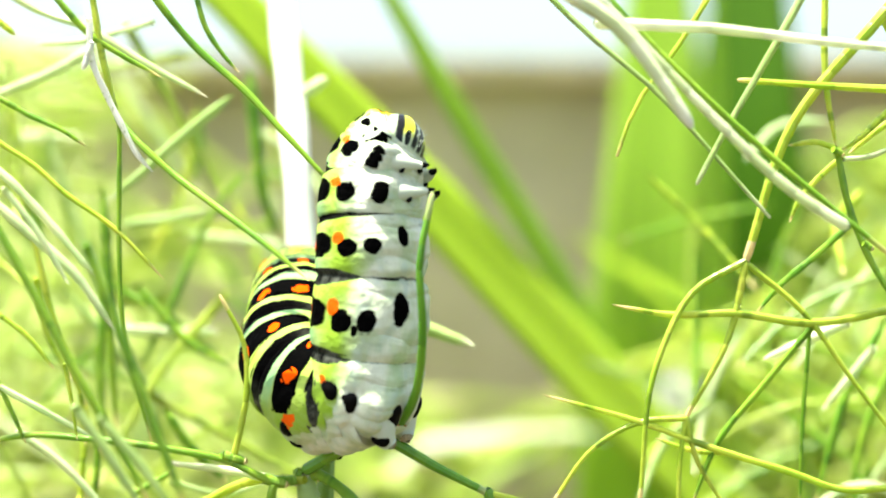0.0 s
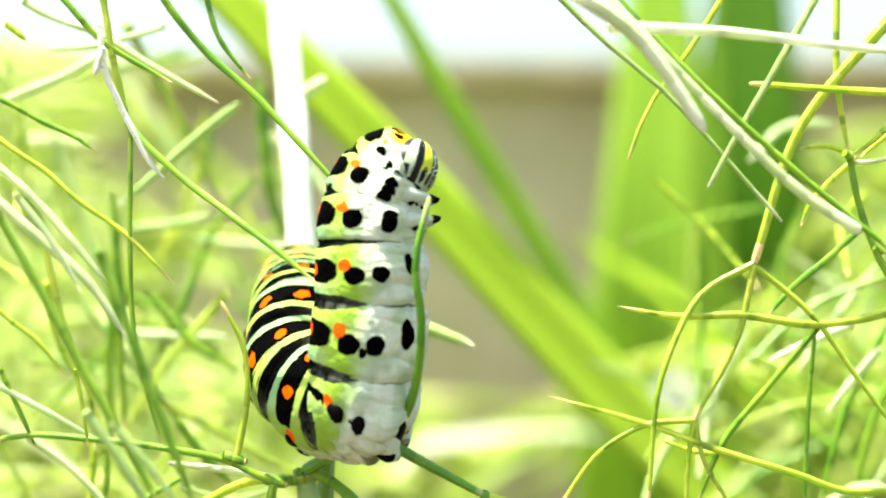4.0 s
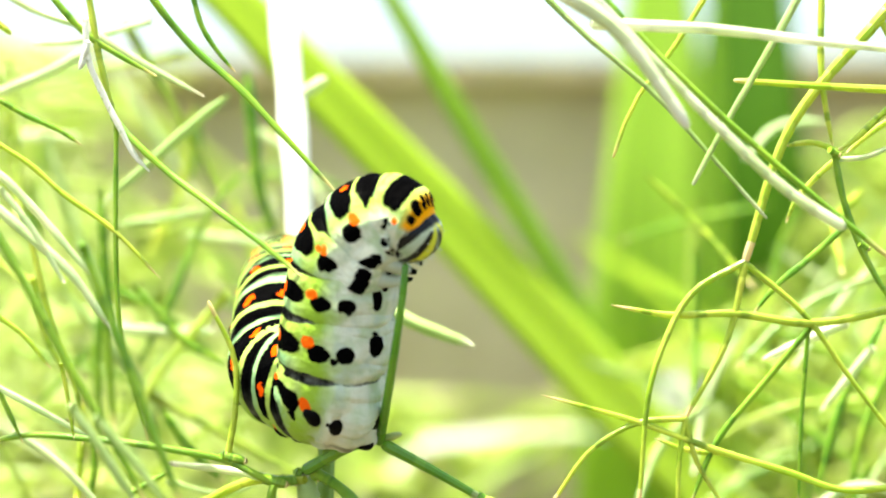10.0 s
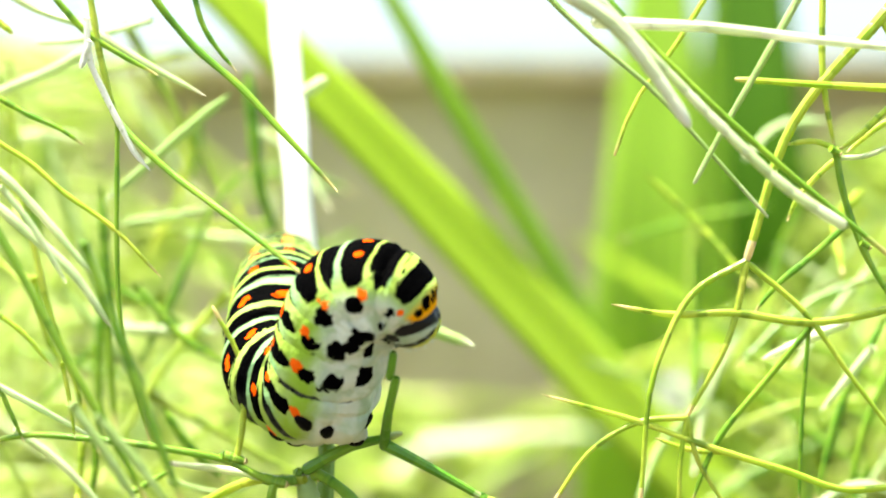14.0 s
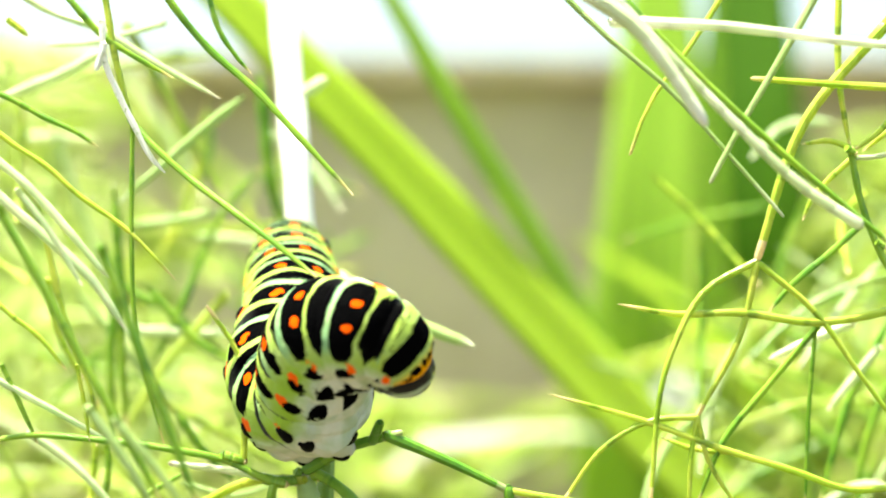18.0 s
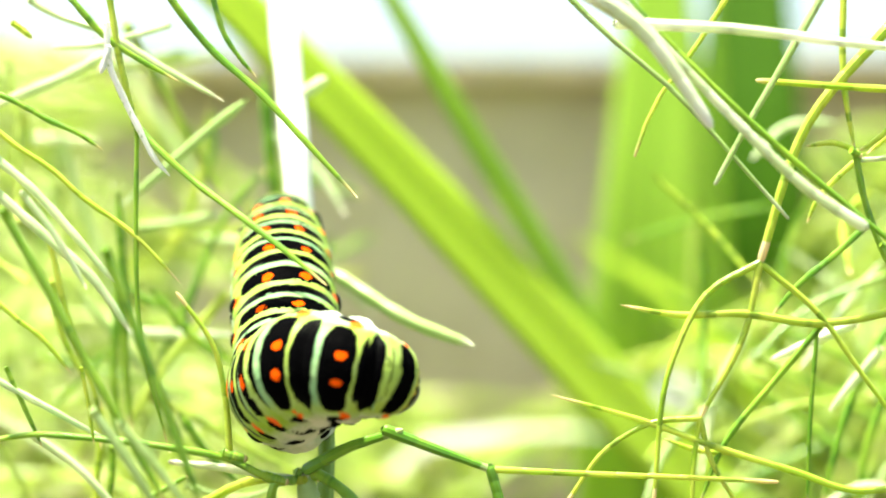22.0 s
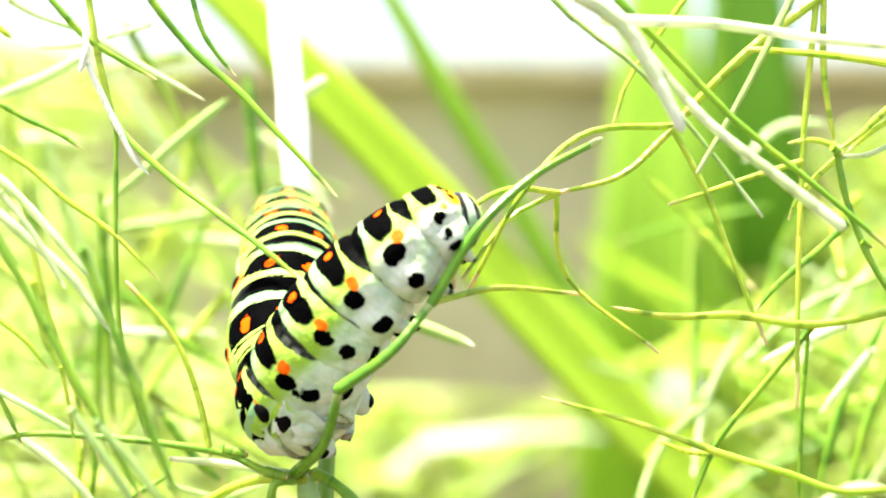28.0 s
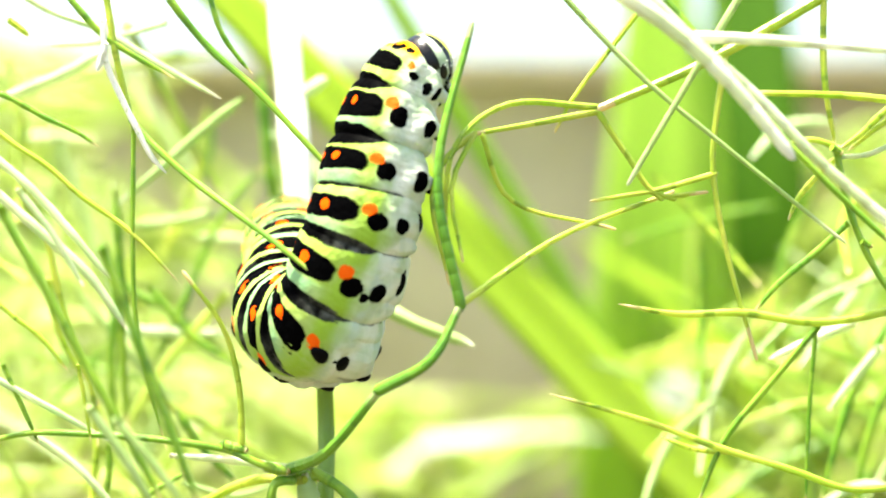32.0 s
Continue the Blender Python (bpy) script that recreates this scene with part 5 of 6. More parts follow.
# Where the body lies: for each time, place and back direction at the anchors below (segments from the head).
ANCHORS = (0, 1.5, 3, 4.5, 6, 7, 8, 9.5, 12.5)
CRAWL = []


def crawl(t, *rows):
    CRAWL.append((t, rows))


crawl(0, (-2.91, -2.72, 7.91, -0.69, 0.7, 0.19), (-4.2, -2.58, 6.66, -0.86, 0.51, 0.02), (-4.86, -2.92, 3.61, -0.96, 0.28, -0.04), (-4.85, -3.38, -2, -0.96, 0.27, 0.03), (-5.65, -3.09, -9.6, -0.88, 0.31, 0.37), (-8.4, -1.45, -9.94, -0.76, -0.15, 0.63), (-10.6, 1.73, -8.25, -0.59, -0.66, 0.46), (-10.56, 6.39, -4.91, -0.09, -0.99, 0.07), (-11.14, 14.02, -3.1, -0.1, -0.97, 0.2))
crawl(0.5, (-2.9, -2.93, 7.7, -0.68, 0.69, 0.25), (-4.42, -2.75, 6.4, -0.87, 0.49, 0.06), (-5.14, -3.02, 3.34, -0.97, 0.24, -0.02), (-5.11, -3.46, -2.34, -0.98, 0.22, 0.03), (-5.97, -3.08, -9.75, -0.89, 0.27, 0.37), (-8.55, -1.41, -9.93, -0.76, -0.17, 0.63), (-10.77, 1.73, -8.26, -0.6, -0.66, 0.45), (-10.71, 6.39, -4.87, -0.11, -0.99, 0.06), (-11.18, 14.02, -3.09, -0.1, -0.97, 0.2))
crawl(1, (-2.85, -3.14, 7.49, -0.68, 0.67, 0.3), (-4.7, -2.95, 6.14, -0.88, 0.47, 0.11), (-5.48, -3.09, 3.06, -0.98, 0.22, -0), (-5.37, -3.56, -2.6, -0.98, 0.18, 0.04), (-6.2, -3.05, -9.85, -0.9, 0.23, 0.36), (-8.65, -1.37, -9.91, -0.76, -0.19, 0.63), (-10.91, 1.73, -8.25, -0.61, -0.66, 0.44), (-10.84, 6.39, -4.83, -0.12, -0.99, 0.06), (-11.21, 14.02, -3.07, -0.1, -0.97, 0.2))
crawl(1.5, (-2.73, -3.33, 7.31, -0.67, 0.65, 0.36), (-4.75, -3.11, 5.91, -0.89, 0.43, 0.16), (-5.7, -3.18, 2.83, -0.98, 0.21, 0.02), (-5.54, -3.63, -2.83, -0.98, 0.17, 0.04), (-6.29, -3.02, -9.92, -0.91, 0.2, 0.35), (-8.68, -1.34, -9.93, -0.76, -0.2, 0.62), (-10.95, 1.72, -8.25, -0.61, -0.67, 0.43), (-10.91, 6.39, -4.8, -0.12, -0.99, 0.06), (-11.23, 14.02, -3.07, -0.1, -0.97, 0.2))
crawl(2, (-2.53, -3.51, 7.14, -0.65, 0.63, 0.41), (-4.51, -3.18, 5.77, -0.9, 0.4, 0.2), (-5.58, -3.31, 2.77, -0.98, 0.17, 0.04), (-5.38, -3.7, -2.87, -0.99, 0.14, 0.05), (-6.14, -2.96, -9.89, -0.92, 0.17, 0.35), (-8.49, -1.34, -9.93, -0.76, -0.21, 0.61), (-10.91, 1.7, -8.27, -0.6, -0.67, 0.44), (-10.87, 6.39, -4.79, -0.11, -0.99, 0.06), (-11.2, 14.02, -3.06, -0.1, -0.97, 0.2))
crawl(2.5, (-2.27, -3.68, 6.96, -0.64, 0.61, 0.47), (-4.38, -3.26, 5.67, -0.89, 0.37, 0.25), (-5.52, -3.42, 2.64, -0.99, 0.15, 0.06), (-5.33, -3.77, -2.97, -0.99, 0.13, 0.05), (-6.1, -2.93, -9.95, -0.92, 0.17, 0.35), (-8.38, -1.34, -9.93, -0.76, -0.22, 0.61), (-10.81, 1.68, -8.27, -0.59, -0.68, 0.44), (-10.78, 6.39, -4.78, -0.09, -0.99, 0.07), (-11.18, 14.02, -3.07, -0.09, -0.98, 0.2))
crawl(3, (-2.03, -3.85, 6.75, -0.62, 0.58, 0.53), (-4.06, -3.3, 5.56, -0.89, 0.35, 0.3), (-5.17, -3.54, 2.59, -0.99, 0.11, 0.08), (-5.03, -3.81, -2.96, -0.99, 0.1, 0.06), (-5.8, -2.93, -9.89, -0.93, 0.16, 0.34), (-8.12, -1.35, -9.93, -0.75, -0.22, 0.62), (-10.63, 1.66, -8.35, -0.57, -0.68, 0.45), (-10.61, 6.4, -4.85, -0.07, -0.99, 0.07), (-11.11, 14.02, -3.08, -0.09, -0.98, 0.2))
crawl(3.5, (-1.86, -4.02, 6.49, -0.61, 0.54, 0.59), (-3.93, -3.49, 5.36, -0.88, 0.31, 0.35), (-4.99, -3.66, 2.22, -0.99, 0.11, 0.1), (-4.84, -3.85, -3.48, -0.99, 0.09, 0.05), (-5.58, -2.89, -10.25, -0.94, 0.13, 0.32), (-7.81, -1.31, -10.2, -0.77, -0.24, 0.59), (-10.43, 1.65, -8.58, -0.56, -0.69, 0.46), (-10.45, 6.41, -5.08, -0.06, -1, 0.07), (-11.07, 14.02, -3.09, -0.09, -0.98, 0.2))
crawl(4, (-1.75, -4.18, 6.19, -0.58, 0.49, 0.65), (-3.97, -3.69, 5.16, -0.87, 0.28, 0.4), (-4.86, -3.72, 2.02, -0.98, 0.13, 0.12), (-4.88, -3.81, -3.61, -0.99, 0.12, 0.03), (-5.78, -3.11, -10.33, -0.95, 0.13, 0.3), (-8.11, -1.27, -10.41, -0.79, -0.25, 0.56), (-10.22, 1.69, -8.7, -0.56, -0.69, 0.46), (-10.43, 6.43, -5.32, -0.09, -0.99, 0.07), (-11.12, 14.02, -3.1, -0.09, -0.98, 0.2))
crawl(4.5, (-1.64, -4.32, 5.85, -0.56, 0.44, 0.7), (-4.03, -3.84, 5.03, -0.86, 0.24, 0.44), (-4.94, -3.79, 1.85, -0.98, 0.14, 0.12), (-5.09, -3.88, -3.66, -0.99, 0.15, -0.02), (-6.11, -3.3, -10.26, -0.95, 0.13, 0.27), (-8.46, -1.23, -10.37, -0.82, -0.25, 0.52), (-10.2, 1.76, -8.74, -0.57, -0.7, 0.44), (-10.5, 6.46, -5.44, -0.12, -0.99, 0.06), (-11.17, 14.03, -3.08, -0.09, -0.98, 0.2))
crawl(5, (-1.47, -4.45, 5.5, -0.53, 0.38, 0.76), (-4.02, -3.98, 5.01, -0.85, 0.21, 0.49), (-5.18, -3.9, 1.63, -0.98, 0.13, 0.12), (-5.4, -4.1, -3.75, -0.98, 0.16, -0.08), (-6.37, -3.39, -10.09, -0.96, 0.12, 0.25), (-8.67, -1.16, -10.05, -0.85, -0.26, 0.46), (-10.34, 1.85, -8.72, -0.59, -0.7, 0.41), (-10.63, 6.5, -5.41, -0.13, -0.99, 0.05), (-11.22, 14.04, -3.02, -0.09, -0.98, 0.2))
crawl(5.5, (-1.23, -4.6, 5.17, -0.5, 0.31, 0.8), (-3.82, -4.14, 5.11, -0.83, 0.17, 0.54), (-5.44, -4.01, 1.37, -0.99, 0.11, 0.12), (-5.69, -4.37, -3.86, -0.97, 0.16, -0.16), (-6.53, -3.38, -9.85, -0.97, 0.11, 0.24), (-8.75, -1.07, -9.55, -0.88, -0.26, 0.39), (-10.53, 1.94, -8.69, -0.61, -0.7, 0.37), (-10.77, 6.54, -5.25, -0.12, -0.99, 0.06), (-11.26, 14.05, -2.93, -0.09, -0.98, 0.2))
crawl(6, (-1.03, -4.86, 5.01, -0.47, 0.25, 0.85), (-3.35, -4.39, 5.15, -0.8, 0.16, 0.58), (-5.28, -4.08, 1.33, -0.99, 0.1, 0.11), (-5.73, -4.41, -3.79, -0.96, 0.14, -0.23), (-6.66, -3.4, -9.6, -0.97, 0.09, 0.23), (-8.91, -1.01, -9.32, -0.89, -0.26, 0.37), (-10.63, 2, -8.58, -0.62, -0.7, 0.36), (-10.87, 6.57, -5.13, -0.1, -0.99, 0.05), (-11.33, 14.06, -2.87, -0.09, -0.98, 0.2))
crawl(6.5, (-0.99, -5.34, 4.83, -0.44, 0.17, 0.88), (-3.44, -4.66, 5.06, -0.77, 0.15, 0.62), (-5.5, -4.12, 1.23, -0.98, 0.15, 0.09), (-6.02, -4.36, -3.86, -0.95, 0.17, -0.28), (-6.89, -3.35, -9.5, -0.97, 0.08, 0.23), (-9, -0.96, -9.29, -0.89, -0.26, 0.37), (-10.71, 2.03, -8.51, -0.62, -0.7, 0.36), (-10.95, 6.58, -5.07, -0.09, -0.99, 0.05), (-11.43, 14.07, -2.83, -0.09, -0.98, 0.2))
crawl(7, (-0.93, -5.79, 4.54, -0.41, 0.1, 0.91), (-3.59, -4.99, 4.84, -0.74, 0.13, 0.66), (-5.75, -4.2, 1.08, -0.98, 0.16, 0.09), (-6.26, -4.33, -3.95, -0.94, 0.19, -0.3), (-7.05, -3.29, -9.49, -0.97, 0.07, 0.24), (-9.1, -0.92, -9.35, -0.89, -0.26, 0.36), (-10.81, 2.04, -8.52, -0.61, -0.7, 0.36), (-11.04, 6.59, -5.06, -0.09, -0.99, 0.05), (-11.54, 14.07, -2.82, -0.09, -0.98, 0.2))
crawl(7.5, (-0.82, -6.19, 3.97, -0.37, 0.03, 0.93), (-3.37, -5.37, 4.32, -0.7, 0.1, 0.71), (-5.71, -4.31, 0.82, -0.98, 0.15, 0.09), (-6.33, -4.28, -4.03, -0.95, 0.16, -0.28), (-7.13, -3.23, -9.48, -0.97, 0.04, 0.26), (-9.14, -0.87, -9.34, -0.9, -0.26, 0.36), (-10.9, 2.04, -8.5, -0.61, -0.7, 0.36), (-11.12, 6.6, -5.04, -0.09, -0.99, 0.05), (-11.65, 14.07, -2.79, -0.09, -0.98, 0.2))
crawl(8, (-0.67, -6.51, 3.51, -0.33, -0.03, 0.94), (-3.18, -5.71, 3.98, -0.66, 0.08, 0.75), (-5.68, -4.48, 0.78, -0.98, 0.16, 0.1), (-6.4, -4.3, -3.9, -0.96, 0.15, -0.23), (-7.25, -3.19, -9.36, -0.96, 0.02, 0.27), (-9.22, -0.85, -9.23, -0.9, -0.27, 0.36), (-11.01, 2.05, -8.46, -0.61, -0.7, 0.36), (-11.21, 6.6, -5, -0.09, -0.99, 0.05), (-11.76, 14.07, -2.73, -0.09, -0.98, 0.2))
crawl(8.5, (-0.72, -6.92, 2.92, -0.29, -0.1, 0.95), (-3.33, -6.08, 3.62, -0.63, 0.04, 0.78), (-6, -4.66, 0.53, -0.98, 0.17, 0.13), (-6.71, -4.29, -3.95, -0.98, 0.15, -0.15), (-7.45, -3.12, -9.34, -0.96, -0.01, 0.29), (-9.38, -0.84, -9.23, -0.9, -0.27, 0.35), (-11.15, 2.06, -8.45, -0.61, -0.7, 0.36), (-11.33, 6.61, -4.98, -0.09, -0.99, 0.05), (-11.89, 14.08, -2.66, -0.09, -0.98, 0.2))
crawl(9, (-0.92, -7.33, 2.16, -0.25, -0.17, 0.95), (-3.49, -6.44, 3.06, -0.59, -0.02, 0.8), (-6.19, -4.86, 0.29, -0.97, 0.16, 0.18), (-6.97, -4.24, -4.16, -0.99, 0.16, -0.03), (-7.71, -3.06, -9.43, -0.95, -0.03, 0.31), (-9.55, -0.82, -9.28, -0.9, -0.27, 0.35), (-11.28, 2.07, -8.48, -0.62, -0.7, 0.36), (-11.45, 6.61, -4.96, -0.1, -0.99, 0.05), (-12, 14.08, -2.59, -0.09, -0.98, 0.2))
crawl(9.5, (-1.18, -7.67, 1.53, -0.22, -0.23, 0.95), (-3.71, -6.74, 2.59, -0.55, -0.07, 0.83), (-6.3, -5.03, 0.04, -0.96, 0.14, 0.23), (-6.99, -4.2, -4.29, -0.99, 0.15, 0.09), (-7.7, -2.99, -9.44, -0.94, -0.05, 0.32), (-9.48, -0.82, -9.29, -0.9, -0.27, 0.34), (-11.35, 2.07, -8.51, -0.62, -0.7, 0.36), (-11.51, 6.62, -4.94, -0.09, -0.99, 0.05), (-12.08, 14.08, -2.51, -0.09, -0.98, 0.2))
crawl(10, (-1.3, -7.81, 1.02, -0.18, -0.26, 0.95), (-3.71, -7, 2.12, -0.51, -0.12, 0.85), (-6.29, -5.27, -0.22, -0.95, 0.1, 0.3), (-7.02, -4.23, -4.41, -0.97, 0.12, 0.2), (-7.73, -2.93, -9.48, -0.94, -0.08, 0.33), (-9.47, -0.83, -9.34, -0.9, -0.27, 0.33), (-11.4, 2.06, -8.55, -0.62, -0.7, 0.36), (-11.58, 6.62, -4.92, -0.09, -0.99, 0.05), (-12.13, 14.08, -2.43, -0.09, -0.98, 0.2))
crawl(10.5, (-1.53, -7.97, 0.28, -0.14, -0.3, 0.94), (-4.03, -7.22, 1.47, -0.47, -0.18, 0.86), (-6.52, -5.47, -0.59, -0.92, 0.06, 0.39), (-7.24, -4.26, -4.58, -0.95, 0.11, 0.3), (-7.95, -2.88, -9.5, -0.94, -0.09, 0.33), (-9.63, -0.85, -9.33, -0.9, -0.27, 0.33), (-11.5, 2.06, -8.52, -0.62, -0.7, 0.36), (-11.68, 6.63, -4.88, -0.09, -0.99, 0.04), (-12.19, 14.08, -2.36, -0.09, -0.98, 0.2))
crawl(11, (-1.46, -7.95, -0.16, -0.1, -0.31, 0.95), (-3.99, -7.31, 1.23, -0.41, -0.22, 0.88), (-6.52, -5.66, -0.68, -0.88, 0.02, 0.47), (-7.33, -4.38, -4.45, -0.92, 0.09, 0.37), (-8.15, -2.92, -9.34, -0.94, -0.09, 0.33), (-9.76, -0.89, -9.25, -0.9, -0.28, 0.33), (-11.57, 2.06, -8.45, -0.62, -0.7, 0.35), (-11.77, 6.63, -4.85, -0.1, -0.99, 0.04), (-12.24, 14.09, -2.31, -0.09, -0.98, 0.2))
crawl(11.5, (-1.28, -7.82, -0.86, -0.06, -0.31, 0.95), (-3.69, -7.45, 0.62, -0.35, -0.27, 0.9), (-6.28, -5.86, -1.02, -0.84, -0.04, 0.54), (-7.14, -4.49, -4.59, -0.9, 0.07, 0.42), (-8.02, -2.92, -9.28, -0.94, -0.12, 0.33), (-9.63, -0.93, -9.24, -0.9, -0.29, 0.33), (-11.54, 2.05, -8.45, -0.62, -0.7, 0.36), (-11.77, 6.63, -4.83, -0.09, -1, 0.04), (-12.23, 14.09, -2.28, -0.09, -0.98, 0.2))
crawl(12, (-1.23, -7.8, -1.76, -0.02, -0.32, 0.95), (-3.69, -7.54, -0.06, -0.3, -0.31, 0.9), (-6.22, -5.99, -1.47, -0.79, -0.09, 0.61), (-7.05, -4.6, -4.87, -0.89, 0.07, 0.46), (-7.93, -2.94, -9.32, -0.94, -0.13, 0.33), (-9.52, -0.94, -9.35, -0.9, -0.3, 0.33), (-11.46, 2.03, -8.51, -0.61, -0.71, 0.36), (-11.72, 6.63, -4.86, -0.07, -1, 0.04), (-12.21, 14.09, -2.27, -0.09, -0.98, 0.2))
crawl(12.5, (-1.19, -7.75, -2.71, 0.02, -0.32, 0.95), (-3.43, -7.6, -0.86, -0.24, -0.37, 0.9), (-5.98, -6.15, -2.08, -0.74, -0.15, 0.66), (-6.9, -4.72, -5.21, -0.88, 0.05, 0.47), (-7.86, -2.98, -9.42, -0.93, -0.15, 0.32), (-9.42, -0.94, -9.51, -0.89, -0.32, 0.33), (-11.43, 2.01, -8.62, -0.6, -0.71, 0.36), (-11.7, 6.61, -4.92, -0.07, -1, 0.04), (-12.21, 14.08, -2.27, -0.09, -0.98, 0.2))
crawl(13, (-1.12, -7.68, -3.43, 0.06, -0.32, 0.95), (-3.36, -7.65, -1.48, -0.18, -0.4, 0.9), (-5.93, -6.29, -2.59, -0.69, -0.2, 0.7), (-6.88, -4.86, -5.54, -0.87, 0.03, 0.48), (-7.88, -3.01, -9.51, -0.93, -0.17, 0.32), (-9.45, -0.95, -9.69, -0.89, -0.33, 0.32), (-11.49, 1.98, -8.69, -0.61, -0.71, 0.35), (-11.76, 6.6, -4.97, -0.07, -1, 0.04), (-12.24, 14.08, -2.27, -0.09, -0.98, 0.2))
crawl(13.5, (-1.28, -7.72, -4.26, 0.1, -0.34, 0.94), (-3.76, -7.71, -2.05, -0.14, -0.45, 0.88), (-6.28, -6.34, -2.98, -0.64, -0.21, 0.74), (-7.21, -4.94, -5.66, -0.86, 0.05, 0.51), (-8.22, -3.07, -9.38, -0.93, -0.16, 0.32), (-9.74, -1, -9.62, -0.88, -0.34, 0.33), (-11.65, 1.94, -8.65, -0.61, -0.71, 0.35), (-11.89, 6.58, -5, -0.07, -1, 0.04), (-12.3, 14.08, -2.3, -0.09, -0.98, 0.2))
crawl(14, (-1.36, -7.64, -5.05, 0.14, -0.37, 0.92), (-3.72, -7.81, -2.76, -0.09, -0.49, 0.87), (-6.42, -6.4, -3.43, -0.59, -0.26, 0.76), (-7.33, -5.04, -5.89, -0.85, 0.05, 0.53), (-8.37, -3.1, -9.23, -0.93, -0.17, 0.32), (-9.82, -1.05, -9.57, -0.88, -0.34, 0.34), (-11.8, 1.88, -8.63, -0.61, -0.71, 0.36), (-11.97, 6.56, -5.08, -0.07, -1, 0.04), (-12.36, 14.07, -2.36, -0.09, -0.98, 0.2))
crawl(14.5, (-1.38, -7.56, -5.72, 0.17, -0.4, 0.9), (-3.59, -7.89, -3.39, -0.05, -0.54, 0.84), (-6.39, -6.47, -3.87, -0.55, -0.32, 0.77), (-7.32, -5.07, -6.21, -0.84, 0.03, 0.54), (-8.3, -3.16, -9.27, -0.93, -0.17, 0.32), (-9.77, -1.11, -9.69, -0.86, -0.35, 0.37), (-11.87, 1.81, -8.73, -0.59, -0.71, 0.39), (-11.99, 6.53, -5.31, -0.07, -1, 0.04), (-12.39, 14.06, -2.46, -0.09, -0.98, 0.2))
crawl(15, (-1.45, -7.69, -6.14, 0.2, -0.43, 0.88), (-3.79, -7.89, -3.83, -0.03, -0.6, 0.8), (-6.41, -6.6, -4.28, -0.51, -0.41, 0.76), (-7.69, -5.07, -6.74, -0.83, -0.02, 0.56), (-8.3, -3.21, -9.7, -0.92, -0.13, 0.37), (-10.16, -1.15, -9.98, -0.82, -0.33, 0.46), (-11.85, 1.76, -8.84, -0.56, -0.71, 0.43), (-11.94, 6.48, -5.67, -0.07, -1, 0.04), (-12.42, 14.04, -2.56, -0.09, -0.98, 0.2))
crawl(15.5, (-1.63, -7.91, -6.61, 0.23, -0.47, 0.85), (-4.02, -8.06, -4.25, -0, -0.67, 0.74), (-6.64, -6.76, -4.57, -0.46, -0.49, 0.74), (-8.15, -5.05, -7.06, -0.81, -0.06, 0.59), (-8.55, -3.22, -10.02, -0.9, -0.07, 0.44), (-10.54, -1.16, -10.2, -0.77, -0.31, 0.56), (-11.87, 1.75, -8.97, -0.51, -0.72, 0.47), (-11.85, 6.43, -5.91, -0.05, -1, 0.03), (-12.39, 14.02, -2.52, -0.09, -0.98, 0.2))
crawl(16, (-1.87, -8.14, -7.16, 0.24, -0.52, 0.82), (-4.12, -8.44, -4.71, 0.01, -0.74, 0.67), (-7.02, -6.94, -4.67, -0.41, -0.57, 0.71), (-8.58, -5.05, -7, -0.78, -0.09, 0.62), (-8.97, -3.16, -10.08, -0.87, -0.04, 0.5), (-10.77, -1.14, -10.29, -0.72, -0.3, 0.63), (-11.98, 1.78, -9.05, -0.46, -0.73, 0.51), (-11.69, 6.37, -5.95, 0, -1, 0.02), (-12.32, 14.02, -2.26, -0.1, -0.98, 0.2))
crawl(16.5, (-2.04, -8.33, -7.69, 0.26, -0.57, 0.78), (-4.07, -8.94, -5.1, 0.02, -0.8, 0.59), (-7.41, -7.14, -4.6, -0.37, -0.64, 0.68), (-8.83, -5.08, -6.67, -0.75, -0.13, 0.65), (-9.34, -3.09, -9.95, -0.84, -0.02, 0.54), (-10.85, -1.12, -10.28, -0.68, -0.3, 0.67), (-12.11, 1.83, -9.05, -0.39, -0.74, 0.54), (-11.48, 6.33, -5.76, 0.06, -1, 0.01), (-12.25, 14.02, -2.07, -0.1, -0.97, 0.2))
crawl(17, (-1.93, -8.46, -7.94, 0.28, -0.6, 0.75), (-4.1, -9.27, -5.05, 0.03, -0.86, 0.51), (-7.47, -7.39, -4.54, -0.34, -0.7, 0.63), (-8.78, -5.23, -6.52, -0.72, -0.2, 0.67), (-9.28, -3.05, -9.81, -0.83, -0.06, 0.56), (-10.85, -1.12, -10.27, -0.65, -0.31, 0.69), (-12.06, 1.84, -8.89, -0.34, -0.75, 0.56), (-11.43, 6.34, -5.56, 0.07, -1, 0), (-12.18, 14.02, -1.9, -0.1, -0.97, 0.2))
crawl(17.5, (-1.74, -8.47, -8.13, 0.3, -0.63, 0.72), (-3.7, -9.45, -5.57, 0.04, -0.9, 0.43), (-7.05, -7.74, -4.92, -0.32, -0.77, 0.56), (-8.51, -5.43, -6.69, -0.69, -0.31, 0.66), (-9.07, -3.07, -9.84, -0.82, -0.14, 0.55), (-10.76, -1.11, -10.3, -0.63, -0.33, 0.7), (-11.89, 1.83, -8.7, -0.29, -0.76, 0.58), (-11.18, 6.39, -5.44, 0.1, -1, -0), (-12.03, 14.02, -1.72, -0.09, -0.97, 0.21))
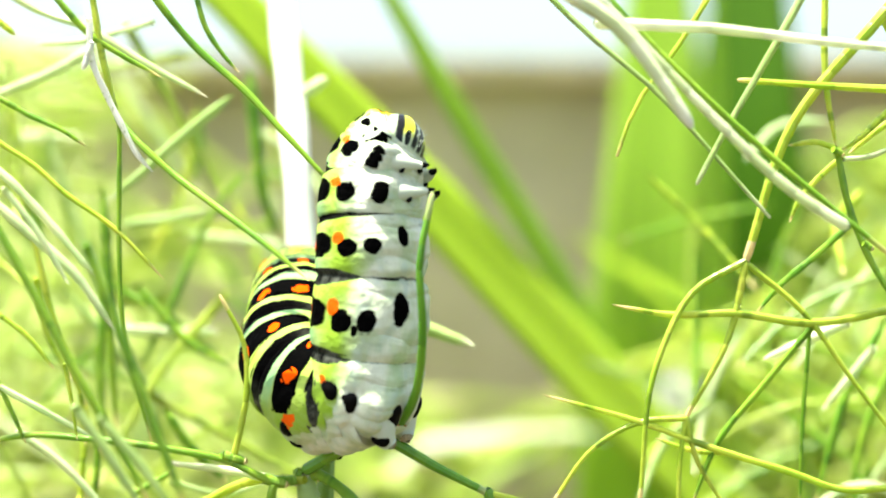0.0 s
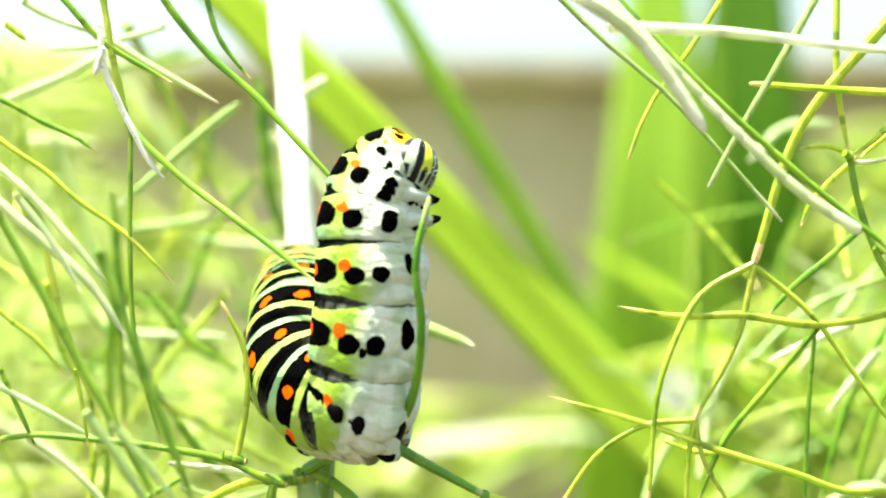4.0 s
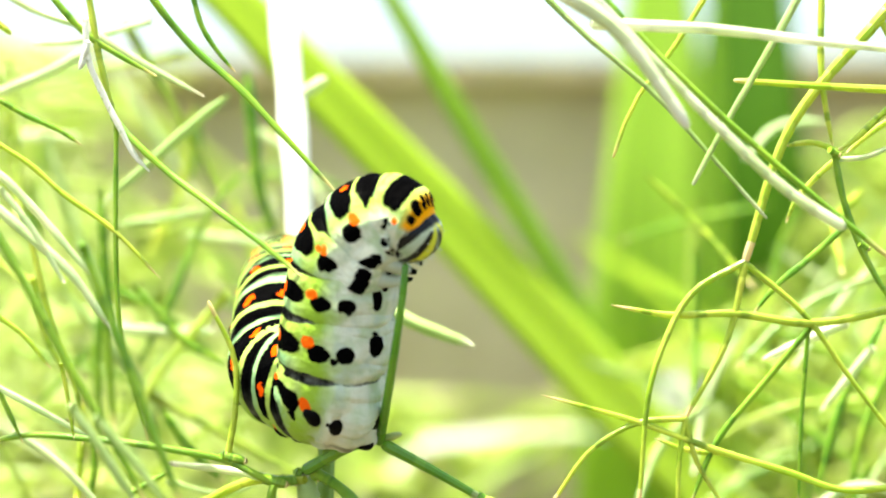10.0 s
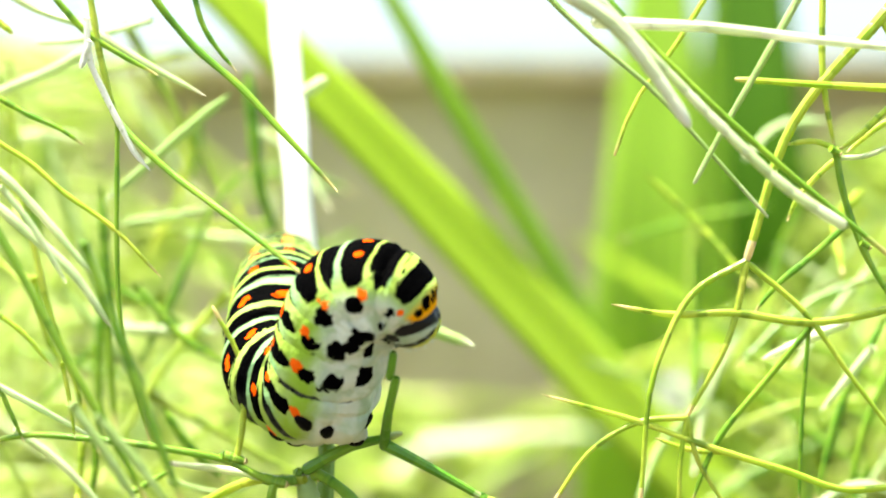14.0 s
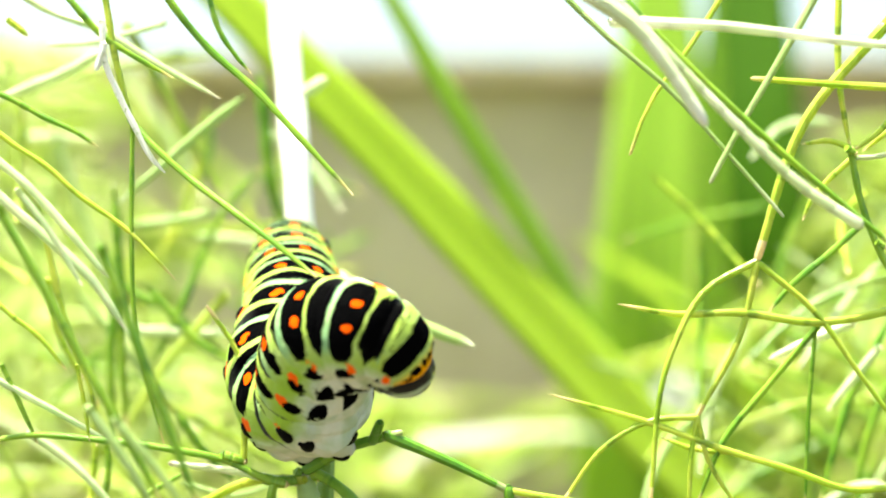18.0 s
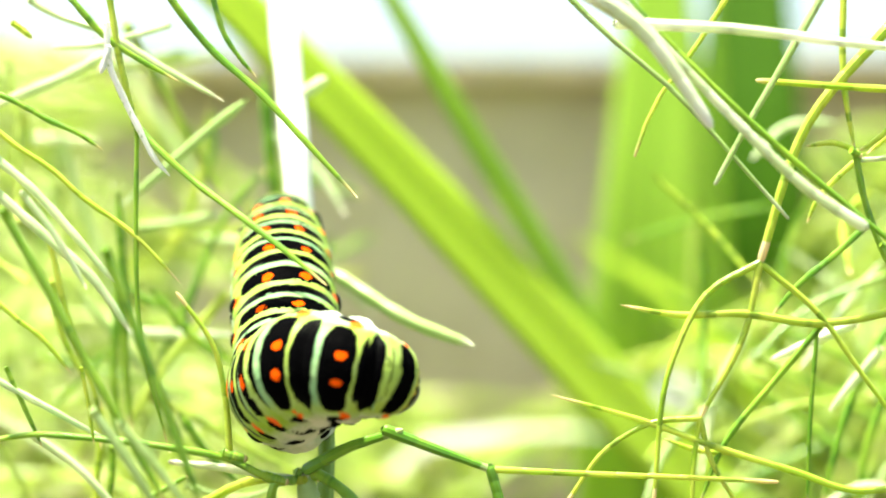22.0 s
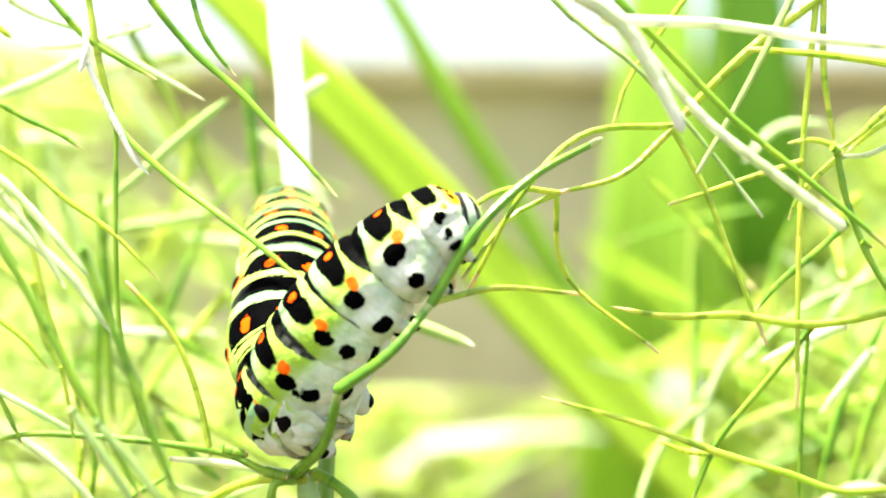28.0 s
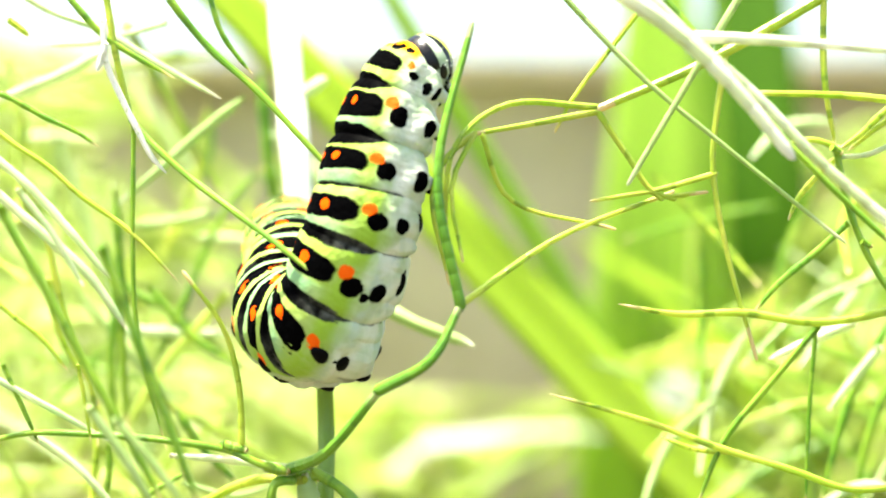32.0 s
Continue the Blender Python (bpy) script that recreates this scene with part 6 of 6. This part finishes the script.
crawl(18, (-1.73, -8.48, -8.36, 0.31, -0.66, 0.68), (-4.13, -9.77, -5.9, 0.03, -0.95, 0.31), (-7.4, -7.98, -5.54, -0.31, -0.82, 0.48), (-8.53, -5.66, -7.27, -0.64, -0.41, 0.65), (-9.01, -3, -10.07, -0.82, -0.23, 0.52), (-10.59, -1.06, -10.39, -0.62, -0.36, 0.7), (-11.59, 1.81, -8.55, -0.25, -0.77, 0.59), (-11.05, 6.44, -5.16, 0.11, -0.99, 0.01), (-11.83, 14.03, -1.47, -0.07, -0.97, 0.21))
crawl(18.5, (-1.88, -8.41, -8.58, 0.32, -0.69, 0.65), (-3.8, -9.87, -6.62, 0.02, -0.98, 0.22), (-7.14, -8.25, -6.29, -0.29, -0.88, 0.38), (-8.35, -5.88, -7.82, -0.6, -0.55, 0.58), (-8.87, -2.99, -10.44, -0.81, -0.35, 0.47), (-10.5, -0.98, -10.49, -0.61, -0.38, 0.7), (-11.29, 1.85, -8.65, -0.22, -0.77, 0.6), (-10.74, 6.43, -5.08, 0.15, -0.99, 0.03), (-11.56, 14.03, -1.11, -0.05, -0.98, 0.21))
crawl(19, (-2.19, -8.39, -8.94, 0.31, -0.74, 0.6), (-4.73, -10.16, -6.91, 0.02, -0.99, 0.17), (-7.94, -8.44, -6.59, -0.27, -0.89, 0.36), (-8.91, -5.98, -8.01, -0.55, -0.58, 0.6), (-9.42, -2.8, -10.38, -0.78, -0.41, 0.47), (-10.48, -0.83, -10.48, -0.6, -0.41, 0.69), (-11.11, 1.95, -8.78, -0.21, -0.75, 0.62), (-11, 6.37, -4.82, 0.1, -0.99, 0.06), (-11.67, 14.03, -0.72, -0.06, -0.98, 0.21))
crawl(19.5, (-2.49, -8.31, -9.33, 0.3, -0.78, 0.55), (-4.88, -10.22, -7.34, 0.01, -0.99, 0.14), (-8.17, -8.61, -6.82, -0.26, -0.91, 0.33), (-9.21, -6.09, -8.08, -0.52, -0.62, 0.59), (-9.86, -2.65, -10.24, -0.76, -0.46, 0.46), (-10.57, -0.62, -10.46, -0.59, -0.43, 0.68), (-11.15, 2.1, -8.69, -0.21, -0.74, 0.64), (-11.15, 6.32, -4.47, 0.08, -0.99, 0.08), (-11.85, 14.02, -0.39, -0.07, -0.98, 0.21))
crawl(20, (-2.71, -8.2, -9.7, 0.28, -0.82, 0.5), (-4.97, -10.25, -7.9, 0, -1, 0.08), (-8.34, -8.69, -7.3, -0.25, -0.93, 0.27), (-9.33, -6.14, -8.37, -0.49, -0.68, 0.55), (-9.99, -2.52, -10.29, -0.74, -0.53, 0.4), (-10.71, -0.38, -10.43, -0.58, -0.45, 0.68), (-11.12, 2.36, -8.69, -0.22, -0.72, 0.66), (-11.19, 6.29, -4.49, 0.11, -0.99, 0.11), (-11.98, 14.02, -0.16, -0.06, -0.98, 0.21))
crawl(20.5, (-2.82, -8.09, -9.81, 0.27, -0.85, 0.46), (-5.03, -10.2, -8.59, -0.01, -1, 0.02), (-8.45, -8.77, -7.92, -0.25, -0.95, 0.2), (-9.49, -6.17, -8.84, -0.47, -0.73, 0.49), (-10.08, -2.37, -10.54, -0.73, -0.61, 0.31), (-10.83, -0.09, -10.27, -0.57, -0.47, 0.67), (-11.08, 2.71, -8.68, -0.23, -0.7, 0.67), (-11.29, 6.29, -4.73, 0.13, -0.98, 0.12), (-12.12, 14.01, 0, -0.06, -0.98, 0.21))
crawl(21, (-2.79, -7.99, -9.59, 0.25, -0.86, 0.44), (-5.52, -10.3, -8.39, -0, -1, 0.01), (-9, -8.73, -7.9, -0.23, -0.96, 0.18), (-9.78, -6.09, -8.83, -0.44, -0.75, 0.49), (-10.4, -2.14, -10.33, -0.69, -0.67, 0.28), (-10.93, 0.25, -9.89, -0.55, -0.5, 0.68), (-11.12, 3.07, -8.35, -0.21, -0.69, 0.69), (-11.58, 6.42, -4.58, 0.13, -0.98, 0.13), (-12.32, 14.01, 0.15, -0.06, -0.98, 0.21))
crawl(21.5, (-2.7, -7.91, -9.27, 0.24, -0.87, 0.42), (-5.14, -10.2, -7.98, 0.01, -1, 0.03), (-8.71, -8.75, -7.43, -0.21, -0.96, 0.2), (-9.81, -6, -8.35, -0.42, -0.78, 0.47), (-10.6, -1.87, -9.86, -0.64, -0.72, 0.27), (-11.03, 0.63, -9.36, -0.52, -0.52, 0.68), (-11.12, 3.44, -7.74, -0.16, -0.69, 0.71), (-11.65, 6.69, -4.32, 0.16, -0.98, 0.14), (-12.38, 13.98, 0.31, -0.06, -0.98, 0.21))
crawl(22, (-2.7, -7.87, -9.2, 0.23, -0.89, 0.4), (-5.07, -10.2, -8.15, 0.03, -1, 0.05), (-8.78, -8.8, -7.85, -0.19, -0.96, 0.18), (-10.07, -5.91, -8.74, -0.4, -0.82, 0.41), (-10.92, -1.61, -9.67, -0.59, -0.76, 0.27), (-11.08, 1.05, -8.78, -0.48, -0.54, 0.69), (-11.23, 3.7, -6.73, -0.08, -0.68, 0.73), (-11.78, 7.09, -3.65, 0.16, -0.98, 0.14), (-12.48, 13.94, 0.49, -0.07, -0.98, 0.2))
crawl(22.5, (-2.82, -7.9, -9.48, 0.22, -0.9, 0.37), (-5.52, -10.24, -8.78, 0.03, -1, 0.02), (-9.17, -8.83, -8.5, -0.17, -0.97, 0.15), (-10.48, -5.78, -9.25, -0.39, -0.85, 0.35), (-11.24, -1.38, -9.72, -0.55, -0.79, 0.26), (-11.11, 1.48, -8.33, -0.46, -0.55, 0.7), (-11.5, 3.93, -5.9, -0.05, -0.67, 0.74), (-12.04, 7.42, -2.53, 0.14, -0.98, 0.15), (-12.59, 13.91, 0.77, -0.07, -0.98, 0.2))
crawl(23, (-2.9, -7.92, -9.55, 0.21, -0.91, 0.35), (-5.88, -10.28, -8.78, 0.04, -1, 0.02), (-9.55, -8.8, -8.61, -0.16, -0.98, 0.15), (-10.74, -5.65, -9.32, -0.37, -0.87, 0.32), (-11.44, -1.16, -9.67, -0.51, -0.82, 0.25), (-11.16, 1.84, -8.01, -0.44, -0.56, 0.7), (-11.63, 4.24, -5.62, -0.07, -0.67, 0.74), (-12.38, 7.56, -1.69, 0.13, -0.98, 0.15), (-12.66, 13.89, 1.17, -0.07, -0.98, 0.2))
crawl(23.5, (-2.89, -7.93, -9.64, 0.2, -0.92, 0.34), (-5.7, -10.18, -8.56, 0.04, -1, 0.03), (-9.33, -8.78, -8.39, -0.15, -0.98, 0.16), (-10.66, -5.53, -9.13, -0.36, -0.88, 0.3), (-11.5, -1, -9.5, -0.49, -0.84, 0.25), (-11.17, 2.09, -7.78, -0.43, -0.57, 0.71), (-11.5, 4.53, -5.53, -0.06, -0.66, 0.75), (-12.56, 7.62, -1.24, 0.14, -0.98, 0.16), (-12.67, 13.87, 1.69, -0.06, -0.98, 0.2))
crawl(24, (-2.77, -7.97, -9.99, 0.19, -0.92, 0.34), (-5.59, -10.06, -8.67, 0.03, -1, 0.03), (-9.24, -8.71, -8.29, -0.14, -0.98, 0.16), (-10.65, -5.45, -8.94, -0.34, -0.89, 0.3), (-11.48, -0.89, -9.3, -0.48, -0.85, 0.24), (-11.11, 2.24, -7.6, -0.42, -0.57, 0.71), (-11.32, 4.73, -5.46, -0.04, -0.66, 0.75), (-12.44, 7.65, -1.11, 0.17, -0.97, 0.15), (-12.62, 13.87, 2.12, -0.05, -0.98, 0.2))
crawl(24.5, (-2.41, -8, -10.35, 0.19, -0.92, 0.35), (-5.46, -9.9, -8.76, 0.03, -1, 0.04), (-9.15, -8.64, -8.15, -0.12, -0.97, 0.19), (-10.62, -5.38, -8.73, -0.32, -0.89, 0.33), (-11.41, -0.81, -9.05, -0.47, -0.85, 0.25), (-10.99, 2.3, -7.44, -0.41, -0.57, 0.71), (-11.15, 4.83, -5.35, -0.01, -0.66, 0.75), (-12.22, 7.69, -1.06, 0.23, -0.96, 0.14), (-12.4, 13.88, 2.43, -0.03, -0.98, 0.19))
crawl(25, (-1.61, -7.96, -10.36, 0.2, -0.9, 0.39), (-4.67, -9.73, -8.6, 0.05, -0.99, 0.12), (-8.58, -8.51, -7.85, -0.1, -0.96, 0.24), (-10.21, -5.38, -8.45, -0.29, -0.88, 0.37), (-11.3, -0.76, -8.72, -0.48, -0.84, 0.26), (-10.84, 2.29, -7.3, -0.41, -0.57, 0.71), (-10.96, 4.85, -5.23, 0.02, -0.66, 0.75), (-11.97, 7.72, -1, 0.27, -0.96, 0.11), (-12.16, 13.91, 2.61, -0.02, -0.98, 0.19))
crawl(25.5, (-0.56, -7.84, -10.25, 0.21, -0.87, 0.44), (-3.19, -9.49, -8.44, 0.07, -0.97, 0.22), (-7.34, -8.35, -7.69, -0.08, -0.95, 0.3), (-9.43, -5.45, -8.27, -0.27, -0.87, 0.4), (-11.22, -0.74, -8.44, -0.49, -0.83, 0.27), (-10.66, 2.25, -7.21, -0.41, -0.57, 0.71), (-10.67, 4.87, -5.26, 0.04, -0.66, 0.75), (-11.67, 7.71, -1.12, 0.32, -0.95, 0.07), (-11.88, 13.93, 2.65, 0, -0.98, 0.18))
crawl(26, (0.32, -7.08, -8.6, 0.17, -0.77, 0.61), (-3.06, -8.15, -7.24, 0.04, -0.83, 0.55), (-6.99, -7.97, -7.21, -0.18, -0.84, 0.5), (-9.98, -5.87, -8.06, -0.44, -0.8, 0.4), (-10.93, -1.62, -8.66, -0.66, -0.7, 0.27), (-11.02, 1.15, -6.97, -0.59, -0.49, 0.64), (-11.13, 3.93, -4.49, -0.4, -0.66, 0.64), (-11.52, 7.7, -1.18, -0.06, -0.99, 0.09), (-12.26, 14.01, 2.18, -0.08, -0.98, 0.2))
crawl(26.5, (0.22, -6.47, -6.33, 0.09, -0.63, 0.77), (-3.28, -7.34, -5.48, -0.06, -0.66, 0.75), (-7.19, -7.31, -6.32, -0.34, -0.68, 0.65), (-10.06, -5.68, -8.09, -0.64, -0.62, 0.44), (-10.63, -2.24, -9.33, -0.81, -0.51, 0.29), (-11.08, 0.2, -7.64, -0.69, -0.39, 0.61), (-11.38, 3.02, -5.11, -0.53, -0.62, 0.57), (-11.71, 7.24, -1.82, -0.23, -0.97, 0.08), (-12.39, 14, 1.78, -0.1, -0.97, 0.2))
crawl(27, (-0.08, -6.03, -4.06, -0.01, -0.47, 0.88), (-3.62, -6.69, -3.85, -0.18, -0.46, 0.87), (-7.51, -6.29, -5.55, -0.5, -0.48, 0.72), (-10.12, -4.9, -8.27, -0.79, -0.33, 0.51), (-10.4, -2.46, -10.28, -0.9, -0.22, 0.38), (-11.03, -0.72, -8.77, -0.7, -0.29, 0.65), (-11.51, 2.09, -6.15, -0.5, -0.63, 0.6), (-11.79, 6.66, -2.62, -0.14, -0.99, 0.08), (-12.45, 13.97, 1.36, -0.1, -0.97, 0.2))
crawl(27.5, (0.12, -5.61, -1.35, -0.16, -0.3, 0.94), (-3.5, -6.41, -2.59, -0.33, -0.17, 0.93), (-7.66, -4.67, -4.82, -0.63, -0.32, 0.71), (-9.75, -3.42, -7.93, -0.83, 0.02, 0.56), (-10.86, -1.97, -10.92, -0.83, 0.2, 0.51), (-10.59, -2.16, -10.31, -0.67, -0.22, 0.71), (-11.59, 1.23, -7.02, -0.35, -0.67, 0.65), (-11.38, 6.13, -2.65, 0.18, -0.98, 0.06), (-12.38, 13.97, 1.14, -0.09, -0.97, 0.2))
crawl(28, (1.18, -5.38, 2.57, -0.36, -0.17, 0.92), (-1.14, -5.76, 1.02, -0.56, -0.07, 0.83), (-5.39, -4.81, -2.75, -0.74, -0.23, 0.63), (-8.05, -3.77, -6.21, -0.84, -0.1, 0.53), (-10.32, -1.46, -10.31, -0.85, 0.17, 0.5), (-9.84, -1.56, -10.25, -0.65, -0.21, 0.73), (-11.44, 1.29, -6.84, -0.3, -0.68, 0.67), (-11.28, 6.16, -2.49, 0.18, -0.98, 0.07), (-12.06, 13.97, 1.16, -0.1, -0.97, 0.2))
crawl(28.5, (1.1, -5.69, 4.21, -0.48, -0.15, 0.87), (-1.45, -5.78, 2.11, -0.68, -0.12, 0.72), (-5.38, -4.99, -1.76, -0.81, -0.22, 0.55), (-8.02, -3.94, -5.54, -0.84, -0.17, 0.52), (-10.38, -1.34, -9.87, -0.87, 0.1, 0.49), (-9.94, -1.18, -9.89, -0.65, -0.23, 0.73), (-11.51, 1.59, -6.67, -0.3, -0.69, 0.66), (-11.42, 6.3, -2.38, 0.14, -0.99, 0.08), (-12.05, 14.01, 1.07, -0.1, -0.97, 0.2))
crawl(29, (1.02, -5.52, 5.89, -0.52, -0.16, 0.84), (-1.38, -5.06, 3.96, -0.74, -0.14, 0.66), (-4.81, -5.17, -0.34, -0.83, -0.26, 0.49), (-7.11, -4.64, -4.23, -0.87, -0.21, 0.44), (-9.66, -1.76, -8.97, -0.89, -0.01, 0.45), (-9.82, -0.53, -8.84, -0.66, -0.27, 0.7), (-11.39, 1.97, -6.34, -0.31, -0.7, 0.64), (-11.29, 6.49, -2.6, 0.13, -0.99, 0.07), (-12.01, 14.05, 0.9, -0.1, -0.97, 0.2))
crawl(29.5, (1.33, -5.35, 7.58, -0.53, -0.15, 0.83), (-1.49, -4.47, 5.94, -0.74, -0.18, 0.65), (-4.44, -5.03, 1.82, -0.82, -0.3, 0.49), (-6.44, -4.94, -2.13, -0.9, -0.24, 0.35), (-9.17, -2.36, -7.08, -0.91, -0.11, 0.4), (-9.78, -0.21, -7.19, -0.67, -0.32, 0.67), (-11.52, 2.15, -5.43, -0.32, -0.72, 0.61), (-11.44, 6.59, -2.34, 0.08, -0.99, 0.06), (-12.08, 14.08, 0.93, -0.11, -0.97, 0.2))
crawl(30, (1.91, -5.18, 8.98, -0.54, -0.08, 0.84), (-1.11, -4.65, 6.83, -0.72, -0.23, 0.65), (-3.81, -4.98, 2.62, -0.8, -0.36, 0.47), (-5.85, -4.81, -1.52, -0.89, -0.32, 0.33), (-8.89, -2.37, -6.45, -0.92, -0.17, 0.35), (-10.04, -0.17, -6.35, -0.67, -0.35, 0.65), (-11.48, 2.19, -4.96, -0.32, -0.74, 0.6), (-11.32, 6.62, -2.12, 0.11, -0.99, 0.04), (-12.04, 14.09, 0.97, -0.1, -0.97, 0.2))
crawl(30.5, (2.02, -4.75, 10.29, -0.6, -0, 0.8), (-1.2, -4.95, 7.41, -0.75, -0.22, 0.62), (-3.92, -4.92, 3.06, -0.83, -0.33, 0.46), (-5.77, -4.77, -1.25, -0.91, -0.29, 0.29), (-8.56, -2.59, -6.25, -0.91, -0.19, 0.36), (-9.73, -0.25, -6.25, -0.67, -0.35, 0.65), (-11.37, 2.16, -4.9, -0.33, -0.73, 0.59), (-11.29, 6.59, -2.19, 0.13, -0.99, 0.04), (-12.07, 14.09, 0.92, -0.1, -0.97, 0.2))
crawl(31, (0.96, -4.38, 11.27, -0.67, -0.06, 0.74), (-2.25, -4.06, 8.43, -0.79, -0.21, 0.57), (-4.25, -4.78, 3.79, -0.86, -0.29, 0.42), (-5.64, -4.97, -0.61, -0.9, -0.29, 0.33), (-8.16, -3.01, -5.93, -0.92, -0.17, 0.35), (-9.73, -0.47, -6.07, -0.67, -0.35, 0.65), (-11.29, 2.13, -4.93, -0.34, -0.73, 0.59), (-11.2, 6.58, -2.37, 0.15, -0.99, 0.03), (-12.16, 14.09, 0.84, -0.1, -0.97, 0.2))
crawl(31.5, (0.63, -3.93, 12.24, -0.72, -0.16, 0.67), (-2.21, -4.24, 9.15, -0.86, -0.23, 0.45), (-4.63, -4.23, 4.94, -0.87, -0.34, 0.35), (-5.91, -4.56, 0.34, -0.94, -0.28, 0.19), (-8.1, -3.05, -5.11, -0.92, -0.22, 0.33), (-9.82, -0.29, -5.57, -0.68, -0.36, 0.64), (-11.34, 2.26, -4.69, -0.36, -0.73, 0.58), (-11.27, 6.65, -2.19, 0.13, -0.99, 0.03), (-12.12, 14.09, 0.76, -0.1, -0.98, 0.2))
crawl(32, (-1.11, -3.21, 13.81, -0.75, -0.27, 0.61), (-3.17, -3.58, 10.57, -0.85, -0.41, 0.33), (-4.66, -4.15, 5.23, -0.86, -0.44, 0.24), (-5.72, -4.31, 0.65, -0.89, -0.39, 0.23), (-8.05, -2.64, -4.86, -0.96, -0.23, 0.17), (-10, -0.06, -5.33, -0.71, -0.41, 0.57), (-11.21, 2.46, -4.62, -0.37, -0.75, 0.55), (-11.08, 6.74, -2, 0.14, -0.99, 0.02), (-12.01, 14.12, 0.68, -0.09, -0.98, 0.2))


def spline(values, s):
    """Smooth interpolation of the anchors' values at s."""
    k = 0
    while k < len(ANCHORS) - 2 and s > ANCHORS[k + 1]:
        k += 1
    a, b = ANCHORS[k], ANCHORS[k + 1]

    def slope(j):
        i0, i1 = max(j - 1, 0), min(j + 1, len(ANCHORS) - 1)
        return (values[i1] - values[i0]) / (ANCHORS[i1] - ANCHORS[i0])

    h = b - a
    t = (s - a) / h
    return (values[k] * (2 * t ** 3 - 3 * t ** 2 + 1) + slope(k) * (h * (t ** 3 - 2 * t ** 2 + t))
            + values[k + 1] * (3 * t ** 2 - 2 * t ** 3) + slope(k + 1) * (h * (t ** 3 - t ** 2)))


def body_pose(rows, s, nod=0.0):
    places = [Vector(r[:3]) for r in rows]
    backs = [Vector(r[3:6]).normalized() for r in rows]
    p = spline(places, s)
    d = (spline(places, s + 0.12) - spline(places, s - 0.12)).normalized()
    up = spline(backs, s)
    x = up.cross(d).normalized()
    y = d.cross(x)
    m = Matrix((x, y, d)).transposed().to_4x4()
    return Matrix.Translation((p - HOME) * MM) @ m @ pose(0, 0, 0, nod)


# ---- sway of the plants: seconds, sideways, upwards ----
SWAY = [(0, 0.06, -0.12), (1, -0.24, -0.12), (2, 0.0, -0.12), (3, 0.31, 0.06), (3.5, 0.74, -0.37), (5.5, 0.06, -0.37), (6, 0.0, -0.31), (7, 0.0, -0.31), (8, -0.12, -0.25), (9, -0.3, -0.18), (10, -0.12, -0.12), (11, -0.37, 0.06), (12, 0.0, 0.0), (13, 0.06, -0.31), (14, -0.06, -0.06), (14.5, 0.0, -0.06), (16.5, -0.24, -0.06), (17, 0.06, -0.12), (17.5, 0.68, -0.25)]
SWAY += [(18, 0.74, -0.12), (18.5, 1.35, -0.31), (19, 0.74, -0.43), (19.5, 0.31, -0.25), (20, 0.49, -0.31), (20.5, 0.55, -0.61), (21, 0.49, -0.25), (22, 0.98, -0.25), (23, 0.31, -0.06), (24, 0.37, -0.06), (25, 0.31, 0.0), (25.5, 0.43, -0.06), (27.5, -0.24, -0.43), (28, -0.12, -0.31), (29, 0.43, -0.43), (30, 0.43, -0.06), (31, 0.74, -0.25), (32, 0.8, -0.12)]


def sway(plant, amount, late=1.0):
    """The plant leans from its foot in the wind."""
    x, y, z = parent_place(plant)
    rows = []
    for t, dx, dz in SWAY:
        if t > 27:
            dx, dz = dx * late, dz * late
        lean = math.degrees(dx * amount / -GROUND)
        rows.append((t, pose(x * MM, y * MM, (z + dz * amount) * MM, 0, lean, 0)))
    walk(plant, rows)


def lie_at(t):
    """The body's anchors between the times given."""
    for (t0, a), (t1, b) in zip(CRAWL, CRAWL[1:]):
        if t0 <= t <= t1:
            f = (t - t0) / (t1 - t0)
            return [[p + (q - p) * f for p, q in zip(u, w)] for u, w in zip(a, b)]


def motions():
    for index, s in enumerate(RING_AT):
        walk(RING_OBS[index], [(t, body_pose(rows, s)) for t, rows in CRAWL])
    walk(HEAD_OB, [(t, body_pose(rows, 0.2, -46.0) @ pose(0, -0.0007, -0.0001)) for t, rows in CRAWL])
    for piece, rows in PIECES:
        walk(piece, rows)
    o = Vector(parent_place(fennel))
    for index, (piece, rows) in enumerate(BITTEN):
        gone = GONE[index]
        kept = [(t, m) for t, m in rows if t < gone]
        kept.append((gone, kept[-1][1]))
        for t in [gone + 0.4] + [t for t, _ in CRAWL if t > gone + 0.6]:
            kept.append((t, Matrix.Translation((HOME - o) * MM) @ body_pose(lie_at(t), 1.7) @ pose(0, 0, -0.0007)))
        walk(piece, kept)
    # the side branch is lifted a little when the caterpillar pulls at it
    pivot = (Vector([(-32.96, 0, -13.76)][0]) - o) * MM
    for ob in (branch, pale_branch, joints[0], joints[2]):
        rows = [(t, Matrix.Translation(pivot) @ pose(0, 0, 0, 0, -turn, 0) @ Matrix.Translation(-pivot)) for t, turn in ((0, 0), (20, 0), (23, 0.6), (REST, 0.5), (27.5, 1.2), (29, 1.8), (LAST, 2.4))]
        walk(ob, rows)
    sway(left, 1.3)
    sway(right, 0.6)
    sway(upper, 1.35, 0.0)
    sway(drawn, 0.9, 0.0)


GONE = (19.3, 18.2, 16.6, 15.6, 14.8, 14.0, 13.2, 12.5, 11.8, 11.0, 9.3, 7.6)
motions()
